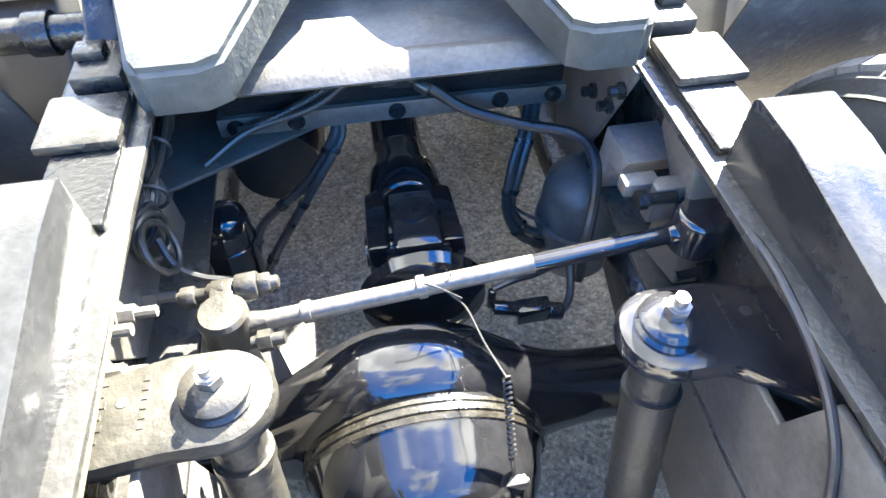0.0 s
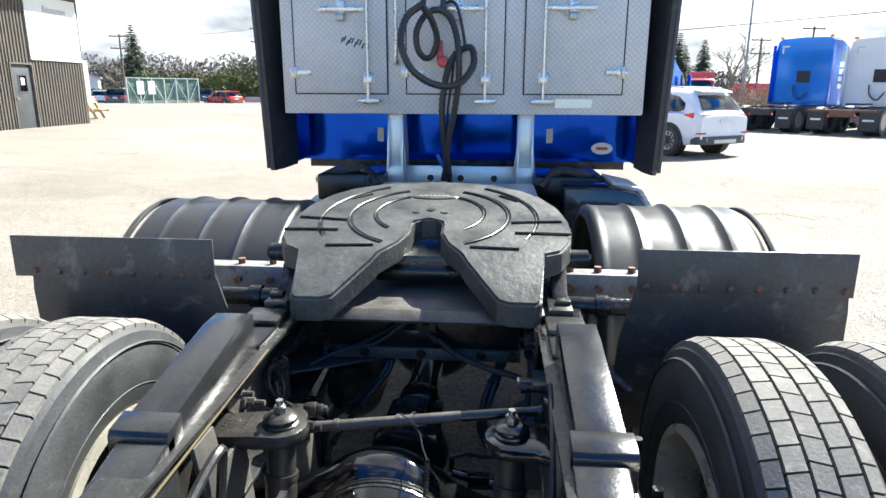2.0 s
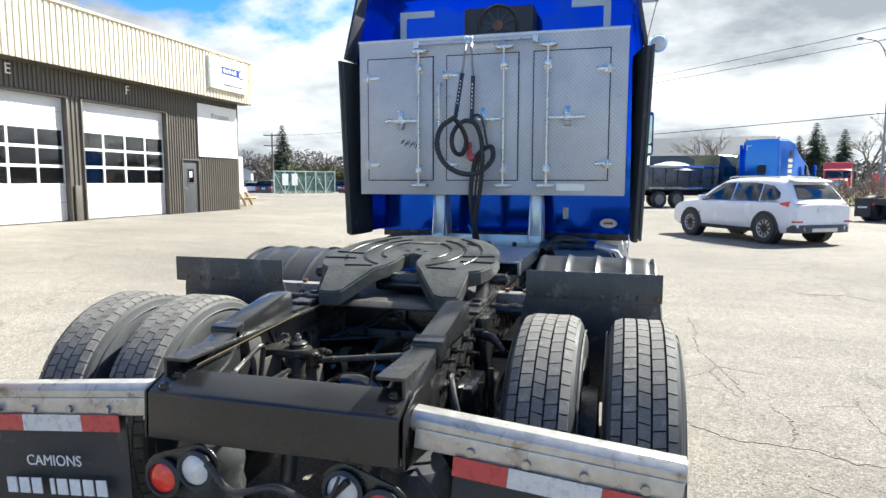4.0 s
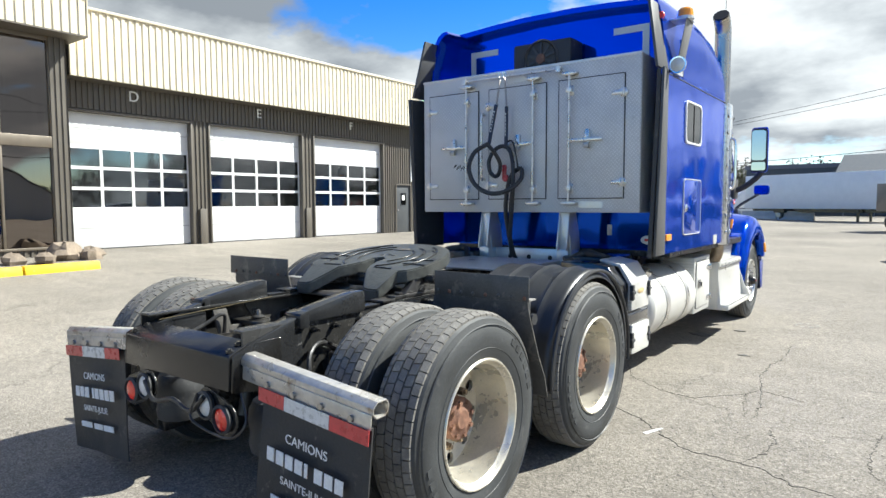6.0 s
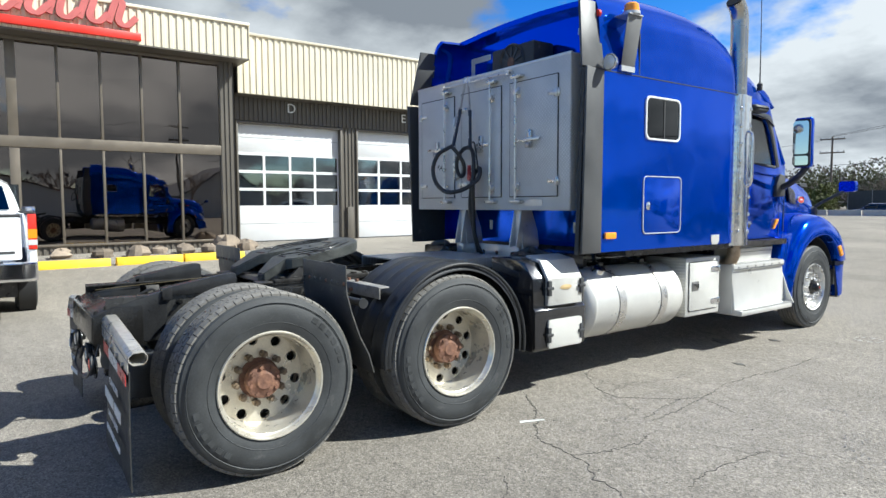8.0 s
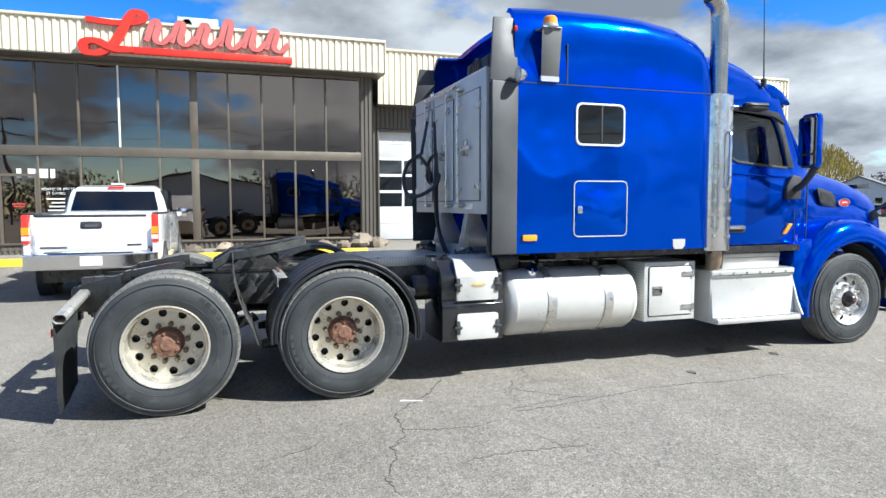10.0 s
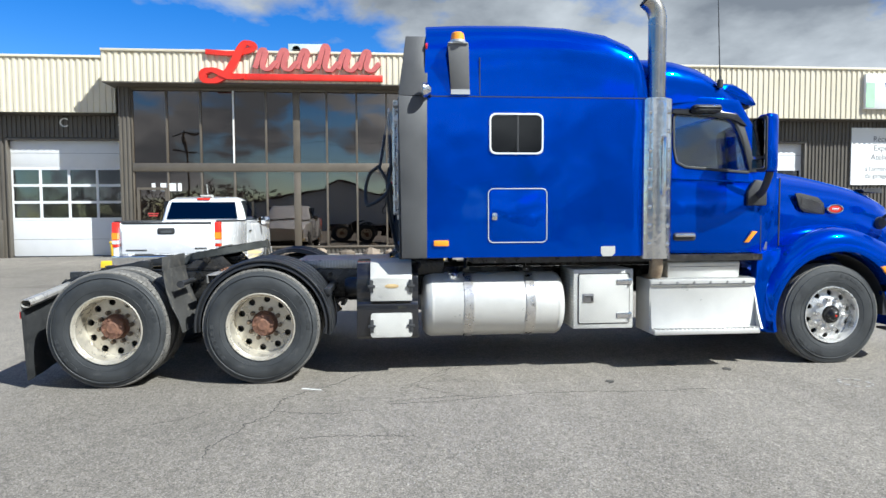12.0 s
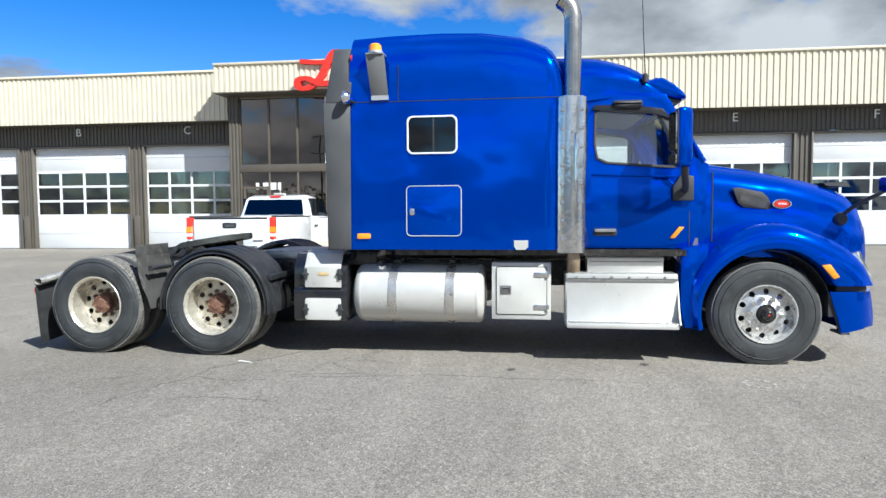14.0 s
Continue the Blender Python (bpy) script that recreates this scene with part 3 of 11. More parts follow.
def arc(cx, cy, r, a0, a1, n):
    return [(cx + r * math.cos(radians(a0 + (a1 - a0) * i / n)), cy + r * math.sin(radians(a0 + (a1 - a0) * i / n))) for i in range(n + 1)]


def round_rect(u0, u1, v0, v1, r, n=4):
    return arc(u1 - r, v1 - r, r, 0, 90, n) + arc(u0 + r, v1 - r, r, 90, 180, n) + arc(u0 + r, v0 + r, r, 180, 270, n) + arc(u1 - r, v0 + r, r, 270, 360, n)


def curve_through(points, steps=8):
    """A smooth line through a few points."""
    p = [Vector(q) for q in points]
    p = [2 * p[0] - p[1]] + p + [2 * p[-1] - p[-2]]
    out = []
    for i in range(1, len(p) - 2):
        for k in range(steps):
            t = k / steps
            out.append(0.5 * (2 * p[i] + (p[i + 1] - p[i - 1]) * t + (2 * p[i - 1] - 5 * p[i] + 4 * p[i + 1] - p[i + 2]) * t * t + (3 * p[i] - p[i - 1] - 3 * p[i + 1] + p[i + 2]) * t ** 3))
    out.append(p[-2])
    return out


def lettering(text, size, m, material, parent=None, name="lettering", depth=0.002):
    """Words in the built-in font as a mesh, x along the line, y up."""
    c = bpy.data.curves.new(name, "FONT")
    c.body, c.size, c.extrude, c.align_x, c.align_y = text, size, depth, "CENTER", "CENTER"
    tmp = new(name, c)
    me = bpy.data.meshes.new_from_object(tmp.evaluated_get(bpy.context.evaluated_depsgraph_get()))
    bpy.data.objects.remove(tmp)
    bpy.data.curves.remove(c)
    me.transform(m)
    me.materials.clear()
    me.materials.append(material)
    ob = new(name, me)
    ob.parent = parent
    return ob


def ground_z(x, y):
    """The yard climbs gently towards the building."""
    t = min(1.0, max(0.0, (-4.5 - x) / 11.0))
    k = min(1.0, max(0.0, (y + 12.0) / 18.0))
    rise = 0.02 * math.exp(-((x - 1.2) ** 2 + (y - 7.6) ** 2) / 9.0) + 0.008 * math.exp(-((x - 1.2) ** 2 + (y - 2.4) ** 2) / 4.0)
    return t * (0.13 + 0.19 * k) + rise


# ---- ground ----
def line_steps(a, b, n):
    return [a + (b - a) * i / n for i in range(n)]


def build_ground():
    xs = [-900, -400, -180, -90, -55, -36, -26] + line_steps(-20, 12, 32) + [12, 20, 34, 60, 110, 220, 450, 900]
    ys = [-900, -400, -180, -90, -50, -32] + line_steps(-22, 30, 52) + [30, 45, 70, 110, 220, 450, 900]
    g = M()
    v = [(x, y, ground_z(x, y)) for x in xs for y in ys]
    n = len(ys)
    f = [(i * n + j, (i + 1) * n + j, (i + 1) * n + j + 1, i * n + j + 1) for i in range(len(xs) - 1) for j in range(n - 1)]
    g.add(v, f)
    ob = part("ground", g, ASPHALT, smooth=60)
    return tagged(ob, "worn pale grey asphalt yard with cracks and oil stains", "ground", kind="structure")


build_ground()


# ---- the service building along the yard ----
FX = -15.65          # face of the workshop wall
BACK = -34.0
building = thing("service_building", "long low service garage clad in cream and brown ribbed steel", "building")


def ribbed(y0, y1, z0, z1, x, pitch, depth, thick=0.05):
    """Ribbed steel sheet facing +x."""
    line = []
    n = max(1, round((y1 - y0) / pitch))
    p = (y1 - y0) / n
    for i in range(n):
        a = y0 + i * p
        line += [(x, a), (x, a + p * 0.42), (x - depth, a + p * 0.5), (x - depth, a + p * 0.92)]
    line.append((x, y1))
    return M().prism(line + [(x - depth - thick, y1), (x - depth - thick, y0)], "z", z0, z1)


def ribbed_end(x0, x1, z0, z1, y, pitch, depth, thick=0.05):
    line = []
    n = max(1, round((x1 - x0) / pitch))
    p = (x1 - x0) / n
    for i in range(n):
        a = x0 + i * p
        line += [(a, y), (a + p * 0.42, y), (a + p * 0.5, y - depth), (a + p * 0.92, y - depth)]
    line.append((x1, y))
    return M().prism(line + [(x1, y - depth - thick), (x0, y - depth - thick)], "z", z0, z1)


DOORS = [("A", -19.2, -14.95), ("B", -14.4, -10.13), ("C", -9.6, -5.75), ("D", 6.12, 9.85), ("E", 10.42, 14.4), ("F", 14.9, 18.92)]
HEAD = 4.22
END = 23.55
# piers of brown ribbed cladding between the openings
edges = [-26.0] + [e for d in DOORS for e in d[1:]] + [END]
for y0, y1 in zip(edges[0::2], edges[1::2]):
    spans = [(y0, y1)]
    if y0 < 0 < y1:
        spans = [(y0, -5.5), (5.5, y1)]
    if y1 == END:
        spans = [(y0, 19.76), (20.68, END)]
    for a, b in spans:
        if b - a > 0.02:
            part("wall_cladding", ribbed(a, b, 0.0, HEAD + 0.02, FX, 0.152, 0.035), BROWN, building, smooth=20)
part("wall_cladding", ribbed(19.76, 20.68, 2.42, HEAD + 0.02, FX, 0.152, 0.035), BROWN, building, smooth=20)
part("header_cladding", ribbed(-26.0, -5.5, HEAD + 0.02, 5.1, FX + 0.03, 0.152, 0.035), BROWN, building, smooth=20)
part("header_cladding", ribbed(5.5, END, HEAD + 0.02, 5.1, FX + 0.03, 0.152, 0.035), BROWN, building, smooth=20)
# cream fascia with its cap flashing and soffit
for a, b in ((-26.0, -5.75), (6.03, 23.87)):
    part("fascia", ribbed(a, b, 5.0, 6.78, FX + 0.6, 0.2, 0.03), CREAM, building, smooth=20)
    part("cap_flashing", M().box(FX + 0.5, FX + 0.64, a, b, 6.78, 6.86), CREAM, building, bevel=0.01)
    part("soffit", M().box(FX - 0.02, FX + 0.52, a, b, 4.98, 5.02), BROWN, building)
part("fascia", ribbed_end(BACK, FX + 0.6, 5.0, 6.78, 23.9, 0.2, 0.03), CREAM, building, smooth=20)
part("wall_cladding", ribbed_end(BACK, FX, 0.0, 5.0, END + 0.03, 0.152, 0.035), BROWN, building, smooth=20)
part("roof", M().box(BACK, FX + 0.5, -26.0, 23.5, 6.4, 6.6), ROOF_GREY, building)
# Unseen walls and floor, added to close the building and darken its inside.
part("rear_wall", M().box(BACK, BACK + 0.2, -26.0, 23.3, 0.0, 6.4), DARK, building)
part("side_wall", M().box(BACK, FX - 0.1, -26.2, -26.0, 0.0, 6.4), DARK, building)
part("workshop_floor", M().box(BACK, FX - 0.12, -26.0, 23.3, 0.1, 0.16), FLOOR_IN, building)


def garage_door(letter, y0, y1):
    """A white sectional overhead door with three rows of panes."""
    g0 = ground_z(FX, 0.5 * (y0 + y1)) - 0.02
    x = FX - 0.16
    w0, w1 = y0 + 0.06, y1 - 0.06
    base, top = M(), M()
    frame_ = part("door_frame", M().box(FX - 0.3, FX + 0.04, y0, y0 + 0.06, g0, HEAD).box(FX - 0.3, FX + 0.04, y1 - 0.06, y1, g0, HEAD).box(FX - 0.3, FX + 0.04, y0 + 0.06, y1 - 0.06, HEAD - 0.07, HEAD), BROWN, building, bevel=0.006)
    z_low, z_high, h = 1.47, 3.2, HEAD - 0.07
    door = part("garage_door", M().box(x - 0.05, x, w0, w1, g0, z_low), WHITE, building, "white sectional overhead garage door with three rows of panes", bevel=0.004)
    part("upper_section", M().box(x - 0.05, x, w0, w1, z_high, h), WHITE, door, bevel=0.004)
    for z in (g0 + 0.62, 3.72):
        part("section_joint", M().box(x, x + 0.004, w0, w1, z - 0.004, z + 0.004), GREY_PAINT, door)
    part("sill_rubber", M().box(x - 0.05, x + 0.012, w0, w1, g0 - 0.02, g0 + 0.05), RUBBER, door)
    rows, cols = 3, 4
    ph, pw = (z_high - z_low) / rows, (w1 - w0) / cols
    for r in range(rows + 1):
        z = z_low + r * ph
        part("rail", M().box(x - 0.045, x + 0.006, w0, w1, z - 0.045, z + 0.045), WHITE, door)
    for c in range(cols + 1):
        y = w0 + c * pw
        for r in range(rows):
            part("stile", M().box(x - 0.045, x + 0.003, max(w0, y - 0.04), min(w1, y + 0.04), z_low + r * ph + 0.045, z_low + (r + 1) * ph - 0.045), WHITE, door)
    for r in range(rows):
        for c in range(cols):
            p = part("pane", M().box(x - 0.026, x - 0.02, w0 + c * pw + 0.03, w0 + (c + 1) * pw - 0.03, z_low + r * ph + 0.03, z_low + (r + 1) * ph - 0.03), GLASS_DOOR, door)
            p.visible_shadow = False
    place = Matrix.Translation((FX + 0.05, 0.5 * (y0 + y1), 4.72)) @ Euler((radians(90), 0, radians(90))).to_matrix().to_4x4()
    lettering(letter, 0.43, place, SIGN_WHITE, building, "bay_letter", 0.012)
    return door


for letter, y0, y1 in DOORS:
    garage_door(letter, y0, y1)
for y in (-14.67, -9.87, 10.13, 14.57):
    part("bollard_guard", M().box(FX + 0.02, FX + 0.1, y - 0.12, y + 0.12, 0.1, 1.45), BROWN, building, bevel=0.01)

# inner walls, added unseen; dark colour stands in for the unlit workshop
part("added_inner_wall", M().box(BACK + 0.2, FX - 0.4, -5.6, -5.45, 0.1, 6.3), DARK, building)
part("added_inner_wall", M().box(BACK + 0.2, FX - 0.4, 5.45, 5.6, 0.1, 6.3), DARK, building)

# man door beside the last bay
md = part("man_door", M().box(FX - 0.1, FX - 0.04, 19.74, 20.70, 0.3, 2.42), GREY_PAINT, building, "dark grey steel door with a small window", bevel=0.005)
part("window_frame", M().ring([(20.04, 1.5), (20.47, 1.5), (20.47, 2.1), (20.04, 2.1)], [(20.08, 1.54), (20.43, 1.54), (20.43, 2.06), (20.08, 2.06)], "x", FX - 0.04, FX - 0.025), GREY_PAINT, md)
part("pane", M().box(FX - 0.037, FX - 0.034, 20.08, 20.43, 1.54, 2.06), GLASS_DOOR, md)
part("door_handle", M().box(FX - 0.04, FX + 0.02, 19.82, 19.88, 1.28, 1.34).box(FX, FX + 0.02, 19.82, 19.96, 1.3, 1.33), CHROME, md, bevel=0.004)
part("notice", M().box(FX - 0.034, FX - 0.03, 20.17, 20.34, 1.75, 1.98), SIGN_WHITE, md)
part("door_frame", M().box(FX - 0.12, FX + 0.03, 19.68, 19.74, 0.3, 2.48).box(FX - 0.12, FX + 0.03, 20.70, 20.76, 0.3, 2.48).box(FX - 0.12, FX + 0.03, 19.74, 20.70, 2.42, 2.48), BROWN, building)

# white reception board, top to bottom
SIGN_GREY = mat("grey_sign_print", (0.16, 0.165, 0.17), 0.6)
board = part("reception_sign", M().box(FX + 0.005, FX + 0.05, 20.72, 23.42, 2.6, 4.75), SIGN_WHITE)
tagged(board, "large white board with grey directory lettering on ribbed cladding", "sign")
RIGHT = Euler((radians(90), 0, radians(90))).to_matrix().to_4x4()
for i, text in enumerate(("Réception", "Expédition", "Atelier pneus")):
    lettering(text, 0.3, Matrix.Translation((FX + 0.053, 22.2 + 0.06 * i, 4.32 - 0.34 * i)) @ RIGHT, SIGN_GREY, board, "lettering", 0.001)
for i, text in enumerate(("à l'arrière", "du garage")):
    lettering(text, 0.24, Matrix.Translation((FX + 0.053, 21.75, 3.2 - 0.26 * i)) @ RIGHT, SIGN_GREY, board, "lettering", 0.001)
part("arrow", M().prism([(22.5, 2.91), (22.75, 2.91), (22.75, 2.95), (22.9, 2.9), (22.75, 2.85), (22.75, 2.89), (22.5, 2.89)], "x", FX + 0.05, FX + 0.054), GREY_PAINT, board)

tyre_sign = part("fascia_sign", M().box(FX + 0.6, FX + 0.72, 20.7, 23.3, 5.35, 6.62), SIGN_WHITE, bevel=0.01)
tagged(tyre_sign, "white box sign with a navy band on the cream fascia", "sign")
part("navy_band", M().prism([(21.5, 6.0), (22.75, 6.0), (22.75, 6.3), (21.45, 6.3)], "x", FX + 0.72, FX + 0.727), NAVY, tyre_sign)
part("navy_disc", M().lathe([(0.0, FX + 0.73), (0.2, FX + 0.73), (0.2, FX + 0.72)], "x", (0, 22.85, 6.12), 24), NAVY, tyre_sign)
part("disc_face", M().lathe([(0.0, FX + 0.735), (0.14, FX + 0.735), (0.14, FX + 0.728)], "x", (0, 22.85, 6.12), 24), SIGN_WHITE, tyre_sign)
part("green_band", M().box(FX + 0.72, FX + 0.726, 20.72, 21.05, 5.4, 6.3), GREEN_SIGN, tyre_sign)
part("small_print_bar", M().box(FX + 0.72, FX + 0.726, 21.6, 23.0, 5.55, 5.6), GREY_PAINT, tyre_sign)
for i in range(5):
    part("band_mark", M().box(FX + 0.727, FX + 0.731, 21.6 + i * 0.19, 21.72 + i * 0.19, 6.07, 6.2 if i % 2 else 6.23), SIGN_WHITE, tyre_sign)

# ---- the glazed office that stands forward of the bays ----
OX = -14.7
office = thing("office_front", "two-storey office front of bronze mirror glass in brown frames", "building")
O0, O1 = -5.1, 5.35
part("office_fascia", ribbed(-5.72, 6.03, 5.82, 6.76, -14.0, 0.2, 0.03), CREAM, office, smooth=20)
part("cap_flashing", M().box(-14.1, -13.96, -5.74, 6.05, 6.76, 6.84), CREAM, office, bevel=0.01)
for y in (-5.72, 6.03):
    part("fascia_return", M().box(-16.2, -14.03, y - 0.03, y + 0.03, 5.82, 6.76), CREAM, office)
part("soffit", M().box(-15.6, -14.0, -5.72, 6.03, 5.78, 5.82), BROWN, office)
part("office_roof", M().box(-16.2, -14.05, -5.7, 6.0, 6.5, 6.6), ROOF_GREY, office)
for y0, y1 in ((-5.5, O0), (O1, 5.75)):
    part("office_pier", ribbed(y0, y1, 0.0, 5.78, OX + 0.08, 0.13, 0.03, 0.8), BROWN, office, smooth=20)
part("sill_wall", ribbed(O0, O1, 0.0, 0.46, OX + 0.06, 0.15, 0.03), BROWN, office, smooth=20)
part("sill", M().box(OX - 0.1, OX + 0.1, O0, O1, 0.46, 0.52), BRONZE_ALU, office, bevel=0.006)
part("middle_rail", M().box(OX - 0.08, OX + 0.07, O0, O1, 3.02, 3.3), BRONZE_ALU, office, bevel=0.006)
part("head_rail", M().box(OX - 0.08, OX + 0.05, O0, O1, 5.68, 5.78), BRONZE_ALU, office, bevel=0.006)
cols = [O0, -4.0, -2.92, -1.85, -0.8, 0.2, 1.2, 2.2, 3.2, 4.2, O1]
for i, y in enumerate(cols):
    w = 0.11 if i == 5 else 0.03
    part("mullion", M().box(OX - 0.08, OX + 0.05, y - w, y + w, 0.52, 3.02), BRONZE_ALU, office, bevel=0.004)
    part("mullion", M().box(OX - 0.08, OX + 0.05, y - w, y + w, 3.3, 5.68), BRONZE_ALU, office, bevel=0.004)
for a, b in zip(cols, cols[1:]):
    for z0, z1 in ((0.52, 3.02), (3.3, 5.68)):
        tilt = random.uniform(-0.004, 0.004)
        part("pane", M().prism([(OX - 0.02 + tilt, z0), (OX - 0.012 + tilt, z0), (OX - 0.012 - tilt, z1), (OX - 0.02 - tilt, z1)], "y", a + 0.02, b - 0.02), GLASS_BRONZE, office)
part("glass_door", M().ring([(-5.0, 0.3), (-4.02, 0.3), (-4.02, 2.5), (-5.0, 2.5)], [(-4.92, 0.4), (-4.1, 0.4), (-4.1, 2.42), (-4.92, 2.42)], "x", OX + 0.0, OX + 0.05), BRONZE_ALU, office, "bronze framed glass entrance door")
part("flood_lamp", M().lathe([(0.0, 0.0), (0.09, 0.0), (0.12, 0.16), (0.0, 0.17)], "x", (FX + 0.72, -5.45, 4.55), 14).tube([(FX + 0.7, -5.45, 4.55), (FX + 0.3, -5.4, 4.6)], 0.02), ALU_PALE, office, "small white flood lamp on the pier")
for i in range(4):
    y = -4.54 + i * 0.28
    part("number_bar", M().box(OX + 0.004, OX + 0.012, y, y + (0.12 if i in (0, 3) else 0.22), 2.38, 2.64), SIGN_WHITE, office)
for i, text in enumerate(("VENTES DE PIÈCES", "ET CAMIONS")):
    lettering(text, 0.105, Matrix.Translation((OX + 0.006, -3.52, 2.06 - 0.12 * i)) @ RIGHT, PRINT, office, "lettering", 0.001)
for i, w in enumerate((0.62, 0.36, 0.5, 0.56, 0.5, 0.56)):
    part("text_bar", M().box(OX + 0.004, OX + 0.008, -3.52 - w / 2, -3.52 + w / 2, 1.76 - i * 0.11, 1.8 - i * 0.11), PRINT, office)
for i, w in enumerate((0.34, 0.28)):
    part("text_bar", M().box(OX + 0.052, OX + 0.056, -4.5 - w / 2, -4.5 + w / 2, 1.62 - i * 0.07, 1.655 - i * 0.07), RED_DULL, office)
part("white_stripe", M().box(OX + 0.051, OX + 0.056, -1.875, -1.825, 3.3, 5.68), SIGN_WHITE, office, "white painted strip on one mullion")
easel = thing("display_easel", "white notice board on a wooden easel behind the glass", "easel", at=pose(-15.25, 1.55, 0.25))
part("board", M().prism([(-0.28, 0.75), (0.28, 0.75), (0.28, 1.25), (-0.28, 1.25)], "x", -0.02, 0.0).map(lambda x, y, z: (x - 0.2 * (z - 0.7), y, z)), SIGN_WHITE, easel)
for y0, y1 in ((-0.32, -0.08), (0.32, 0.08)):
    part("leg", M().tube([(0.1, y0, 0.0), (-0.16, y1, 1.5)], 0.016, 6), WOOD, easel)
part("leg", M().tube([(-0.5, 0.0, 0.0), (-0.16, 0.0, 1.45)], 0.016, 6), WOOD, easel)
# added partition and floors; their dark grey stands in for unlit rooms
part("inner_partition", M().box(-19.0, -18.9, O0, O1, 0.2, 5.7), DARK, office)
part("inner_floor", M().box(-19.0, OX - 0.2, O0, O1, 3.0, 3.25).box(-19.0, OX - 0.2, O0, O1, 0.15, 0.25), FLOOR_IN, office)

# red script sign: loops and strokes of a plain ribbon
sign = thing("script_sign", "big red script sign with an underline bar on the fascia", "sign", at=Matrix.Translation((-13.9, -2.6, 5.85)))


def ribbon(points, width, material, name, depth=0.16, x=0.0):
    line = curve_through([(0.0, p[0], p[1]) for p in points], 8)
    left, right = [], []
    for i, p in enumerate(line):
        d = (line[min(i + 1, len(line) - 1)] - line[max(i - 1, 0)]).normalized()
        s = Vector((0, -d.z, d.y))
        w = width * (0.55 + 0.45 * abs(d.z))
        left.append(p + s * w / 2)
        right.append(p - s * w / 2)
    m = M()
    n = len(line)
    for xx in (x - depth, x):
        m.v += [(xx + 0.0009 * i_, q.y, q.z) for i_, q in enumerate(left)] + [(xx + 0.0009 * i_, q.y, q.z) for i_, q in enumerate(right)]
    for i in range(n - 1):
        m.f += [(i, i + 1, n + i + 1, n + i), (2 * n + i, 3 * n + i, 3 * n + i + 1, 2 * n + i + 1), (i, 2 * n + i, 2 * n + i + 1, i + 1), (n + i, n + i + 1, 3 * n + i + 1, 3 * n + i)]
    m.f += [(0, n, 3 * n, 2 * n), (n - 1, 3 * n - 1, 4 * n - 1, 2 * n - 1)]
    return part(name, m, material, sign)


part("underline", M().box(-0.16, 0.0, 0.75, 5.7, 0.04, 0.24), SIGN_RED, sign, bevel=0.01)
ribbon([(0.1, 0.92), (0.9, 0.87), (1.45, 0.97), (1.58, 1.12), (1.38, 1.2), (1.2, 1.02), (1.0, 0.62), (0.75, 0.23), (0.4, 0.0), (0.08, 0.02), (0.05, 0.25), (0.35, 0.32), (0.85, 0.12), (1.3, 0.14)], 0.26, SIGN_RED, "capital_stroke")
for k in range(6):
    a = 1.75 + k * 0.66
    tall = 0.62 if k != 3 else 0.78
    ribbon([(a - 0.12, 0.42), (a + 0.08, 0.42 + tall * 0.9), (a + 0.22, 0.42 + tall * 0.8), (a + 0.12, 0.5), (a + 0.3, 0.38), (a + 0.55, 0.62)], 0.17, SIGN_FACE, "script_stroke")

# roof-top unit
ac = thing("rooftop_unit", "pale green rooftop ventilation unit with a fan grille", "ventilation unit", at=Matrix.Translation((-17.0, -0.3, 6.6)) @ Matrix.Scale(0.84, 4))
part("casing", M().box(-0.6, 0.6, 0.0, 1.5, 0.15, 1.35), mat("pale_green_casing", (0.5, 0.58, 0.55), 0.5), ac, bevel=0.02)
part("curb", M().box(-0.5, 0.5, 0.1, 2.2, 0.0, 0.15), POLE, ac)
part("duct", M().box(-0.5, 0.5, 1.5, 2.3, 0.15, 0.7), mat("duct_steel", (0.5, 0.52, 0.52), 0.45), ac, bevel=0.01)
part("fan_grille", M().lathe([(0.14, 0.6), (0.16, 0.63), (0.18, 0.6)], "x", (0, 0.35, 1.1), 20).box(0.6, 0.62, 0.18, 0.52, 1.09, 1.11), GREY_PAINT, ac)

# ---- planting bed in front of the office: stones and yellow kerbs ----
for a, b in ((-4.78, -3.3), (0.0, 1.78), (1.9, 3.35), (3.38, 4.85)):
    z = ground_z(-11.4, 0.5 * (a + b)) - 0.03
    k = part("kerb_stop", M().prism([(-0.13, 0.0), (0.13, 0.0), (0.09, 0.2), (-0.09, 0.2)], "y", 0.0, b - a), YELLOW, bevel=0.02, at=pose(-11.4, a, z, 0, 0, random.uniform(-1, 1)))
    tagged(k, "yellow-painted concrete parking kerb on the asphalt", "kerb", "yellow kerbs")


def stone(x, y, size, seed):
    rnd = random.Random(seed)
    m = M()
    seg, rows = 9, 6
    for i in range(rows + 1):
        a = math.pi * i / rows
        for k in range(seg):
            b = 2 * math.pi * k / seg
            r = size * (0.75 + rnd.random() * 0.45)
            m.v.append((r * math.sin(a) * math.cos(b), 1.25 * r * math.sin(a) * math.sin(b), 0.7 * r * math.cos(a)))
    m.f = [(i * seg + k, i * seg + (k + 1) % seg, (i + 1) * seg + (k + 1) % seg, (i + 1) * seg + k) for i in range(rows) for k in range(seg)]
    ob = part("landscape_stone", m, ROCK, smooth=25, at=pose(x, y, ground_z(x, y) + size * 0.32, 0, 0, rnd.uniform(0, 90)))
    tagged(ob, "rough tan field stone in the bed before the glass front", "stone", "bed of stones")


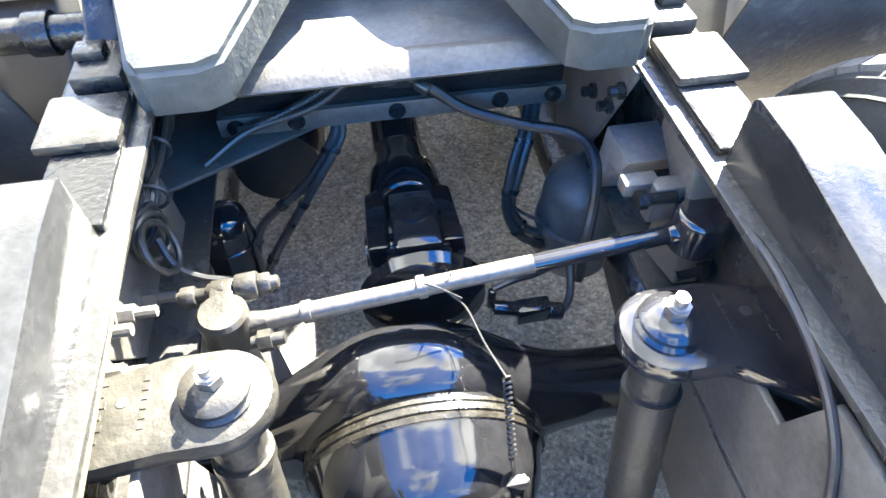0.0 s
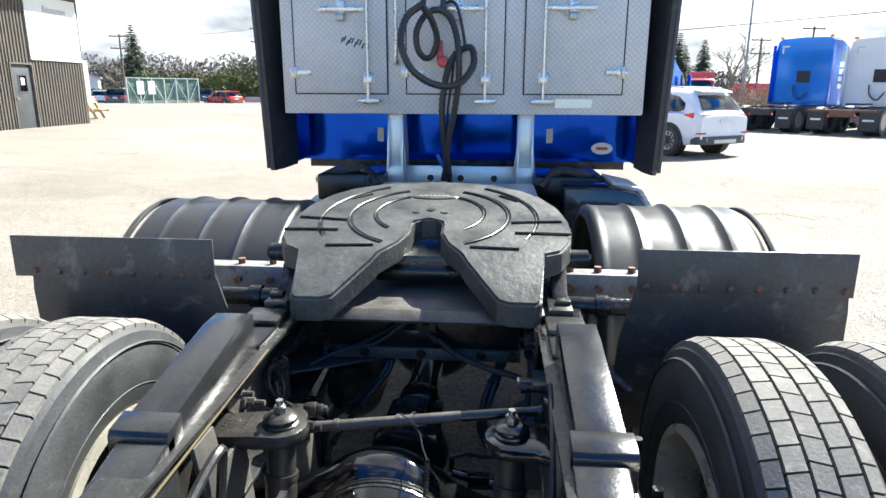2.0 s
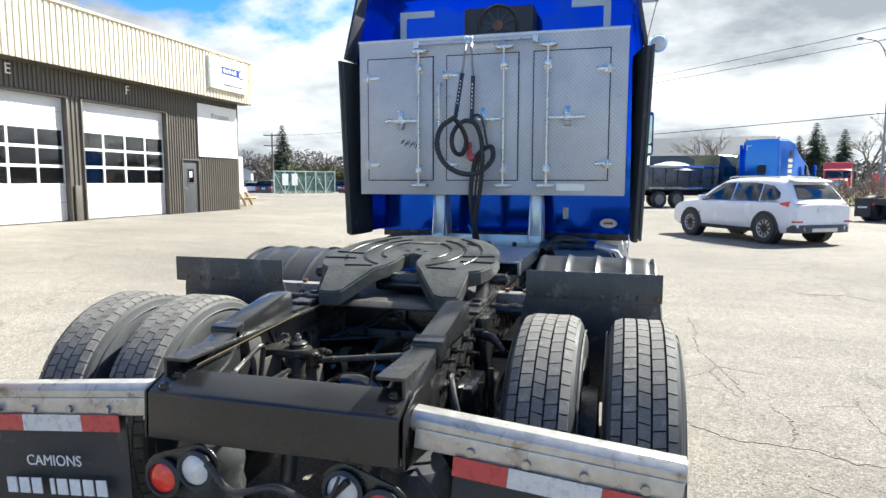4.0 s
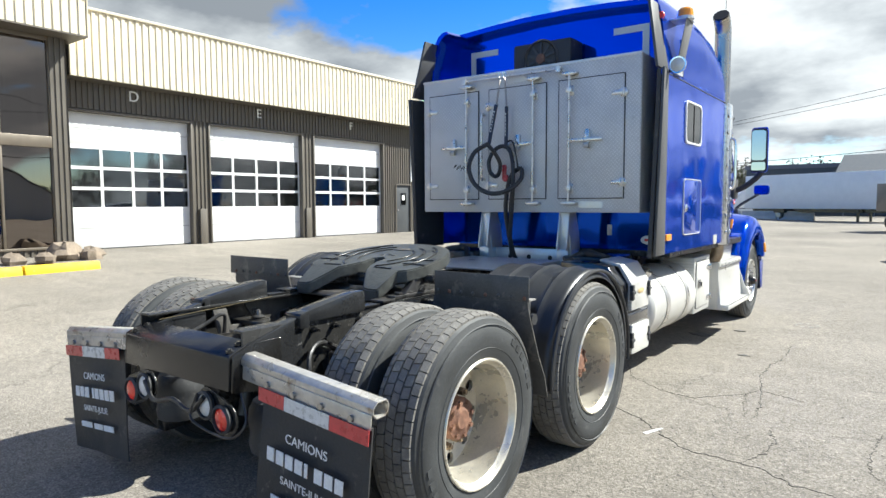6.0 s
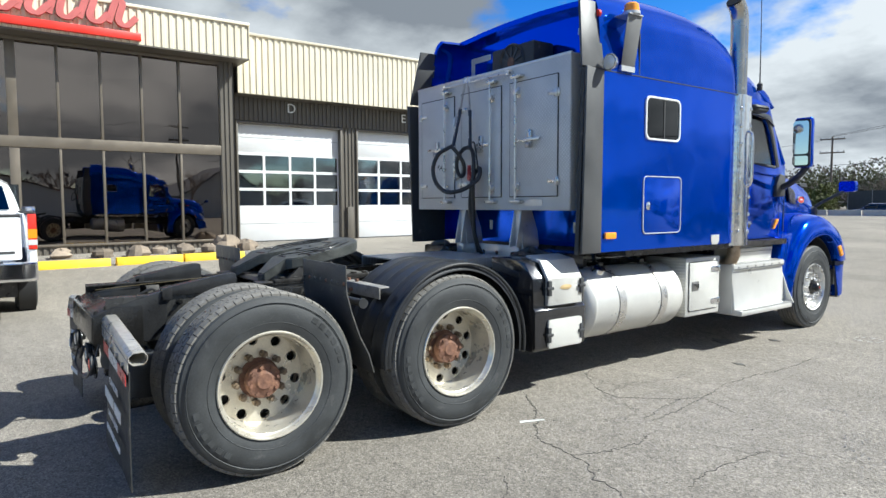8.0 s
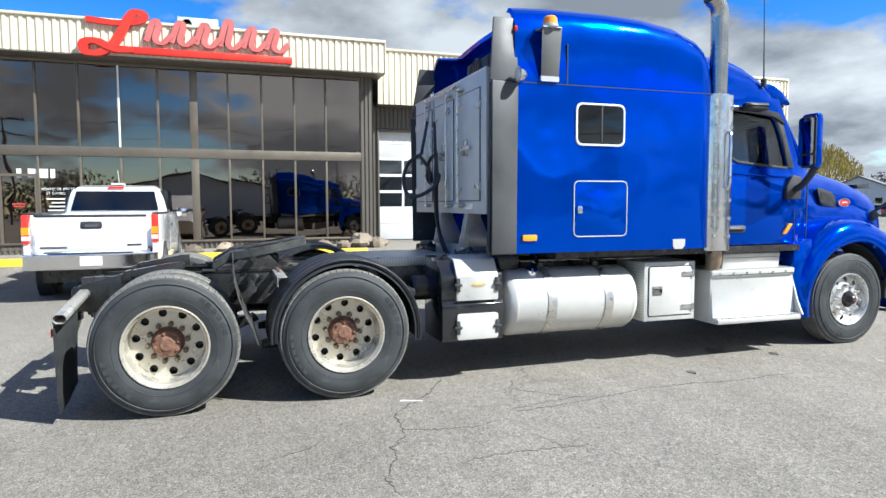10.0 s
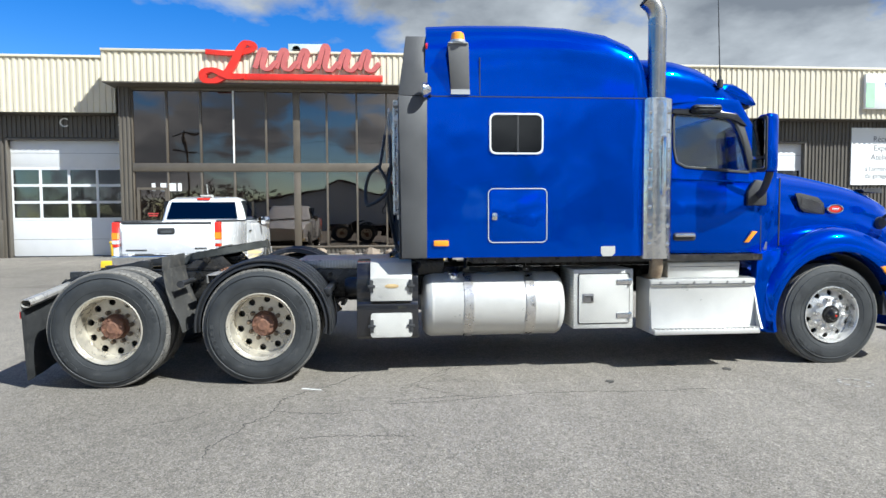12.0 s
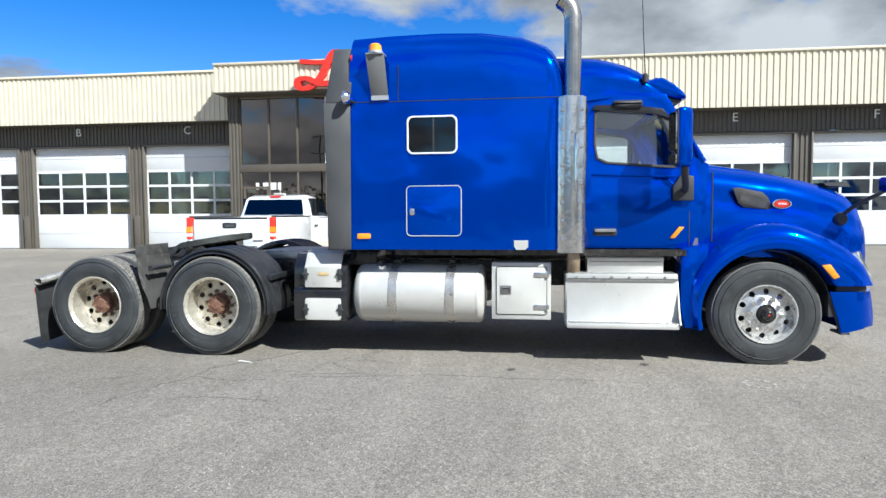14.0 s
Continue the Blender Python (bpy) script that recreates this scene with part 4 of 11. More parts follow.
for i, (y, s) in enumerate(((-0.6, 0.2), (0.2, 0.24), (1.0, 0.25), (1.9, 0.22), (2.7, 0.3), (3.3, 0.2), (3.9, 0.26), (4.5, 0.24), (5.1, 0.42), (5.6, 0.3))):
    stone(-13.4 + 0.3 * math.sin(i * 2.1), y, s, i + 3)

bin_ = thing("yellow_bin", "yellow plastic salt bin with a lid on the kerb", "bin", at=pose(-11.9, -4.5, ground_z(-11.9, -4.5) + 0.1))
part("tub", M().loft([[(x * s, y * s, z) for x, y in ((-0.18, -0.19), (0.18, -0.19), (0.18, 0.19), (-0.18, 0.19))] for z, s in ((0.0, 0.84), (0.54, 1.0))]), YELLOW, bin_, bevel=0.03)
part("lid", M().box(-0.2, 0.2, -0.21, 0.21, 0.54, 0.595), YELLOW, bin_, bevel=0.02)


# ---- the tractor truck ----
truck = thing("semi_truck", "blue sleeper-cab tractor truck with bare black rear frame and fifth wheel", "truck")


def sided(m):
    """The same solid on the other side."""
    o = M()
    o.v = [(-x, y, z) for x, y, z in m.v]
    o.f = [tuple(reversed(q)) for q in m.f]
    return o


def both(name, m, material, parent=truck, label="", bevel=0.0, smooth=35.0):
    a = part(name, m, material, parent, label, bevel, smooth)
    b = part(name, sided(m), material, parent, label, bevel, smooth)
    return a, b


# -- wheels --
def tyre_mesh(radius, width, blocks):
    h = width / 2
    r0 = radius - 0.021 if blocks else radius - 0.008
    prof = [(0.29, -h + 0.04), (0.311, -h + 0.014), (0.345, -h + 0.002), (0.40, -h - 0.002), (0.45, -h), (r0 - 0.045, -h + 0.008), (r0 - 0.012, -h + 0.018), (r0, -h + 0.034),
            (r0, h - 0.034), (r0 - 0.012, h - 0.018), (r0 - 0.045, h - 0.008), (0.45, h), (0.40, h + 0.002), (0.345, h - 0.002), (0.311, h - 0.014), (0.29, h - 0.04)]
    m = M().lathe(prof, "x", seg=72, close=True)
    for r in (0.36, 0.47):
        for s in (1, -1):
            m.lathe([(r - 0.004, s * (h - 0.004)), (r, s * (h + 0.0015)), (r + 0.004, s * (h - 0.004))], "x", seg=72, close=True)
    for a0 in (20, 200):
        for k in range(6):
            a = a0 + k * 8
            m.lathe([(0.415, h - 0.002), (0.415, h + 0.004), (0.445, h + 0.004), (0.445, h - 0.002)], "x", seg=3, start=a, end=a + 5, close=True)
    return m.mesh("tyre", smooth=30)


def tread_mesh(radius, width, blocks):
    m = M()
    edge = width / 2 - 0.03
    if blocks:
        bounds = [(-edge, -0.0745), (-0.067, -0.0265), (-0.0192, 0.0192), (0.0265, 0.067), (0.0745, edge)]
        count = 62
        for c, (a, b) in enumerate(bounds):
            for k in range(count):
                t0 = 360 / count * (k + 0.5 * (c % 2))
                t1 = t0 + 360 / count * (0.9 if c in (0, 4) else 0.91)
                inner = radius - 0.025
                outer_a = radius - (0.013 if c == 0 else 0.001)
                outer_b = radius - (0.013 if c == 4 else 0.001)
                skew = 0.0 if c in (0, 4) else (0.9 if c == 2 else -0.6)
                v = []
                for t in (t0, t1):
                    for x, r, d in ((a, inner, 0), (a, outer_a, 0), (b, outer_b, skew), (b, inner, skew)):
                        g = radians(t + d)
                        v.append((x, r * math.cos(g), r * math.sin(g)))
                m.add(v, [(0, 1, 2, 3), (7, 6, 5, 4), (0, 4, 5, 1), (1, 5, 6, 2), (2, 6, 7, 3)])
    else:
        for a, b in ((-edge, -0.062), (-0.052, -0.022), (-0.014, 0.014), (0.022, 0.052), (0.062, edge)):
            m.lathe([(radius - 0.02, a), (radius, a + 0.002), (radius, b - 0.002), (radius - 0.02, b)], "x", seg=72, close=True)
    return m.mesh("tread", smooth=20)


def holed_disc(r0, r1, x, thick, n, hole_at, hole_r, bulge=0.0):
    """A wheel disc with a ring of hand holes."""
    m = M()
    for k in range(n):
        c = 360 / n * k
        half = 180 / n
        outer = [(r1, c + half * (i / 2 - 1)) for i in range(5)] + [((r0 + (r1 - r0) * (1 - i / 3)), c + half) for i in range(1, 3)] + [(r0, c + half * (1 - i / 2)) for i in range(5)] + [((r0 + (r1 - r0) * i / 3), c - half) for i in range(1, 3)]
        o = [(r * math.cos(radians(a)), r * math.sin(radians(a))) for r, a in outer]
        hc = (hole_at * math.cos(radians(c)), hole_at * math.sin(radians(c)))
        inner = []
        for p in o:
            d = math.atan2(p[1] - hc[1], p[0] - hc[0])
            inner.append((hc[0] + hole_r * math.cos(d), hc[1] + hole_r * math.sin(d)))
        m.ring(o, inner, "x", x - thick, x)
    if bulge:
        m.map(lambda X, Y, Z: (X + bulge * (1 - (math.hypot(Y, Z) - r0) / (r1 - r0)), Y, Z))
    return m


def lug_ring(n, r, x, size, length):
    m = M()
    for k in range(n):
        a = 2 * math.pi * (k + 0.5) / n
        p = (x, r * math.cos(a), r * math.sin(a))
        m.tube([p, (x + length, p[1], p[2])], size, 6)
    return m


TYRE_DRIVE, TREAD_DRIVE = tyre_mesh(0.53, 0.27, True), tread_mesh(0.53, 0.27, True)
TYRE_STEER, TREAD_STEER = tyre_mesh(0.54, 0.28, False), tread_mesh(0.54, 0.28, False)
RIM_OUT = M().lathe([(0.27, -0.12), (0.298, -0.115), (0.306, -0.105), (0.306, 0.105), (0.311, 0.125), (0.306, 0.132), (0.299, 0.131), (0.292, 0.122), (0.288, 0.108), (0.279, 0.1), (0.277, 0.02), (0.274, -0.065), (0.262, -0.1)], "x", seg=64, close=True).join(holed_disc(0.115, 0.275, -0.09, 0.02, 10, 0.228, 0.031)).mesh("rim", smooth=40)
RIM_IN = M().lathe([(0.28, -0.13), (0.306, -0.125), (0.306, 0.12), (0.28, 0.125), (0.265, 0.1), (0.26, 0.0)], "x", seg=48, close=True).mesh("rim", smooth=40)
HUB = M().lathe([(0.0, 0.015), (0.045, 0.015), (0.055, 0.008), (0.098, 0.002), (0.104, -0.01), (0.104, -0.04), (0.088, -0.048), (0.088, -0.075), (0.12, -0.08), (0.12, -0.14), (0.0, -0.14)], "x", seg=36).join(lug_ring(8, 0.083, -0.005, 0.012, 0.022)).mesh("hub", smooth=30)
LUG = M().tube([(-0.095, 0, 0), (-0.049, 0, 0)], 0.0215, 6).tube([(-0.051, 0, 0), (-0.035, 0, 0)], 0.012, 8).mesh("lug_nut", smooth=30)
DRUM = M().lathe([(0.0, -0.16), (0.25, -0.16), (0.25, -0.36), (0.0, -0.36)], "x", seg=40).mesh("brake_drum")
RIM_STEER = M().lathe([(0.275, -0.13), (0.306, -0.12), (0.306, 0.12), (0.306, 0.137), (0.298, 0.138), (0.29, 0.13), (0.285, 0.1), (0.28, 0.06), (0.268, 0.03)], "x", seg=64, close=True).join(holed_disc(0.1, 0.278, 0.04, 0.02, 10, 0.232, 0.03, 0.075)).mesh("rim", smooth=40)
HUB_STEER = M().lathe([(0.0, 0.2), (0.03, 0.2), (0.045, 0.19), (0.06, 0.165), (0.064, 0.14), (0.084, 0.135), (0.09, 0.11), (0.09, 0.05), (0.0, 0.05)], "x", seg=32).mesh("hub", smooth=30)
LUG_STEER = M().tube([(0.085, 0, 0), (0.14, 0, 0)], [0.025, 0.02], 12).mesh("lug_nut", smooth=30)
HANGER = mat("polished_hanger_steel", (0.47, 0.45, 0.41), 0.32, 0.5, 0.2, 8.0, 0.3, 25, dirt=(0.2, 0.14, 0.085), dirt_at=0.58, dirt_scale=9)
RAMP = mat("scuffed_black_sheet", (0.02, 0.0205, 0.0215), 0.18, 0.0, 0.3, 5.0, 0.12, 90, dirt=(0.28, 0.265, 0.24), dirt_at=0.71, dirt_scale=60)
SATIN = mat("satin_black_paint", (0.016, 0.016, 0.0165), 0.24, 0.0, 0.15, 5.0, 0.04, 200, dirt=(0.09, 0.085, 0.08), dirt_at=0.7, dirt_scale=14)
OILY = mat("oily_gloss_black", (0.009, 0.009, 0.01), 0.1, 0.0, 0.3, 5.0, 0.05, 40, coat=0.5, dirt=(0.05, 0.045, 0.04), dirt_at=0.68, dirt_scale=18)
DUSTY = mat("dusty_brown_steel", (0.105, 0.094, 0.08), 0.42, 0.3, 0.3, 14.0, 0.2, 90, dirt=(0.06, 0.055, 0.05), dirt_at=0.6, dirt_scale=14)
DUST_DARK = mat("dusty_black_steel", (0.085, 0.08, 0.072), 0.45, 0.1, 0.3, 12.0, 0.2, 90, dirt=(0.13, 0.115, 0.1), dirt_at=0.56, dirt_scale=11)
DUST_PALE = mat("pale_dusty_steel", (0.24, 0.225, 0.2), 0.55, 0.2, 0.25, 10.0, 0.2, 90, dirt=(0.09, 0.085, 0.08), dirt_at=0.58, dirt_scale=8)
CHANNEL = mat("dusty_galvanised_channel", (0.27, 0.26, 0.245), 0.5, 0.3, 0.25, 12.0, 0.15, 90, dirt=(0.08, 0.075, 0.07), dirt_at=0.56, dirt_scale=9)
GUARD = mat("dusty_guard_sheet", (0.058, 0.057, 0.054), 0.45, 0.0, 0.3, 6.0, 0.3, 70, dirt=(0.16, 0.145, 0.12), dirt_at=0.56, dirt_scale=10)
HARDWARE = mat("zinc_hardware", (0.62, 0.6, 0.57), 0.3, 0.8, 0.15, 12.0, 0.1, 90, dirt=(0.2, 0.19, 0.17), dirt_at=0.6, dirt_scale=16)
STEER_ALU = mat("satin_steer_wheel", (0.66, 0.65, 0.62), 0.3, 0.65, 0.1, 9.0, dirt=(0.35, 0.32, 0.28), dirt_at=0.62, dirt_scale=14)
RAIL = mat("dusty_black_rail", (0.034, 0.033, 0.031), 0.26, 0.1, 0.3, 7.0, 0.35, 90, dirt=(0.16, 0.15, 0.135), dirt_at=0.6, dirt_scale=24)
IRON_DARK = mat("oily_hub", (0.03, 0.028, 0.026), 0.3, 0.3, 0.3, 20)

for y in (0.70, 2.04):
    for side in (1, -1):
        turn = 0 if side > 0 else 180
        spin = random.uniform(0, 360)
        for x, outer in ((1.18, True), (0.83, False)):
            w = part("wheel_rim", RIM_OUT if outer else RIM_IN, WHEEL_ALU, truck, "dull aluminium drive wheel with ten hand holes", at=pose(side * x, y, 0.532 if y < 1 else 0.536, 0, 0, turn) @ pose(0, 0, 0, spin))
            part("tyre", TYRE_DRIVE, TYRE, w)
            part("tread", TREAD_DRIVE, TREAD, w)
            if outer:
                part("hub", HUB, RUST, w, "rusty axle hub")
                for k in range(10):
                    part("lug_nut", LUG, LUG_TAN, w, at=pose(0, 0.143 * math.cos(radians(36 * k + 18)), 0.143 * math.sin(radians(36 * k + 18))))
                part("brake_drum", DRUM, IRON, w)
for side in (1, -1):
    w = part("steer_wheel_rim", RIM_STEER, STEER_ALU, truck, "polished aluminium steer wheel", at=pose(side * 1.01, 7.66, 0.515, 0, 0, 0 if side > 0 else 180) @ pose(0, 0, 0, 14) @ Matrix.Scale(0.94, 4))
    part("tyre", TYRE_STEER, TYRE, w)
    part("tread", TREAD_STEER, TREAD, w)
    hub_ = part("hub", HUB_STEER, IRON_DARK, w, "oily black hub")
    part("oil_window", M().lathe([(0.0, 0.204), (0.009, 0.203), (0.01, 0.199)], "x", seg=16), RED_LENS, hub_, "red oil window")
    for k in range(10):
        part("lug_nut", LUG_STEER, CHROME, w, at=pose(0, 0.16 * math.cos(radians(36 * k + 18)), 0.16 * math.sin(radians(36 * k + 18))))
    part("brake_drum", DRUM, IRON, w)

# -- frame --
RZ0, RZ1 = 0.70, 0.985
both("frame_rail", M().prism([(0.45, RZ0), (0.45, RZ1), (0.35, RZ1), (0.35, RZ1 - 0.012), (0.438, RZ1 - 0.012), (0.438, RZ0 + 0.012), (0.35, RZ0 + 0.012), (0.35, RZ0)], "y", 0.0, 7.6), RAIL, label="dusty black steel frame rail", bevel=0.002)
both("rail_end_sleeve", M().prism([(0.02, 0.70), (0.02, 0.924), (0.345, 1.016), (0.345, 0.70)], "x", 0.366, 0.464), RAMP, label="smooth black sleeve over the rail end", bevel=0.007)
both("guide_ramp", M().prism([(0.345, 0.975), (0.345, 1.026), (0.70, 1.088), (0.775, 1.092), (0.785, 1.085), (0.79, 0.99), (0.775, 0.975)], "x", 0.378, 0.470), RAMP, label="black sheet-steel guide ramp with a worn top", bevel=0.0025)
both("ramp_collar", M().prism([(0.315, 0.95), (0.315, 1.014), (0.322, 1.024), (0.375, 1.036), (0.375, 0.95)], "x", 0.366, 0.482), RAMP, bevel=0.002)
both("rail_plate", M().box(0.374, 0.46, 0.8, 2.2, RZ1, RZ1 + 0.014), BLACK, bevel=0.003)
both("mount_shim", M().box(0.372, 0.478, 0.93, 1.04, RZ1 + 0.014, RZ1 + 0.03), IRON, bevel=0.006)
bolts = []
for y, z in ((0.42, 0.93), (0.5, 0.85), (0.56, 0.93), (0.66, 0.84), (0.75, 0.93), (0.83, 0.85), (0.92, 0.93), (1.05, 0.9), (1.18, 0.93), (1.3, 0.86), (1.42, 0.93), (1.55, 0.87), (1.7, 0.93), (1.9, 0.9), (2.1, 0.93), (2.35, 0.9), (2.6, 0.93), (2.85, 0.86)):
    both("rail_bolt", M().tube([(0.44, y, z), (0.452, y, z)], 0.022, 12).tube([(0.45, y, z), (0.475, y, z)], 0.015, 6).tube([(0.47, y, z), (0.505, y, z)], 0.008, 8), BLACK)

xm = part("rear_crossmember", M().prism([(-0.085, 0.725), (-0.078, 0.882), (-0.066, 0.892), (0.045, 0.936), (0.052, 0.93), (0.04, 0.915), (-0.03, 0.88), (-0.05, 0.725)], "x", -0.455, 0.455), SATIN, truck, "black painted rear crossmember with bolted ends", bevel=0.006)
for x in (-0.41, -0.395, 0.41, 0.425):
    y = -0.05 if abs(x) in (0.41, 0.425) and abs(x) != 0.41 or x == -0.41 else 0.008
    z = 0.924 + 0.4 * (y - 0.008)
    part("bolt", M().tube([(x, y, z - 0.006), (x, y, z + 0.003)], 0.02, 14).tube([(x, y, z), (x, y, z + 0.012)], 0.012, 6), SATIN, xm)
both("end_plate", M().prism([(-0.08, 0.72), (-0.07, 0.885), (0.04, 0.93), (0.2, 0.93), (0.2, 0.68)], "x", 0.466, 0.476), BLACK, bevel=0.003)

# -- mud flaps on their sloping hangers --
for side in (1, -1):
    tip = Matrix.Translation((side * 0.478, 0.03, 0.892)) @ Matrix.Rotation(radians(5.4 * side), 4, "Y") @ Matrix.Diagonal((side, 1, 1, 1))

    def put(m):
        m.v = [tuple(tip @ Vector(p)) for p in m.v]
        return m

    outer = [(-0.058, -0.022), (-0.036, 0.0), (0.016, 0.0), (0.034, -0.022), (0.034, -0.048), (0.016, -0.07), (-0.036, -0.07), (-0.058, -0.048)]
    inner = [(-0.052, -0.024), (-0.034, -0.006), (0.014, -0.006), (0.028, -0.024), (0.028, -0.046), (0.014, -0.064), (-0.034, -0.064), (-0.052, -0.046)]
    bar = part("flap_hanger", put(M().ring(outer, inner, "x", 0.0, 0.815).box(0.02, 0.81, -0.062, -0.056, -0.112, -0.048)), HANGER, truck, "bright steel mud flap hanger, dented and rust-spotted", bevel=0.002)
    for i in range(4):
        part("bolt", put(M().tube([(0.2 + i * 0.17, -0.062, -0.088), (0.2 + i * 0.17, -0.075, -0.088)], 0.014, 8)), STEEL, bar)
    flap = part("mud_flap", put(M().loft([[(x, -0.046 + 0.012 * math.sin(x * 7 + z * 4) - 0.03 * max(0, -z - 0.3) + d, z) for x, d in ((0.15, 0.0), (0.35, 0.0), (0.55, 0.0), (0.815, 0.0), (0.815, 0.007), (0.55, 0.007), (0.35, 0.007), (0.15, 0.007))] for z in (-0.1, -0.25, -0.4, -0.55, -0.7, -0.74)])), FLAP, truck, "black rubber mud flap with white lettering")
    for a, b, material in ((0.15, 0.32, RED_DULL), (0.32, 0.595, WHITE_TAPE), (0.595, 0.813, RED_DULL)):
        part("reflector_strip", put(M().box(a + 0.001, b - 0.001, -0.072, -0.069, -0.17, -0.108)), material, flap)
    F = Matrix.Translation((side * 0.478, 0.03, 0.892)) @ Matrix.Rotation(radians(5.4 * side), 4, "Y")

    def word(x0, x1, z0, z1):
        m = M().box(side * x0, side * x1, -0.082, -0.078, z0, z1)
        m.v = [tuple(F @ Vector(p)) for p in m.v]
        part("print_bar", m, PRINT, flap)

    UP = Matrix.Rotation(radians(90), 4, "X")
    lettering("CAMIONS", 0.058, F @ Matrix.Translation((side * 0.47, -0.074, -0.285)) @ UP, PRINT, flap, "lettering", 0.001)
    for i in range(8):
        x = 0.235 + i * 0.06
        word(x, x + (0.018 if i == 4 else 0.046), -0.41, -0.35)
    lettering("SAINTE-JULIE", 0.05, F @ Matrix.Translation((side * 0.47, -0.08, -0.475)) @ UP, PRINT, flap, "lettering", 0.001)
    for a, b in ((0.27, 0.385), (0.4, 0.5), (0.53, 0.66)):
        word(a, b, -0.59, -0.558)

# tail lamps on round-ended plates under the crossmember
for side in (1, -1):
    plate = part("lamp_bracket", M().prism([(side * x, z) for x, z in arc(0.405, 0.585, 0.085, -90, 60, 8) + arc(0.27, 0.63, 0.085, 80, 200, 8) + [(0.24, 0.57)]], "y", -0.07, -0.06), BLACK, truck, "black lamp plate", bevel=0.003)
    part("bracket_arm", M().box(side * 0.27, side * 0.35, -0.065, -0.03, 0.62, 0.74), BLACK, plate)
    for x, z, material, r in ((0.27, 0.632, LENS_WHITE, 0.052), (0.4, 0.588, RED_LENS, 0.052)):
        part("lamp_rim", M().lathe([(r, -0.07), (r + 0.012, -0.075), (r + 0.018, -0.092), (r + 0.004, -0.098), (r, -0.085)], "y", (side * x, 0, z), 28, close=True), RUBBER, plate)
        part("lens", M().lathe([(0.0, -0.102), (r * 0.6, -0.099), (r, -0.088), (r, -0.07)], "y", (side * x, 0, z), 28), material, plate)
part("spare_cable", M().tube(curve_through([(-0.2, -0.12, 0.68), (-0.1, -0.13, 0.6), (0.05, -0.12, 0.63), (0.2, -0.12, 0.6), (0.3, -0.11, 0.68)]), 0.012), HOSE, truck)
part("lamp_wire", M().tube(curve_through([(0.28, -0.13, 0.7), (0.25, -0.15, 0.6), (0.33, -0.15, 0.56), (0.52, -0.13, 0.54), (0.6, -0.1, 0.62), (0.5, -0.05, 0.72)]), 0.006, 6), HOSE, truck)

# -- fifth wheel --
TILT_FW = 0.165


def fifth_z(y):
    return 1.165 + TILT_FW * (y - 1.2) if y > 1.17 else 1.16 - 0.62 * (1.17 - y)


half = [(0.0, 1.455), (0.025, 1.45), (0.045, 1.43), (0.05, 1.40), (0.05, 1.33), (0.075, 1.25), (0.14, 1.14), (0.235, 1.015), (0.27, 1.005), (0.35, 1.005), (0.362, 1.02), (0.375, 1.17), (0.43, 1.2), (0.462, 1.27), (0.475, 1.36), (0.472, 1.47), (0.45, 1.58), (0.40, 1.69), (0.33, 1.77), (0.22, 1.835), (0.1, 1.865), (0.0, 1.87)]
outline = half + [(-x, y) for x, y in reversed(half[1:-1])]
bm = bmesh.new()
face = bm.faces.new([bm.verts.new((x, y, 0)) for x, y in outline])
ext = bmesh.ops.extrude_face_region(bm, geom=[face])
for e in ext["geom"]:
    if isinstance(e, bmesh.types.BMVert):
        e.co.z -= 0.075
for cut in (1.17, 1.3, 1.45, 1.6):
    bmesh.ops.bisect_plane(bm, geom=bm.verts[:] + bm.edges[:] + bm.faces[:], plane_co=(0, cut, 0), plane_no=(0, 1, 0))
for x in (-0.2, 0.2):
    bmesh.ops.bisect_plane(bm, geom=bm.verts[:] + bm.edges[:] + bm.faces[:], plane_co=(x, 0, 0), plane_no=(1, 0, 0))
for v in bm.verts:
    v.co.z += fifth_z(v.co.y)
bmesh.ops.recalc_face_normals(bm, faces=bm.faces)
sharp = [e for e in bm.edges if len(e.link_faces) == 2 and e.calc_face_angle(0) > radians(40)]
bmesh.ops.bevel(bm, geom=sharp, offset=0.008, segments=2, affect="EDGES", clamp_overlap=True)
me = bpy.data.meshes.new("fifth_wheel")
bm.to_mesh(me)
bm.free()
me.shade_smooth()
me.set_sharp_from_angle(angle=radians(30))
PLATE_STEEL = mat("greasy_cast_plate", (0.046, 0.049, 0.046), 0.46, 0.05, 0.35, 7.0, 0.6, 45, dirt=(0.13, 0.122, 0.108), dirt_at=0.64, dirt_scale=26)
fifth = part("fifth_wheel_plate", me, PLATE_STEEL, truck, "dark greasy cast fifth wheel coupling plate")


def on_plate(m, lift=0.0012):
    return m.map(lambda x, y, z: (x, y, fifth_z(y) + z + lift))


def groove(points, width, name="grease_groove", material=None):
    m = M()
    n = len(points)
    for i, p in enumerate(points):
        a, b = Vector(points[max(i - 1, 0)]), Vector(points[min(i + 1, n - 1)])
        d = (b - a).normalized()
        s = Vector((-d.y, d.x)) * width / 2
        m.v += [(p[0] + s.x, p[1] + s.y, 0), (p[0] - s.x, p[1] - s.y, 0), (p[0] + s.x * 0.6, p[1] + s.y * 0.6, -0.004), (p[0] - s.x * 0.6, p[1] - s.y * 0.6, -0.004)]
    for i in range(n - 1):
        a, b = i * 4, i * 4 + 4
        m.f += [(a, b, b + 2, a + 2), (a + 3, b + 3, b + 1, a + 1), (a + 2, b + 2, b + 3, a + 3)]
    part(name, on_plate(m, 0.0045), material or IRON_DARK, fifth, smooth=60)


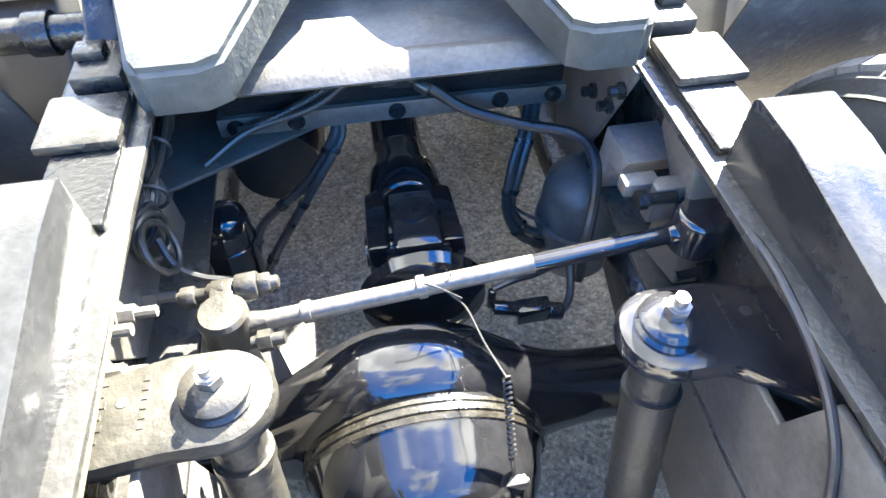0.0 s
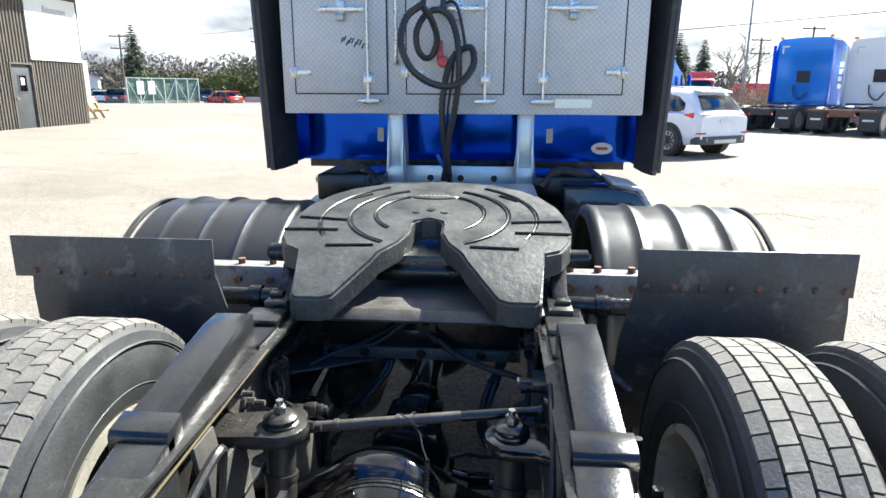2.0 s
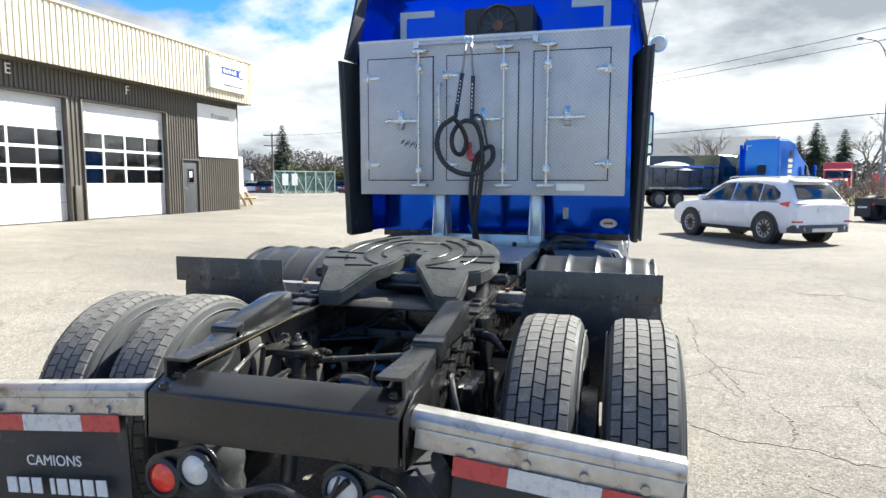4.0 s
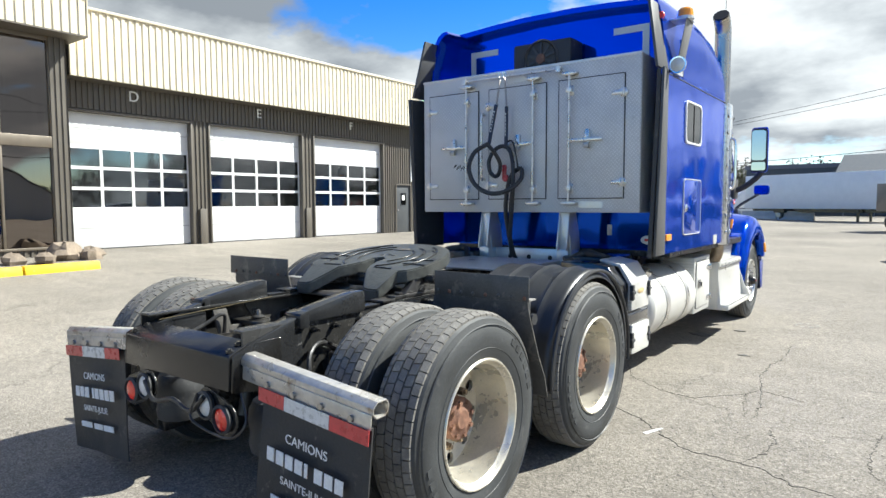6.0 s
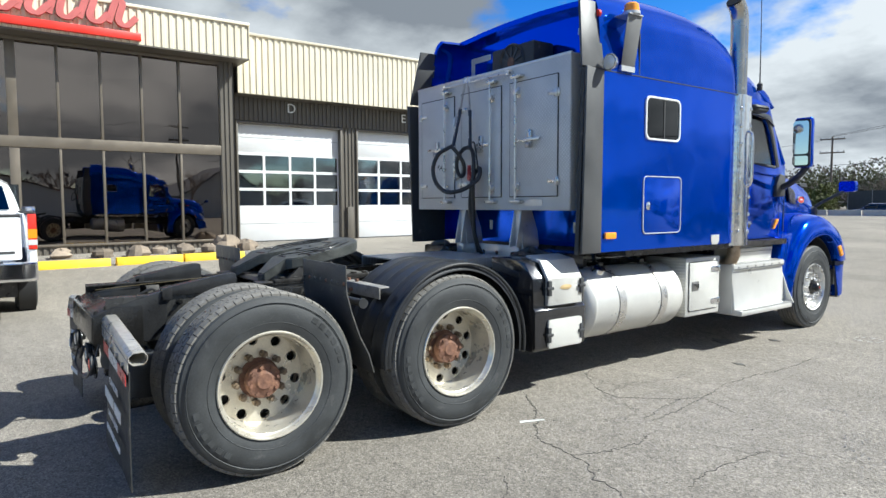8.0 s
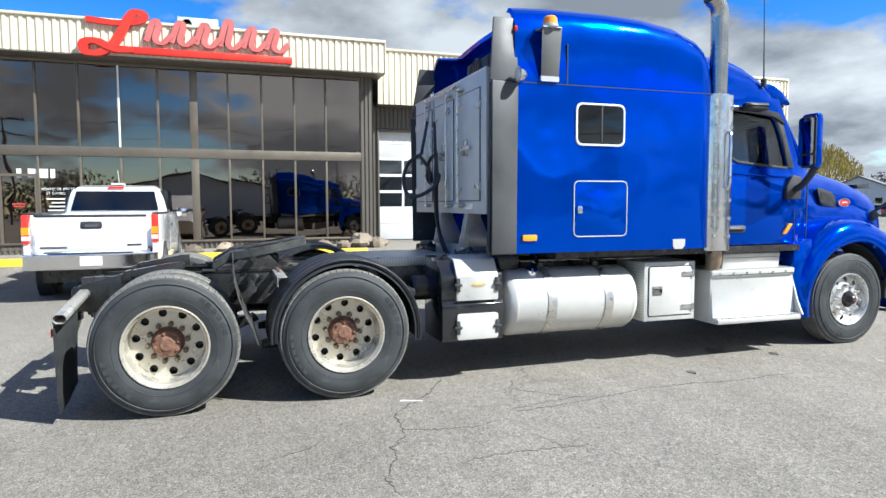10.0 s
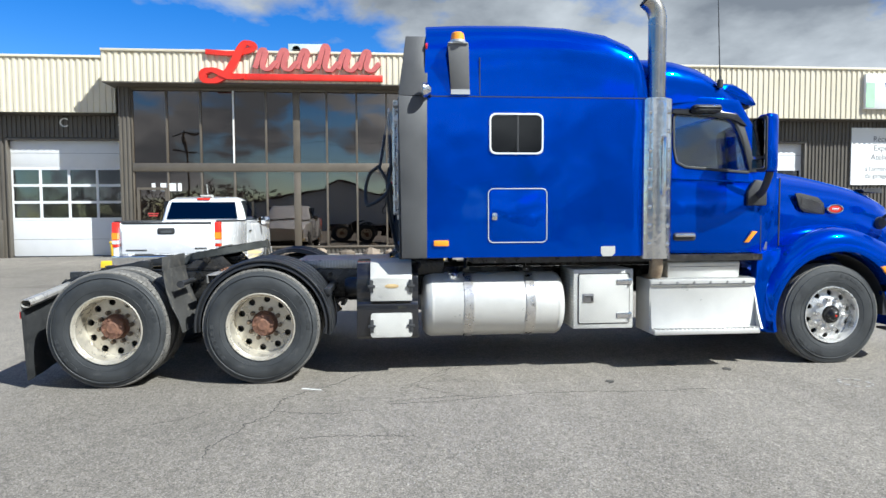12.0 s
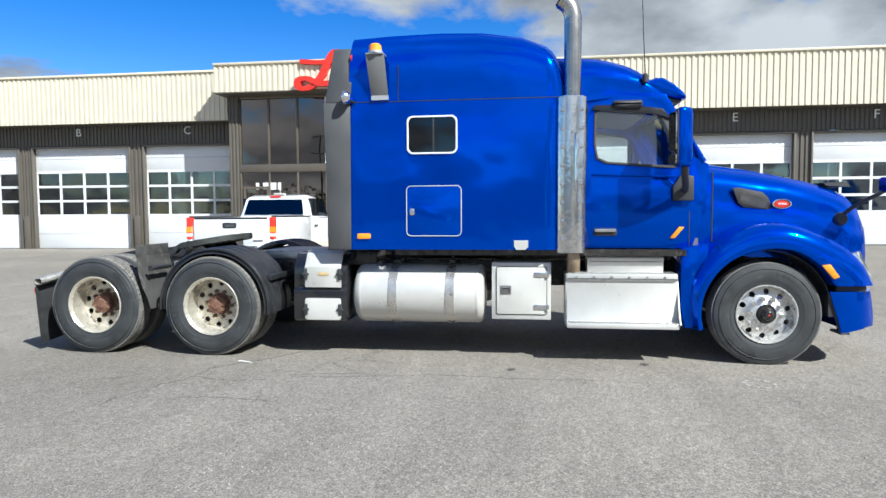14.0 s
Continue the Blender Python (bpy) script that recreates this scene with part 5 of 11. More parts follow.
for side in (1, -1):
    groove([(side * x, y) for x, y in arc(0.0, 1.5, 0.19, -48, 62, 16)], 0.012)
    groove([(side * x, y) for x, y in arc(0.0, 1.48, 0.275, -62, 68, 18)], 0.014)
    groove([(side * x, y) for x, y in arc(0.0, 1.46, 0.37, -28, 60, 14)], 0.012)
    groove([(side * x, y) for x, y in ((0.29, 1.33), (0.37, 1.33), (0.47, 1.325))], 0.013)
    groove([(side * x, y) for x, y in ((0.28, 1.42), (0.36, 1.43), (0.45, 1.44))], 0.013)
    groove([(side * x, y) for x, y in ((0.15, 1.21), (0.22, 1.205), (0.30, 1.2))], 0.012)
    groove([(side * x, y) for x, y in ((0.24, 1.70), (0.31, 1.64))], 0.012)
    for x, y in ((0.05, 1.515), (0.0, 1.535)):
        part("rivet", on_plate(M().lathe([(0.0, 0.003), (0.014, 0.003), (0.016, 0.0)], "z", (side * x, y, 0), 14)), PLATE_STEEL, fifth)
part("oval_badge", on_plate(M().lathe([(0.0, 0.003), (0.062, 0.003), (0.066, 0.0)], "z", (0, 0, 0), 28).map(lambda x, y, z: (x * 1.35, 1.675 + y * 0.4, z))), PLATE_STEEL, fifth)
for i in range(7):
    part("badge_mark", on_plate(M().box(-0.058 + i * 0.017, -0.047 + i * 0.017, 1.667, 1.685, 0.003, 0.005)), TAIL_GREY, fifth)
both("pivot_bracket", M().prism([(1.12, 1.0), (1.62, 1.0), (1.5, 1.13), (1.42, 1.17), (1.3, 1.16), (1.2, 1.06)], "x", 0.40, 0.45), IRON, bevel=0.008)
both("pivot_pin", M().tube([(0.38, 1.36, 1.10), (0.53, 1.36, 1.10)], 0.03, 14).tube([(0.52, 1.36, 1.10), (0.54, 1.36, 1.10)], 0.02, 6), IRON)
both("slide_rail", M().box(0.385, 0.455, 1.06, 1.95, RZ1 + 0.014, RZ1 + 0.04), IRON, bevel=0.004)
for k in range(9):
    both("rail_tooth", M().box(0.41, 0.452, 1.1 + k * 0.095, 1.135 + k * 0.095, RZ1 + 0.04, RZ1 + 0.055), IRON, bevel=0.004)
part("base_plate", M().box(-0.42, 0.42, 1.07, 1.9, 0.99, 1.005), DUST_DARK, truck, bevel=0.003)
part("plate_lip", M().prism([(1.04, 0.985), (1.075, 1.008), (1.09, 1.008), (1.09, 0.99), (1.05, 0.975)], "x", -0.36, 0.36), DUSTY, truck, bevel=0.002)
part("jaw_housing", M().box(-0.16, 0.16, 1.28, 1.6, 1.03, 1.12).tube([(-0.14, 1.3, 1.06), (0.14, 1.3, 1.06)], 0.035, 14), BLACK, truck, bevel=0.01)

# -- the crossmember, suspension and axles between the rails --
cx = part("crossmember", M().box(-0.3, 0.31, 1.2, 1.212, 0.835, 0.985), BLACK, truck, "black channel crossmember", bevel=0.002)
part("lower_flange", M().box(-0.315, 0.315, 1.188, 1.198, 0.8, 0.838).box(-0.315, 0.315, 1.198, 1.26, 0.828, 0.838), DUST_DARK, cx, "dusty lower flange", bevel=0.002)
for x in (-0.285, -0.18, 0.0, 0.19, 0.29):
    part("bolt", M().tube([(x, 1.19, 0.82), (x, 1.184, 0.82)], 0.016, 12).tube([(x, 1.186, 0.82), (x, 1.174, 0.82)], 0.01, 6), BLACK, cx)
part("gusset_plate", M().prism([(-0.43, 1.07), (-0.385, 1.085), (-0.1, 1.235), (-0.1, 1.3), (-0.43, 1.3)], "z", 0.782, 0.79), DUST_DARK, truck, "dusty gusset plate", bevel=0.002)
part("inner_gusset", M().prism([(1.0, 0.98), (1.3, 0.98), (1.3, 0.62), (1.16, 0.66)], "x", 0.345, 0.357), DUST_DARK, truck, bevel=0.003)
for y, z in ((1.03, 0.93), (1.06, 0.88), (1.1, 0.94), (1.13, 0.86), (1.2, 0.93)):
    part("gusset_bolt", M().tube([(0.346, y, z), (0.338, y, z)], 0.014, 12).tube([(0.34, y, z), (0.322, y, z)], 0.009, 6), BLACK, truck)
both("suspension_web", M().prism([(0.38, 0.955), (0.47, 0.955), (0.5, 0.85), (0.62, 0.85), (0.68, 0.5), (0.5, 0.45)], "x", 0.352, 0.364), DUST_DARK, bevel=0.003)
part("frame_gusset", M().prism([(0.64, 0.965), (1.1, 0.965), (1.17, 0.70), (0.84, 0.66)], "x", -0.436, -0.424), DUST_DARK, truck, "dusty inner frame gusset", bevel=0.003)
for y, z in ((0.72, 0.9), (0.7, 0.84), (0.79, 0.84), (0.86, 0.78)):
    part("gusset_bolt", M().tube([(-0.426, y, z), (-0.412, y, z)], 0.02, 14).tube([(-0.414, y, z), (-0.392, y, z)], 0.0135, 6).tube([(-0.394, y, z), (-0.365, y, z)], 0.008, 10), DUST_DARK, truck, "dusty through bolt")

for side in (1, -1):
    bx, by = (0.272, 0.632) if side > 0 else (0.268, 0.633)
    paint = CAST if side < 0 else BLACK_GLOSS
    bulb = arc(0.0, 0.0, 0.064, -95, 95, 16)
    wide_y = 0.075 if side < 0 else 0.15
    shape = [(bx - x, by + y) for x, y in bulb] + [(bx + 0.06, by + 0.064), (0.44, by + 0.04), (0.44, by - wide_y), (bx + 0.06, by - 0.064)]
    bracket = part("shock_bracket", M().prism([(side * x, y) for x, y in shape], "z", 0.835, 0.874), paint, truck, "dusty cast shock bracket" if side < 0 else "glossy black shock bracket", bevel=0.014)
    part("bracket_rib", M().prism([(bx * side + side * 0.05, 0.836), (side * 0.44, 0.836), (side * 0.44, 0.74)], "y", by - 0.03, by - 0.016), paint, bracket, bevel=0.004)
    part("washer", M().lathe([(0.0, 0.873), (0.042, 0.873), (0.043, 0.878), (0.036, 0.883), (0.04, 0.886), (0.04, 0.892), (0.034, 0.897), (0.022, 0.902), (0.0, 0.903)], "z", (side * bx, by, 0), 32), paint, bracket)
    part("nut", M().tube([(side * bx, by, 0.901), (side * bx, by, 0.917)], 0.0155, 6).tube([(side * bx, by, 0.915), (side * bx, by, 0.921)], 0.0125, 14).tube([(side * bx, by, 0.919), (side * bx, by, 0.934)], 0.0085, 12), STEEL, bracket)
    for k in range(6):
        part("cast_mark", M().box(side * (0.392 if k % 2 else 0.395), side * 0.402, by - 0.04 + k * 0.014, by - 0.032 + k * 0.014, 0.8725, 0.8752), paint, bracket)
        part("cast_mark", M().box(side * 0.346, side * 0.353, by - 0.03 + k * 0.012, by - 0.022 + k * 0.012, 0.8725, 0.8752), paint, bracket)
    part("cast_hole", M().lathe([(0.0, 0.8748), (0.007, 0.8748), (0.009, 0.873)], "z", (side * 0.374, by + 0.006, 0), 14), WIRE_AND_SHADE, bracket)
    part("shock_absorber", M().tube([(side * bx, by, 0.84), (side * bx, by - 0.02, 0.74)], 0.034, 20).tube([(side * bx, by - 0.018, 0.75), (side * (bx - 0.006), by - 0.13, 0.32)], 0.037, 20).tube([(side * bx, by - 0.017, 0.755), (side * bx, by - 0.02, 0.74)], 0.04, 20), CAST, truck, "dusty telescopic shock absorber")
    part("air_spring", M().lathe([(0.0, 0.62), (0.105, 0.62), (0.125, 0.58), (0.13, 0.52), (0.12, 0.46), (0.13, 0.42), (0.12, 0.37), (0.0, 0.36)], "z", (side * 0.42, 0.2, 0), 28), RUBBER, truck, "black rubber air spring")
    part("trailing_beam", M().prism([(0.1, 0.30), (0.1, 0.37), (0.62, 0.44), (0.8, 0.44), (1.35, 0.62), (1.4, 0.56), (0.85, 0.33), (0.6, 0.31)], "x", side * 0.42, side * 0.5), BLACK, truck, bevel=0.01)
    part("trailing_beam", M().prism([(1.42, 0.30), (1.42, 0.37), (1.94, 0.44), (2.12, 0.44), (2.67, 0.62), (2.72, 0.56), (2.17, 0.33), (1.92, 0.31)], "x", side * 0.42, side * 0.5), BLACK, truck, bevel=0.01)
part("air_canister", M().lathe([(0.0, 0.665), (0.03, 0.662), (0.046, 0.648), (0.051, 0.625), (0.051, 0.585), (0.054, 0.583), (0.054, 0.573), (0.051, 0.571), (0.051, 0.44), (0.0, 0.44)], "z", (-0.357, 1.15, 0), 28), BLACK_GLOSS, truck, "glossy black air canister", smooth=50)
part("brake_chamber", M().lathe([(0.0, 0.70), (0.05, 0.696), (0.075, 0.675), (0.082, 0.64), (0.082, 0.58), (0.09, 0.578), (0.09, 0.56), (0.082, 0.558), (0.078, 0.46), (0.0, 0.44)], "z", (0.352, 1.1, 0), 32), DUST_DARK, truck, "dusty black brake chamber", smooth=50)
part("round_tank", M().lathe([(0.0, 1.3), (0.09, 1.3), (0.1, 1.32), (0.1, 1.7), (0.0, 1.72)], "y", (-0.25, 0, 0.62), 28), BLACK, truck)

FLANGE = mat("rusty_oily_flange", (0.014, 0.0125, 0.01), 0.25, 0.05, 0.4, 30.0, 0.4, 60, dirt=(0.05, 0.038, 0.026), dirt_at=0.62, dirt_scale=14)


def swell(x, width):
    """How far the axle beam swells round its gears, 0 to 1."""
    return math.exp(-(abs(x + 0.045) / width) ** 2.6)


for y in (0.735, 2.04):
    rings = []
    for k in range(-62, 63):
        x = k * 0.015
        b = swell(x, 0.185)
        rise = 0.06 + 0.138 * b
        depth = 0.06 + 0.038 * b
        power = 2.0 + 0.5 * b
        ring = []
        for i in range(36):
            c, s_ = math.cos(2 * math.pi * i / 36), math.sin(2 * math.pi * i / 36)
            ring.append((x, y + depth * math.copysign(abs(c) ** (2 / power), c), 0.55 + rise * math.copysign(abs(s_) ** (2 / power), s_)))
        rings.append(ring)
    ax = part("axle_housing", M().loft(rings), OILY, truck, "glossy black drive axle with a round cover", smooth=60)
    part("axle_cover", M().lathe([(0.16, -0.03), (0.168, -0.075), (0.166, -0.1), (0.158, -0.115), (0.15, -0.15), (0.13, -0.19), (0.095, -0.222), (0.05, -0.238), (0.0, -0.242)], "y", (-0.035, y, 0.55), 64).map(lambda x, y_, z: (-0.035 + (x + 0.035) * 1.12, y_, z)), OILY, ax, smooth=60)
    part("cover_flange", M().lathe([(0.155, -0.062), (0.1695, -0.068), (0.1705, -0.074), (0.1675, -0.076), (0.1708, -0.079), (0.1712, -0.088), (0.1678, -0.09), (0.1695, -0.093), (0.168, -0.1), (0.155, -0.104)], "y", (-0.035, y, 0.55), 72).map(lambda x, y_, z: (-0.035 + (x + 0.035) * 1.12, y_, z)), FLANGE, ax, "rust-streaked cover flange", smooth=40)
    for x in (-0.21, 0.165):
        turns = [(x + 0.008 * math.sin(a), y - 0.062 * math.cos(a), 0.55 + 0.068 * math.sin(a) + (0.02 if x < 0 else 0.0)) for a in [0.1 * i for i in range(2, 15)]]
        part("weld_bead", M().tube(turns, [0.0035 + 0.0012 * math.sin(i * 2.3) for i in range(len(turns))], 8), OILY, ax)

rod = part("torque_rod", M().tube([(-0.262, 0.80, 0.768), (0.15, 0.798, 0.821)], 0.0138, 20), DUSTY, truck, "steel track rod, dusty on one half, painted black on the other")
part("painted_half", M().tube([(0.15, 0.798, 0.821), (0.35, 0.797, 0.847)], 0.014, 20), BLACK_GLOSS, rod)
for x in (-0.178, -0.012):
    z = 0.768 + (x + 0.262) * 0.1287
    part("rod_collar", M().tube([(x - 0.006, 0.7995, z - 0.0008), (x + 0.006, 0.7995, z + 0.0008)], 0.0172, 18), DUSTY, rod)
part("rod_end", M().tube([(-0.275, 0.80, 0.766), (-0.235, 0.80, 0.7715)], [0.021, 0.0142], 18), CAST, rod)
part("rod_eye", M().lathe([(0.0, 0.735), (0.031, 0.735), (0.036, 0.74), (0.036, 0.80), (0.031, 0.807), (0.012, 0.808), (0.0, 0.808)], "z", (-0.293, 0.80, 0), 28), CAST, rod, "dusty cast rod eye")
part("rod_pin", M().tube([(-0.362, 0.848, 0.785), (-0.215, 0.848, 0.797)], 0.0105, 14).tube([(-0.356, 0.848, 0.785), (-0.334, 0.848, 0.787)], 0.017, 6).tube([(-0.318, 0.848, 0.788), (-0.29, 0.848, 0.79)], [0.015, 0.02], 14).tube([(-0.276, 0.848, 0.792), (-0.244, 0.848, 0.795)], 0.021, 18).tube([(-0.244, 0.848, 0.795), (-0.226, 0.848, 0.796)], 0.017, 6).box(-0.312, -0.278, 0.80, 0.86, 0.765, 0.805), CAST, rod, bevel=0.003)
part("rod_mount", M().prism([(-0.35, 0.52), (-0.24, 0.52), (-0.255, 0.74), (-0.34, 0.74)], "y", 0.775, 0.85), DUST_DARK, truck, bevel=0.01)
part("mount_stud", M().tube([(-0.25, 0.745, 0.80), (-0.205, 0.745, 0.803)], 0.009, 12).tube([(-0.24, 0.745, 0.8005), (-0.222, 0.745, 0.802)], 0.0155, 6), CAST, truck)
# the far end of the rod: a clamped joint on the frame bracket
joint = part("rod_joint", M().lathe([(0.0, 0.815), (0.034, 0.815), (0.04, 0.822), (0.04, 0.878), (0.034, 0.886), (0.0, 0.888)], "z", (0.39, 0.80, 0), 26).tube([(0.342, 0.797, 0.846), (0.375, 0.798, 0.85)], [0.0145, 0.024], 18), BLACK_GLOSS, truck, "glossy black rod joint", bevel=0.003)
part("joint_clamp", M().box(0.33, 0.43, 0.835, 0.865, 0.83, 0.9).box(0.29, 0.345, 0.85, 0.88, 0.875, 0.9), DUST_DARK, joint, bevel=0.006)
part("joint_bolt", M().tube([(0.3, 0.83, 0.89), (0.36, 0.83, 0.888)], 0.009, 10).tube([(0.3, 0.83, 0.89), (0.315, 0.83, 0.89)], 0.014, 6), BLACK, joint)
part("joint_bolt", M().tube([(0.378, 0.79, 0.755), (0.45, 0.79, 0.765)], 0.011, 12).tube([(0.41, 0.79, 0.759), (0.43, 0.79, 0.762)], 0.02, 6), BLACK_GLOSS, joint)
part("frame_bracket", M().prism([(0.78, 0.74), (0.84, 0.955), (0.95, 0.955), (0.95, 0.92), (0.88, 0.87), (0.9, 0.7)], "x", 0.375, 0.436), DUST_DARK, truck, "dusty cast bracket inside the rail", bevel=0.008)
part("bump_block", M().prism([(0.955, 0.842), (1.055, 0.842), (1.07, 0.72), (1.04, 0.70), (1.02, 0.79), (0.975, 0.8)], "x", 0.345, 0.436), DUST_PALE, truck, "dusty rubber-stop bracket", bevel=0.004)
part("bump_block", M().prism([(0.955, 0.842), (1.055, 0.842), (1.07, 0.72), (0.97, 0.72)], "x", -0.436, -0.39), DUST_DARK, truck, bevel=0.004)
part("tie_wire", M().tube(curve_through([(0.02, 0.782, 0.83), (0.03, 0.80, 0.825), (0.024, 0.785, 0.80), (0.045, 0.76, 0.79), (0.06, 0.70, 0.785), (0.077, 0.645, 0.785)]), 0.0016, 6).tube(curve_through([(-0.01, 0.782, 0.83), (0.01, 0.776, 0.822), (0.04, 0.77, 0.8)]), 0.0016, 6), HOSE, rod)
spring_ = [(0.077 + 0.005 * math.cos(i * 0.9), 0.645 - i * 0.00062, 0.785 - i * 0.00095 + 0.005 * math.sin(i * 0.9)) for i in range(110)]
part("level_spring", M().tube(spring_, 0.0018, 5), IRON, truck)
part("level_bracket", M().tube([(0.077, 0.577, 0.68), (0.08, 0.565, 0.64)], 0.004, 8).box(0.06, 0.095, 0.552, 0.566, 0.625, 0.65).tube([(0.055, 0.56, 0.637), (0.1, 0.56, 0.637)], 0.006, 8), IRON, truck, bevel=0.002)

# drive shaft with its joints
shaft = part("drive_shaft", M().lathe([(0.0, 1.16), (0.052, 1.16), (0.052, 1.45), (0.046, 1.5), (0.046, 1.74), (0.0, 1.74)], "y", (0, 0, 0.0), 22).map(lambda x, y, z: (x, y, z + 0.66 + (y - 1.1) * 0.05)), BLACK_GLOSS, truck, "greasy black drive shaft")
part("yoke", M().lathe([(0.0, 1.09), (0.062, 1.09), (0.07, 1.11), (0.07, 1.17), (0.06, 1.19), (0.06, 1.24), (0.0, 1.24)], "y", (0, 0, 0.665), 26), OILY, shaft, bevel=0.006)
for s_ in (1, -1):
    part("yoke_ear", M().prism([(s_ * 0.085, 0.965), (s_ * 0.08, 1.1), (s_ * 0.04, 1.12), (s_ * 0.045, 0.965)], "z", 0.625, 0.705), OILY, shaft, bevel=0.006)
part("yoke", M().box(-0.055, 0.055, 0.91, 0.945, 0.6, 0.73), OILY, shaft, bevel=0.008)
for z in (0.572, 0.724):
    part("yoke_ear", M().box(-0.04, 0.04, 0.92, 1.05, z, z + 0.028), OILY, shaft, bevel=0.008)
part("cross_joint", M().tube([(-0.088, 1.0, 0.66), (0.088, 1.0, 0.66)], 0.028, 16).tube([(0, 1.0, 0.585), (0, 1.0, 0.757)], 0.028, 16), OILY, shaft)
part("flange", M().lathe([(0.0, 0.86), (0.06, 0.86), (0.105, 0.88), (0.11, 0.9), (0.08, 0.92), (0.06, 0.94), (0.0, 0.94)], "y", (0, 0, 0.65), 32), OILY, shaft)

# hoses, wires and valves in the frame bay
part("air_hose", M().tube(curve_through([(0.0, 1.18, 0.915), (0.05, 1.165, 0.885), (0.12, 1.15, 0.835), (0.22, 1.135, 0.80), (0.31, 1.11, 0.785), (0.336, 1.06, 0.77), (0.325, 1.0, 0.735), (0.3, 0.945, 0.70), (0.29, 0.92, 0.6)]), 0.0105, 10), HOSE, truck, "black air hose")
part("air_hose", M().tube(curve_through([(-0.34, 1.12, 0.80), (-0.26, 1.165, 0.828), (-0.14, 1.172, 0.86), (-0.04, 1.175, 0.93), (0.02, 1.18, 0.95)]), 0.007, 8), HOSE, truck)
part("ribbed_loom", M().tube([(-0.28 + 0.0022 * i, 1.17, 0.828 + 0.115 * (i / 110) ** 1.4) for i in range(111)], [0.0068 if i % 2 else 0.0052 for i in range(111)], 8), HOSE, truck)
part("valve_block", M().box(-0.015, 0.05, 1.165, 1.2, 0.88, 0.96).box(-0.045, 0.0, 1.16, 1.19, 0.89, 0.91).tube([(0.02, 1.165, 0.93), (0.02, 1.14, 0.925)], 0.012, 8).tube([(-0.055, 1.175, 0.9), (-0.03, 1.175, 0.9)], 0.013, 6).tube([(0.03, 1.165, 0.895), (0.055, 1.155, 0.88)], 0.014, 6), IRON, truck, "small greasy air valve", bevel=0.004)
for line in ([(-0.115, 1.235, 0.77), (-0.125, 1.22, 0.745), (-0.185, 1.19, 0.67), (-0.28, 1.17, 0.60), (-0.31, 1.16, 0.54), (-0.32, 1.15, 0.48)],
             [(-0.105, 1.235, 0.775), (-0.11, 1.22, 0.745), (-0.165, 1.18, 0.68), (-0.225, 1.15, 0.605), (-0.29, 1.125, 0.51), (-0.3, 1.12, 0.44)],
             [(0.25, 1.2, 0.80), (0.232, 1.16, 0.765), (0.205, 1.12, 0.71), (0.192, 1.09, 0.63), (0.222, 1.08, 0.56), (0.275, 1.08, 0.52)],
             [(0.265, 1.2, 0.80), (0.248, 1.16, 0.765), (0.222, 1.12, 0.70), (0.205, 1.1, 0.63), (0.235, 1.09, 0.57), (0.28, 1.08, 0.55)]):
    path = curve_through(line)
    hose = part("brake_hose", M().tube(path, 0.0095, 10), HOSE, truck, "black brake hose")
    for i in (len(path) // 4, len(path) // 2, 3 * len(path) // 4):
        part("hose_tie", M().tube([path[i], path[i + 1]], 0.0115, 10), BLACK, hose)
    part("hose_end", M().tube(path[-4:], 0.0125, 6), IRON, hose)
part("sensor_cable", M().tube(curve_through([(0.19, 1.1, 0.66), (0.22, 1.09, 0.62), (0.3, 1.06, 0.585)]), 0.004, 6), HOSE, truck)
rnd = random.Random(5)
for k in range(7):
    o = [rnd.uniform(-0.012, 0.012) for _ in range(3)]
    part("wire_loom", M().tube(curve_through([(-0.38 + o[0], 1.5, 0.93 + o[1]), (-0.375 + o[1], 1.22, 0.92 + o[2]), (-0.385 + 1.4 * o[2], 1.12, 0.895 + o[0]), (-0.39 + 1.3 * o[0], 1.04, 0.88 + o[1]), (-0.395 + o[1], 0.985, 0.865 + o[2]), (-0.405 + o[2], 0.945, 0.845)]), 0.0062, 8), CAST if k in (1, 4) else HOSE, truck)
for y, z in ((1.07, 0.885), (0.985, 0.864)):
    part("loom_tie", M().tube([(-0.392 + 0.028 * math.cos(a), y, z + 0.024 * math.sin(a)) for a in [i * 0.52 for i in range(12)]], 0.0035, 6, closed=True), HOSE, truck)
for k in range(4):
    c = (-0.408 + 0.011 * k, 0.955 - 0.016 * k, 0.855 - 0.006 * k)
    part("wire_coil", M().tube([(c[0] + 0.014 * math.sin(a + k), c[1] + (0.026 + 0.004 * k) * math.cos(a), c[2] + (0.03 + 0.003 * k) * math.sin(a)) for a in [i * 0.42 for i in range(15)]], 0.0058, 8, closed=True), CAST if k > 1 else HOSE, truck)
part("sensor_cable", M().tube(curve_through([(-0.385, 0.93, 0.83), (-0.365, 0.9, 0.80), (-0.33, 0.885, 0.785), (-0.29, 0.88, 0.775), (-0.24, 0.89, 0.74)]), 0.006, 8), HOSE, truck)
part("edge_strip", M().box(-0.352, -0.348, 0.05, 0.8, 0.985, 0.988).map(lambda x, y, z: (x, y, z - max(0, 0.35 - y) * 0.12)), mat("yellowed_edge", (0.12, 0.095, 0.05), 0.6), truck)
part("loop_hose", M().tube(curve_through([(-0.34, 0.42, 0.72), (-0.33, 0.44, 0.86), (-0.32, 0.42, 0.93), (-0.335, 0.3, 0.88), (-0.33, 0.12, 0.82)]), 0.011, 8), HOSE, truck)
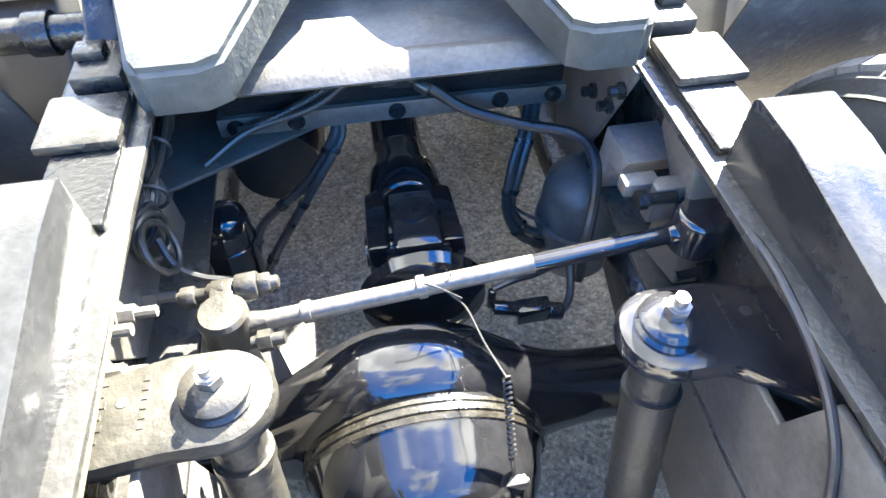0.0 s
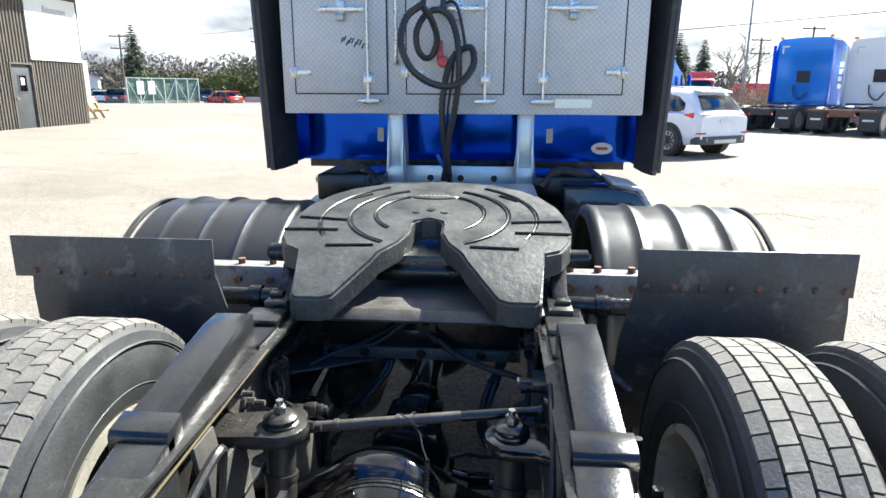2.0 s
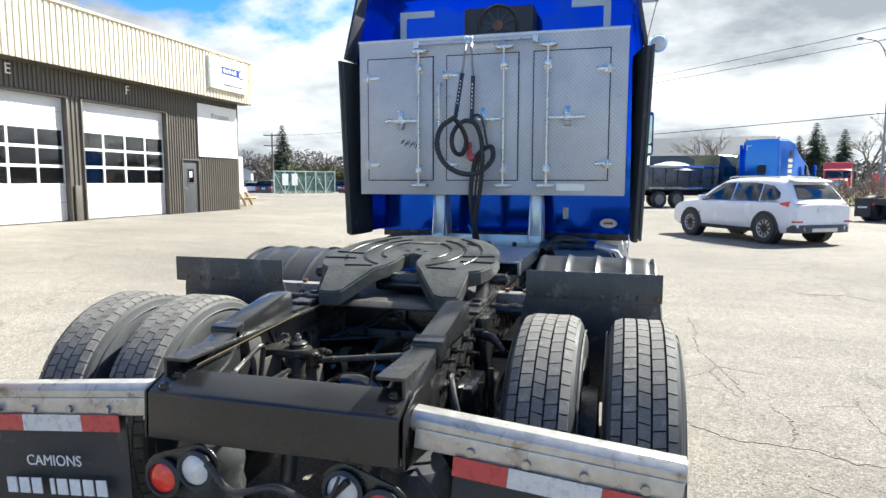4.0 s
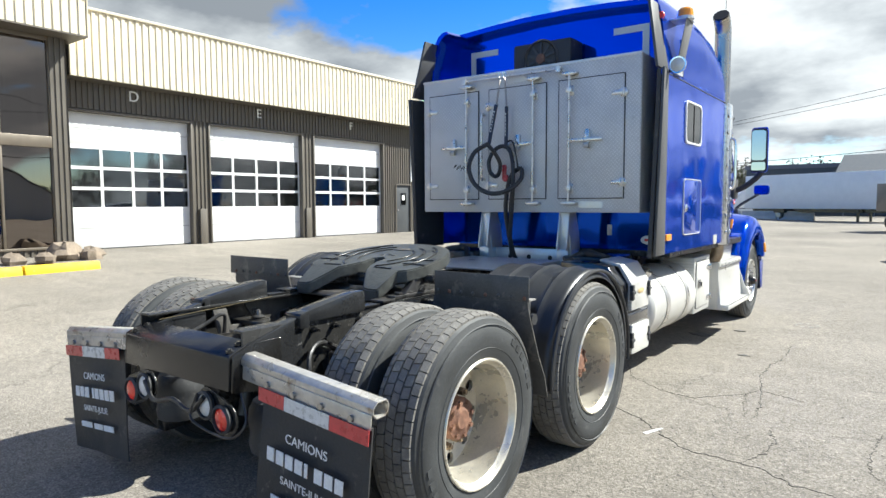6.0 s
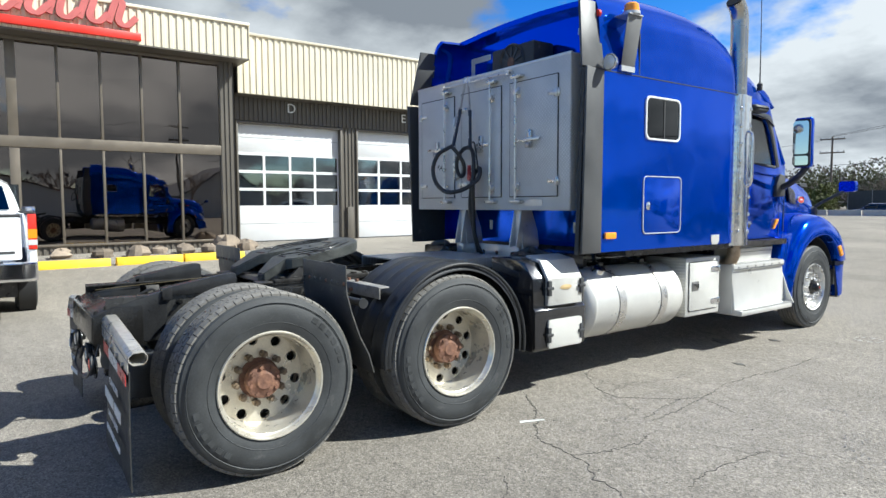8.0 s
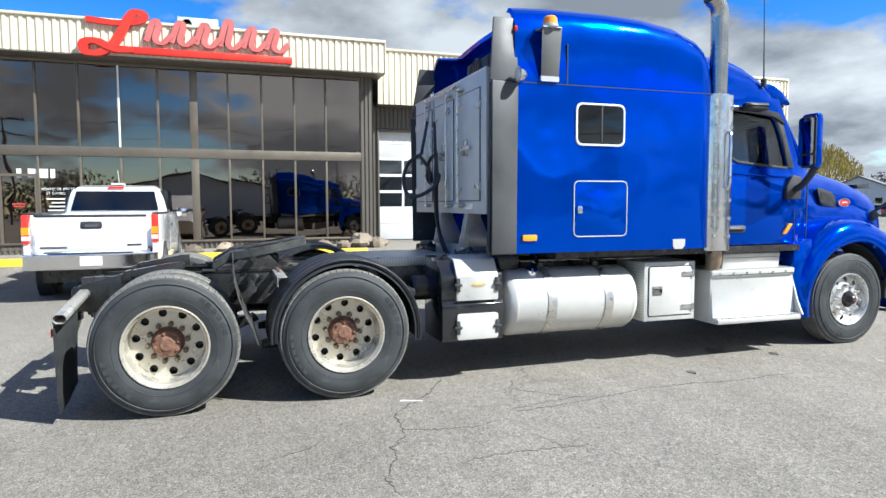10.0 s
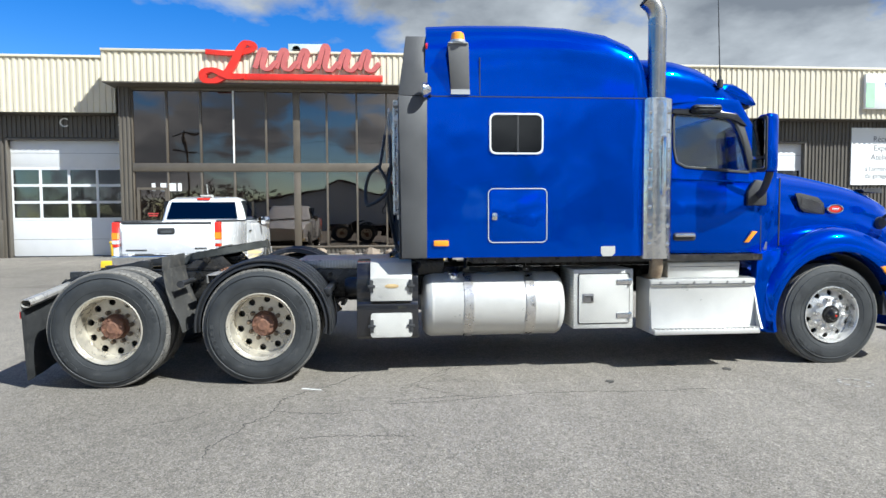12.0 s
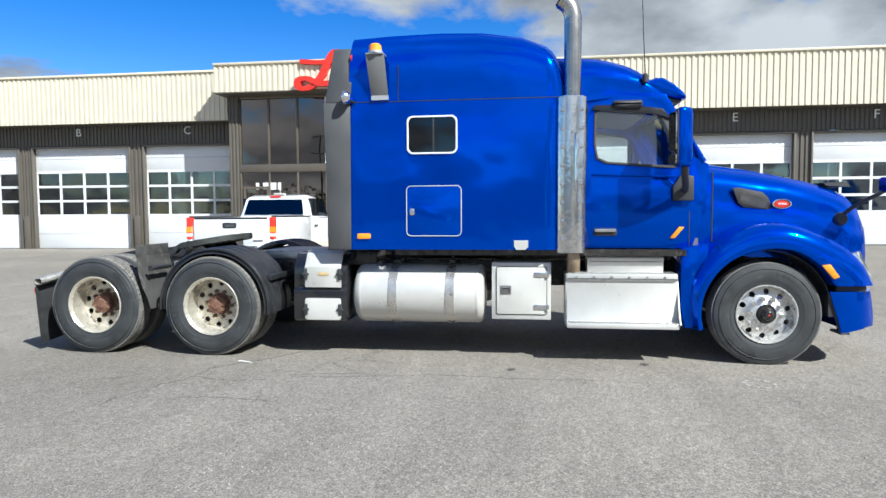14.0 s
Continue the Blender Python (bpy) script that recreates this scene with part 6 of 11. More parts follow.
part("loop_hose", M().tube(curve_through([(0.36, 0.72, 0.97), (0.356, 0.64, 0.985), (0.352, 0.58, 0.985), (0.35, 0.51, 0.97), (0.348, 0.455, 0.94), (0.346, 0.42, 0.90), (0.346, 0.395, 0.84), (0.35, 0.38, 0.7)]), 0.006, 10), HOSE, truck, "black hose along the rail")
part("small_valve", M().box(-0.32, -0.24, 0.12, 0.2, 0.80, 0.86).tube([(-0.24, 0.16, 0.83), (-0.12, 0.15, 0.84)], 0.012, 10).tube([(-0.28, 0.16, 0.86), (-0.28, 0.16, 0.9)], 0.02, 8), IRON, truck, bevel=0.006)
part("valve_lever", M().box(-0.2, -0.185, 0.2, 0.42, 0.83, 0.845), IRON, truck)
valve = part("level_valve", M().tube([(0.12, 0.885, 0.60), (0.18, 0.88, 0.585)], 0.014, 14).box(0.165, 0.225, 0.865, 0.895, 0.56, 0.60).tube([(0.222, 0.878, 0.575), (0.25, 0.876, 0.57)], 0.017, 12).tube([(0.118, 0.888, 0.60), (0.12, 0.89, 0.645)], 0.008, 8), BLACK_GLOSS, truck, "glossy black levelling valve", bevel=0.004)
part("valve_hose", M().tube(curve_through([(0.12, 0.89, 0.645), (0.16, 0.9, 0.65), (0.2, 0.92, 0.63), (0.24, 0.94, 0.62), (0.29, 0.95, 0.63)]), 0.006, 8).tube(curve_through([(0.25, 0.876, 0.57), (0.265, 0.89, 0.6), (0.268, 0.93, 0.66)]), 0.008, 8), HOSE, valve)

# -- guard plates ahead of the rear tyres, with their brackets --
for side in (1, -1):
    g = part("quarter_guard", M().box(side * 0.655, 1.28 if side > 0 else -1.325, 1.183, 1.19, 1.045, 1.18), GUARD, truck, "dusty black steel guard plate, rivets rusting", bevel=0.002)
    for k in range(8):
        part("rivet", M().lathe([(0.0, 1.174), (0.008, 1.176), (0.012, 1.183)], "y", (side * (0.68 + k * 0.082), 0, 1.065), 10), RUST if k % 3 == 1 else GUARD, g)
    line = [(1.188, 1.06), (1.19, 1.0), (1.215, 0.88), (1.26, 0.74), (1.32, 0.62), (1.355, 0.5)]
    edge_in, edge_out = (0.655, 0.64, 0.62, 0.62, 0.62, 0.62), (1.268, 1.275, 1.29, 1.3, 1.305, 1.305)
    part("rubber_guard", M().loft([[(side * a, y, z), (side * b, y, z), (side * b, y + 0.008, z), (side * a, y + 0.008, z)] for (y, z), a, b in zip(line, edge_in, edge_out)]), GUARD, truck, "dusty black curved rubber guard")
    part("fender_tube", M().tube([(side * 0.44, 1.33, 0.95), (side * 0.70, 1.33, 0.95)], 0.03, 16).tube([(side * 0.56, 1.33, 0.95), (side * 0.6, 1.33, 0.95)], 0.038, 16), BLACK, truck)
    part("fender_channel", M().prism([(1.52, 0.92), (1.52, 1.0), (1.6, 1.0), (1.6, 0.99), (1.53, 0.99), (1.53, 0.92)], "x", side * 0.45, side * 1.1), CHANNEL, truck, "grey steel fender channel with rusty bolts", bevel=0.002)
    for x in (0.50, 0.6, 0.72):
        part("bolt", M().tube([(side * x, 1.56, 1.0), (side * x, 1.56, 1.02)], 0.014, 6), RUST, truck)
        part("bolt", M().tube([(side * x, 1.52, 0.95), (side * x, 1.5, 0.95)], 0.014, 6), RUST, truck)
    part("spring_hanger", M().prism([(0.5, 0.80), (0.76, 0.80), (0.72, 0.62), (0.78, 0.42), (0.5, 0.42), (0.56, 0.62)], "x", side * 0.47, side * 0.55), BLACK_GLOSS, truck, "black cast axle seat", bevel=0.012)
    for y in (0.53, 0.73):
        part("u_bolt", M().tube(curve_through([(side * 0.46, y, 0.8), (side * 0.46, y, 0.5), (side * 0.5, y, 0.42), (side * 0.56, y, 0.42), (side * 0.58, y, 0.5), (side * 0.58, y, 0.82)], 4), 0.012, 8), IRON, truck)
    part("hanger_bracket", M().prism([(1.0, 0.97), (1.25, 0.97), (1.18, 0.7), (1.12, 0.45), (1.05, 0.45), (1.02, 0.7)], "x", side * 0.452, side * 0.50), BLACK, truck, bevel=0.01)
    part("side_stop", M().tube([(side * 0.45, 1.02, 0.9), (side * 0.53, 1.0, 0.88), (side * 0.6, 0.93, 0.84)], [0.02, 0.022, 0.012], 10), IRON, truck)
    part("service_chamber", M().lathe([(0.0, 0.28), (0.07, 0.28), (0.085, 0.31), (0.085, 0.35), (0.075, 0.38), (0.075, 0.44), (0.0, 0.45)], "y", (side * 0.56, 0.0, 0.63), 20), BLACK_GLOSS, truck, "glossy black brake chamber")
    part("slack_arm", M().prism([(0.45, 0.66), (0.52, 0.66), (0.54, 0.5), (0.5, 0.48)], "x", side * 0.55, side * 0.575), IRON, truck, bevel=0.006)
    part("chamber_hose", M().tube(curve_through([(side * 0.56, 0.3, 0.71), (side * 0.52, 0.34, 0.82), (side * 0.48, 0.45, 0.86), (side * 0.46, 0.6, 0.8)], 6), 0.012, 8), HOSE, truck)
    part("guard_arm", M().tube([(side * 0.85, 1.325, 0.93), (side * 1.235, 1.325, 0.93)], 0.024, 14).tube([(side * 1.22, 1.325, 0.93), (side * 1.24, 1.325, 0.93)], 0.032, 16), FENDER, truck)
    # full round fender over the front drive tyres: a ribbed skin with a rolled outer lip
    xs = []
    for i in range(0, 45):
        u = i / 44
        x = 0.61 + 0.665 * u
        bump_ = 0.012 * max(0.0, math.cos((u * 4.0 - 0.1) * 2 * math.pi)) ** 6
        roll = -0.05 * max(0.0, (u - 0.93) / 0.07) ** 2 - 0.04 * max(0.0, (0.05 - u) / 0.05) ** 2
        xs.append((x, bump_ + roll))
    prof = [(0.612 + d, side * x) for x, d in xs] + [(0.604 + d, side * x) for x, d in reversed(xs)]
    part("round_fender", M().lathe(prof, "x", (0, 2.06, 0.535), 48, start=-8, end=184, close=True), FENDER, truck, "black ribbed plastic fender over the drive tyres", smooth=50)
    part("fender_lip", M().tube([(side * 1.277, 2.06 + 0.603 * math.cos(radians(a)), 0.535 + 0.603 * math.sin(radians(a))) for a in range(-8, 186, 4)], 0.012, 8), FENDER, truck)
    part("fender_stay", M().box(side * 0.44, side * 1.15, 2.6, 2.66, 0.8, 0.86), FENDER, truck, bevel=0.008)

# -- deck and cabinet behind the sleeper --
part("deck_plate", M().box(-0.46, 0.46, 2.25, 3.22, 1.066, 1.078).box(0.445, 0.46, 2.25, 3.22, 0.99, 1.066).box(-0.46, -0.445, 2.25, 3.22, 0.99, 1.066), PLATE_XY, truck, "bright tread plate deck", bevel=0.002)
part("gearbox", M().box(-0.22, 0.22, 4.0, 5.0, 0.6, 0.95), IRON, truck, bevel=0.03)
part("frame_crossplate", M().box(-0.43, 0.43, 3.5, 3.52, 0.98, 1.15), ALU, truck, bevel=0.003)
for x in (-0.2, 0.0, 0.22):
    part("plate_hole", M().tube([(x, 3.498, 1.07), (x, 3.505, 1.07)], 0.022, 14), WIRE_AND_SHADE, truck)
both("frame_box", M().box(0.46, 0.9, 3.25, 3.75, 0.95, 1.12), BLACK, bevel=0.02)
both("thick_cable", M().tube(curve_through([(0.5, 3.2, 1.05), (0.62, 3.35, 1.14), (0.8, 3.3, 1.12), (0.95, 3.5, 1.05)]), 0.03, 8), HOSE)
for side in (1, -1):
    leg = part("cabinet_leg", M().prism([(3.33, 1.15), (3.62, 1.15), (3.6, 1.3), (3.52, 1.5), (3.4, 1.5)], "x", side * 0.36, side * 0.372).prism([(3.33, 1.15), (3.62, 1.15), (3.6, 1.3), (3.52, 1.5), (3.4, 1.5)], "x", side * 0.45, side * 0.462).prism([(side * 0.34, 1.12), (side * 0.48, 1.12), (side * 0.462, 1.3), (side * 0.455, 1.5), (side * 0.365, 1.5), (side * 0.36, 1.3)], "y", 3.40, 3.415).box(side * 0.36, side * 0.462, 3.36, 3.6, 1.04, 1.16), ALU, truck, "grey aluminium cabinet leg", bevel=0.002)
    part("foot", M().box(side * 0.34, side * 0.48, 3.3, 3.64, 0.99, 1.04), ALU, leg, bevel=0.006)
    for dy in (0.05, 0.3):
        part("bolt", M().tube([(side * 0.46, 3.33 + dy, 1.1), (side * 0.475, 3.33 + dy, 1.1)], 0.014, 6), STEEL, leg)

CY = 3.325
cab = part("cabinet", M().box(-1.105, 1.105, CY, 3.74, 1.49, 2.775), PLATE_XZ, truck, "wide aluminium tread plate cabinet with three doors", bevel=0.006)
part("cabinet_side", M().box(1.105, 1.108, CY + 0.01, 3.73, 1.5, 2.765), PLATE_YZ, cab)
part("edge_trim", M().box(-1.112, 1.112, CY - 0.004, CY + 0.02, 2.76, 2.78), ALU, cab, bevel=0.002)
Z0, Z1 = 1.615, 2.62
for x0, x1, hinge in ((-1.02, -0.45, -1), (-0.325, 0.262, -1), (0.39, 0.97, 1)):
    d = part("cabinet_door", M().box(x0, x1, CY - 0.012, CY - 0.001, Z0, Z1), PLATE_XZ, cab, "tread plate cabinet door", bevel=0.003)
    part("door_seal", M().ring([(x0 - 0.008, Z0 - 0.008), (x1 + 0.008, Z0 - 0.008), (x1 + 0.008, Z1 + 0.008), (x0 - 0.008, Z1 + 0.008)], [(x0, Z0), (x1, Z0), (x1, Z1), (x0, Z1)], "y", CY - 0.008, CY - 0.0005), RUBBER, d)
    hx = x0 if hinge < 0 else x1
    for z in (1.74, 2.47):
        a, b = (hx - 0.035, hx + 0.1) if hinge < 0 else (hx - 0.1, hx + 0.035)
        part("strap_hinge", M().box(a, b, CY - 0.022, CY - 0.012, z - 0.016, z + 0.016).tube([(hx, CY - 0.022, z - 0.032), (hx, CY - 0.022, z + 0.032)], 0.012, 10).box(hx - 0.035, hx + 0.02, CY - 0.018, CY - 0.003, z - 0.035, z + 0.035), HARDWARE, d, bevel=0.002)
    bx = x1 - 0.11 if hinge < 0 else x0 + 0.11
    part("lock_rod", M().tube([(bx, CY - 0.05, Z0 - 0.04), (bx, CY - 0.05, Z1 + 0.06)], 0.0105, 12), HARDWARE, d)
    for z in (Z0 + 0.08, Z1 - 0.09):
        part("rod_guide", M().box(bx - 0.026, bx + 0.026, CY - 0.06, CY - 0.012, z - 0.022, z + 0.022).box(bx - 0.03, bx + 0.03, CY - 0.018, CY - 0.012, z - 0.045, z + 0.045), HARDWARE, d, bevel=0.006)
    for z in (Z0 - 0.045, Z1 + 0.05):
        part("cam_keeper", M().prism([(bx - 0.07, z - 0.01), (bx - 0.03, z - 0.02), (bx + 0.03, z - 0.02), (bx + 0.07, z - 0.01), (bx + 0.07, z + 0.01), (bx, z + 0.016), (bx - 0.07, z + 0.01)], "y", CY - 0.06, CY - 0.002), HARDWARE, d, bevel=0.005)
    s = -1 if hinge < 0 else 1
    zc = 2.105
    part("latch_handle", M().prism([(bx, zc - 0.012), (bx + s * 0.1, zc - 0.016), (bx + s * 0.3, zc - 0.012), (bx + s * 0.3, zc + 0.014), (bx, zc + 0.014)], "y", CY - 0.05, CY - 0.038), HARDWARE, d, bevel=0.003)
    part("hasp", M().prism(round_rect(bx + s * 0.16 - 0.022, bx + s * 0.16 + 0.022, zc - 0.07, zc + 0.09, 0.02), "y", CY - 0.036, CY - 0.012), HARDWARE, d, bevel=0.003)
    part("padlock", M().box(bx + s * 0.16 - 0.025, bx + s * 0.16 + 0.025, CY - 0.066, CY - 0.04, zc - 0.07, zc - 0.025), STEEL, d, bevel=0.006)
part("grab_bar", M().tube(curve_through([(-0.385, CY, 2.4), (-0.385, CY - 0.05, 2.38), (-0.385, CY - 0.05, 2.1), (-0.385, CY - 0.05, 1.82), (-0.385, CY, 1.8)], 5), 0.012, 10), HARDWARE, cab)
part("hook_bar", M().tube([(-0.6, CY - 0.05, 2.715), (0.42, CY - 0.05, 2.715)], 0.01, 10).box(-0.6, -0.56, CY - 0.06, CY, 2.69, 2.74).box(0.38, 0.42, CY - 0.06, CY, 2.69, 2.74), HARDWARE, cab)
part("label_plate", M().box(-0.13, 0.06, CY - 0.006, CY, 2.66, 2.73), ALU_PALE, cab)
part("patch_plate", M().box(0.58, 0.8, CY - 0.005, CY, 1.53, 1.585), ALU, cab)
for k in range(9):
    part("scuff", M().box(-0.005, 0.005, CY - 0.0132, CY - 0.0125, -0.016, 0.016).map(lambda x, y, z: (-0.72 + k * 0.016 + x + 0.5 * z, y, 1.93 + 0.012 * math.sin(k * 2.2) - 0.003 * k + z)), IRON, cab)

# suzi lines hung from the bar, with their spiral wrap
LY = CY - 0.08
def spiral_hose(points, r, name="air_line"):
    line = curve_through(points, 10)
    h = part(name, M().tube(line, r, 10), HOSE, truck, "black spiral-wrapped air line hung in loops")
    m = M()
    for i in range(0, len(line) - 1):
        if i % 2:
            p, q = line[i], line[i + 1]
            m.tube([p, p + (q - p) * 0.55], r * 1.12, 10)
    tagged(part("wrap", m, RUBBER, h), kind="stuff")


spiral_hose([(-0.202, 3.119, 2.107), (-0.228, 3.08, 2.085), (-0.285, 3.0, 2.02), (-0.309, 2.956, 1.89), (-0.26, 2.95, 1.76), (-0.16, 2.96, 1.68), (-0.046, 2.977, 1.656), (0.03, 3.08, 1.69), (0.085, 3.19, 1.78), (0.07, 3.225, 1.875), (0.0, 3.24, 1.86), (-0.055, 3.24, 1.79), (-0.09, 3.245, 1.66), (-0.105, 3.25, 1.5), (-0.09, 3.28, 1.3), (-0.08, 3.305, 1.188), (-0.1, 3.35, 1.08)], 0.019)
spiral_hose([(-0.21, 3.1, 2.1), (-0.16, 3.14, 2.03), (-0.13, 3.19, 1.93), (-0.155, 3.21, 1.84), (-0.2, 3.208, 1.818), (-0.245, 3.2, 1.87), (-0.25, 3.2, 1.97), (-0.2, 3.22, 2.06), (-0.13, 3.24, 2.09), (-0.06, 3.24, 2.05), (-0.015, 3.22, 1.93), (0.0, 3.2, 1.75), (-0.02, 3.22, 1.55), (-0.06, 3.26, 1.35), (-0.08, 3.3, 1.19), (-0.06, 3.36, 1.06)], 0.018)
part("air_line", M().tube(curve_through([(-0.1, 3.25, 2.12), (-0.05, 3.24, 2.135), (-0.015, 3.235, 2.1), (0.015, 3.23, 1.99), (0.034, 3.231, 1.885)]), 0.009, 8), HOSE, truck)
part("air_line", M().tube(curve_through([(-0.03, 3.25, 1.86), (-0.045, 3.25, 1.7), (-0.07, 3.26, 1.5), (-0.07, 3.28, 1.3), (-0.05, 3.33, 1.1)]), 0.008, 8), HOSE, truck)
NAVY_SLEEVE = mat("navy_sleeve", (0.012, 0.022, 0.05), 0.5, 0.0, 0.15, 20.0)
for top, mid, low in (((-0.142, 3.216, 2.7), (-0.163, 3.177, 2.453), (-0.202, 3.119, 2.107)), ((-0.105, 3.225, 2.7), (-0.087, 3.231, 2.44), (-0.1, 3.243, 2.08))):
    sleeve = part("line_sleeve", M().tube([mid, low], 0.017, 14), NAVY_SLEEVE, truck, "navy sleeve with pale print round an air line")
    turns = 34
    coil_ = []
    for i in range(turns * 6):
        u = i / (turns * 6 - 1)
        c = [top[k] + (mid[k] - top[k]) * u for k in range(3)]
        coil_.append((c[0] + 0.009 * math.cos(i * 1.047), c[1] + 0.009 * math.sin(i * 1.047), c[2]))
    part("hanger_spring", M().tube(coil_, 0.0022, 5), STEEL, sleeve, "bright hanger spring")
    part("spring_hook", M().tube([(top[0] + 0.016 * math.sin(a), top[1], top[2] + 0.022 - 0.028 * math.cos(a)) for a in [i * 0.5 for i in range(13)]], 0.004, 6), CHROME, sleeve)
    for k in range(7):
        u0, u1 = 0.16 + k * 0.085, 0.16 + k * 0.085 + 0.055
        a, b = ([mid[n] + (low[n] - mid[n]) * u for n in range(3)] for u in (u0, u1))
        part("print_bar", M().box(-0.005, 0.005, -0.0185, -0.0165, b[2], a[2]).map(lambda x, y, z: (x + a[0], y + a[1], z)), PRINT, sleeve)
part("glad_hand", M().lathe([(0.0, 0.0), (0.03, 0.0), (0.035, 0.02), (0.026, 0.045), (0.0, 0.05)], "y", (-0.1, 3.225, 1.8), 16).box(-0.135, -0.1, 3.235, 3.26, 1.8, 1.92), RED_DULL, truck, "red air line coupling", bevel=0.004)
part("blue_line", M().tube(curve_through([(-0.14, LY + 0.08, 1.24), (-0.09, LY + 0.1, 1.14), (-0.06, LY + 0.14, 1.05)]), 0.012, 8), mat("blue_rubber", (0.03, 0.14, 0.45), 0.5), truck)


# -- sleeper --
SW = 1.215


def roof_edge(y):
    """Height of the sleeper's roof along the truck."""
    pts = [(3.5, 3.32), (4.0, 3.345), (4.5, 3.35), (4.9, 3.335), (5.3, 3.275), (5.53, 3.18), (5.64, 3.09), (5.71, 2.96)]
    for (a, za), (b, zb) in zip(pts, pts[1:]):
        if y <= b:
            return za + (zb - za) * (y - a) / (b - a)
    return pts[-1][1]


def sleeper_ring(y, inset=0.0):
    top = roof_edge(y) - inset * 0.3
    w = SW - inset
    pts = [(w, 1.14), (w, 1.7), (w, 2.2), (w, 2.64)]
    h = top - 2.64
    for k in range(1, 9):
        a = k / 8 * math.pi / 2
        pts.append((w - 0.045 * k / 8 - 0.16 * (1 - math.cos(a)) ** 1.5, 2.64 + h * math.sin(a) ** 0.8))
    pts += [(0.6, top + 0.03), (0.25, top + 0.045)]
    ring = pts + [(-x, z) for x, z in reversed(pts)]
    return [(x, y, z) for x, z in ring]


stations = [3.95, 4.2, 4.5, 4.9, 5.15, 5.3, 5.43, 5.53, 5.6, 5.65, 5.69, 5.71]
sleeper = part("sleeper_body", M().loft([sleeper_ring(y, max(0, y - 5.6) * 0.6) for y in stations]), BLUE, truck, "metallic blue sleeper with riveted seams", smooth=40)
# side skins that run on behind the rear wall
for side in (1, -1):
    sk = []
    for y in (3.54, 3.75, 3.95):
        r = [(x, z) for x, _, z in sleeper_ring(y)][:12]
        inner = [(x - 0.035, z - (0.03 if z > 3.0 else 0)) for x, z in r]
        sk.append([(side * x, y + (0.05 * max(0, z - 2.64) if y < 3.6 else 0), z) for x, z in r + list(reversed(inner))])
    part("side_fairing", M().loft(sk), BLUE, sleeper, smooth=40)
part("roof_lip", M().loft([[(x, y, z) for x, _, z in sleeper_ring(y)[11:17]] + [(x, y, z - 0.05) for x, _, z in reversed(sleeper_ring(y)[11:17])] for y in (3.82, 3.95)]), BLUE, sleeper)
for z in (2.64,):
    for s in (1, -1):
        part("roof_seam", M().box(s * SW, s * (SW + 0.003), 3.56, 5.66, z - 0.004, z + 0.004), WIRE_AND_SHADE, sleeper)
part("roof_seam", M().box(SW - 0.012, SW + 0.001, 4.06, 4.068, 2.65, 3.0), WIRE_AND_SHADE, sleeper)
rv = M()
for k in range(34):
    y = 3.62 + k * 0.06
    for z in (2.665, 1.17):
        rv.lathe([(0.0, 0.003), (0.005, 0.002), (0.007, 0.0)], "x", (SW, y, z), 8)
for k in range(24):
    rv.lathe([(0.0, 0.003), (0.005, 0.002), (0.007, 0.0)], "x", (SW, 4.09, 1.2 + k * 0.06), 8)
    rv.lathe([(0.0, 0.003), (0.005, 0.002), (0.007, 0.0)], "x", (SW, 5.62, 1.2 + k * 0.06), 8)
for k in range(18):
    rv.lathe([(0.0, 0.003), (0.005, 0.002), (0.007, 0.0)], "x", (SW, 4.2 + k * 0.08, 1.62), 8)
    rv.lathe([(0.0, 0.003), (0.005, 0.002), (0.007, 0.0)], "x", (SW, 4.2 + k * 0.08, 1.98), 8)
tagged(part("rivet_rows", rv, BLUE, sleeper), kind="stuff")

out, inn = round_rect(4.15, 4.665, 2.105, 2.49, 0.06), round_rect(4.168, 4.647, 2.123, 2.472, 0.05)
for side in (1, -1):
    win = part("sleeper_window", M().ring(out, inn, "x", side * (SW - 0.01), side * (SW + 0.014)), WHITE, sleeper, "white-framed sleeper window", bevel=0.003)
    part("pane", M().prism(inn, "x", side * (SW + 0.002), side * (SW + 0.005)), glass("smoked_glass", (0.05, 0.055, 0.055), 0.8, 1.75) if side > 0 else bpy.data.materials["smoked_glass"], win)
    part("window_bar", M().box(side * (SW + 0.004), side * (SW + 0.01), 4.415, 4.43, 2.13, 2.465), RUBBER, win)
o2, i2 = round_rect(4.137, 4.705, 1.275, 1.79, 0.05), round_rect(4.146, 4.696, 1.284, 1.781, 0.042)
hatch = part("luggage_hatch", M().prism(i2, "x", SW - 0.01, SW + 0.006), BLUE, sleeper, "blue luggage door in a bright trim", bevel=0.002)
part("hatch_trim", M().ring(o2, i2, "x", SW - 0.005, SW + 0.01), ALU_PALE, hatch, "pale trim", bevel=0.002)
part("hatch_latch", M().prism(round_rect(4.175, 4.225, 1.49, 1.56, 0.015), "x", SW + 0.006, SW + 0.018).tube([(SW + 0.016, 4.2, 1.525), (SW + 0.026, 4.2, 1.525)], 0.014, 12), CHROME, hatch, bevel=0.003)
part("side_marker", M().prism(round_rect(3.625, 3.765, 1.25, 1.305, 0.012), "x", SW, SW + 0.022), AMBER, truck, "amber side marker lamp", bevel=0.004)
part("grey_plate", M().prism([(5.23, 1.235), (5.37, 1.235), (5.37, 1.17), (5.34, 1.14), (5.25, 1.14), (5.23, 1.17)], "x", SW, SW + 0.006), ALU_PALE, sleeper)
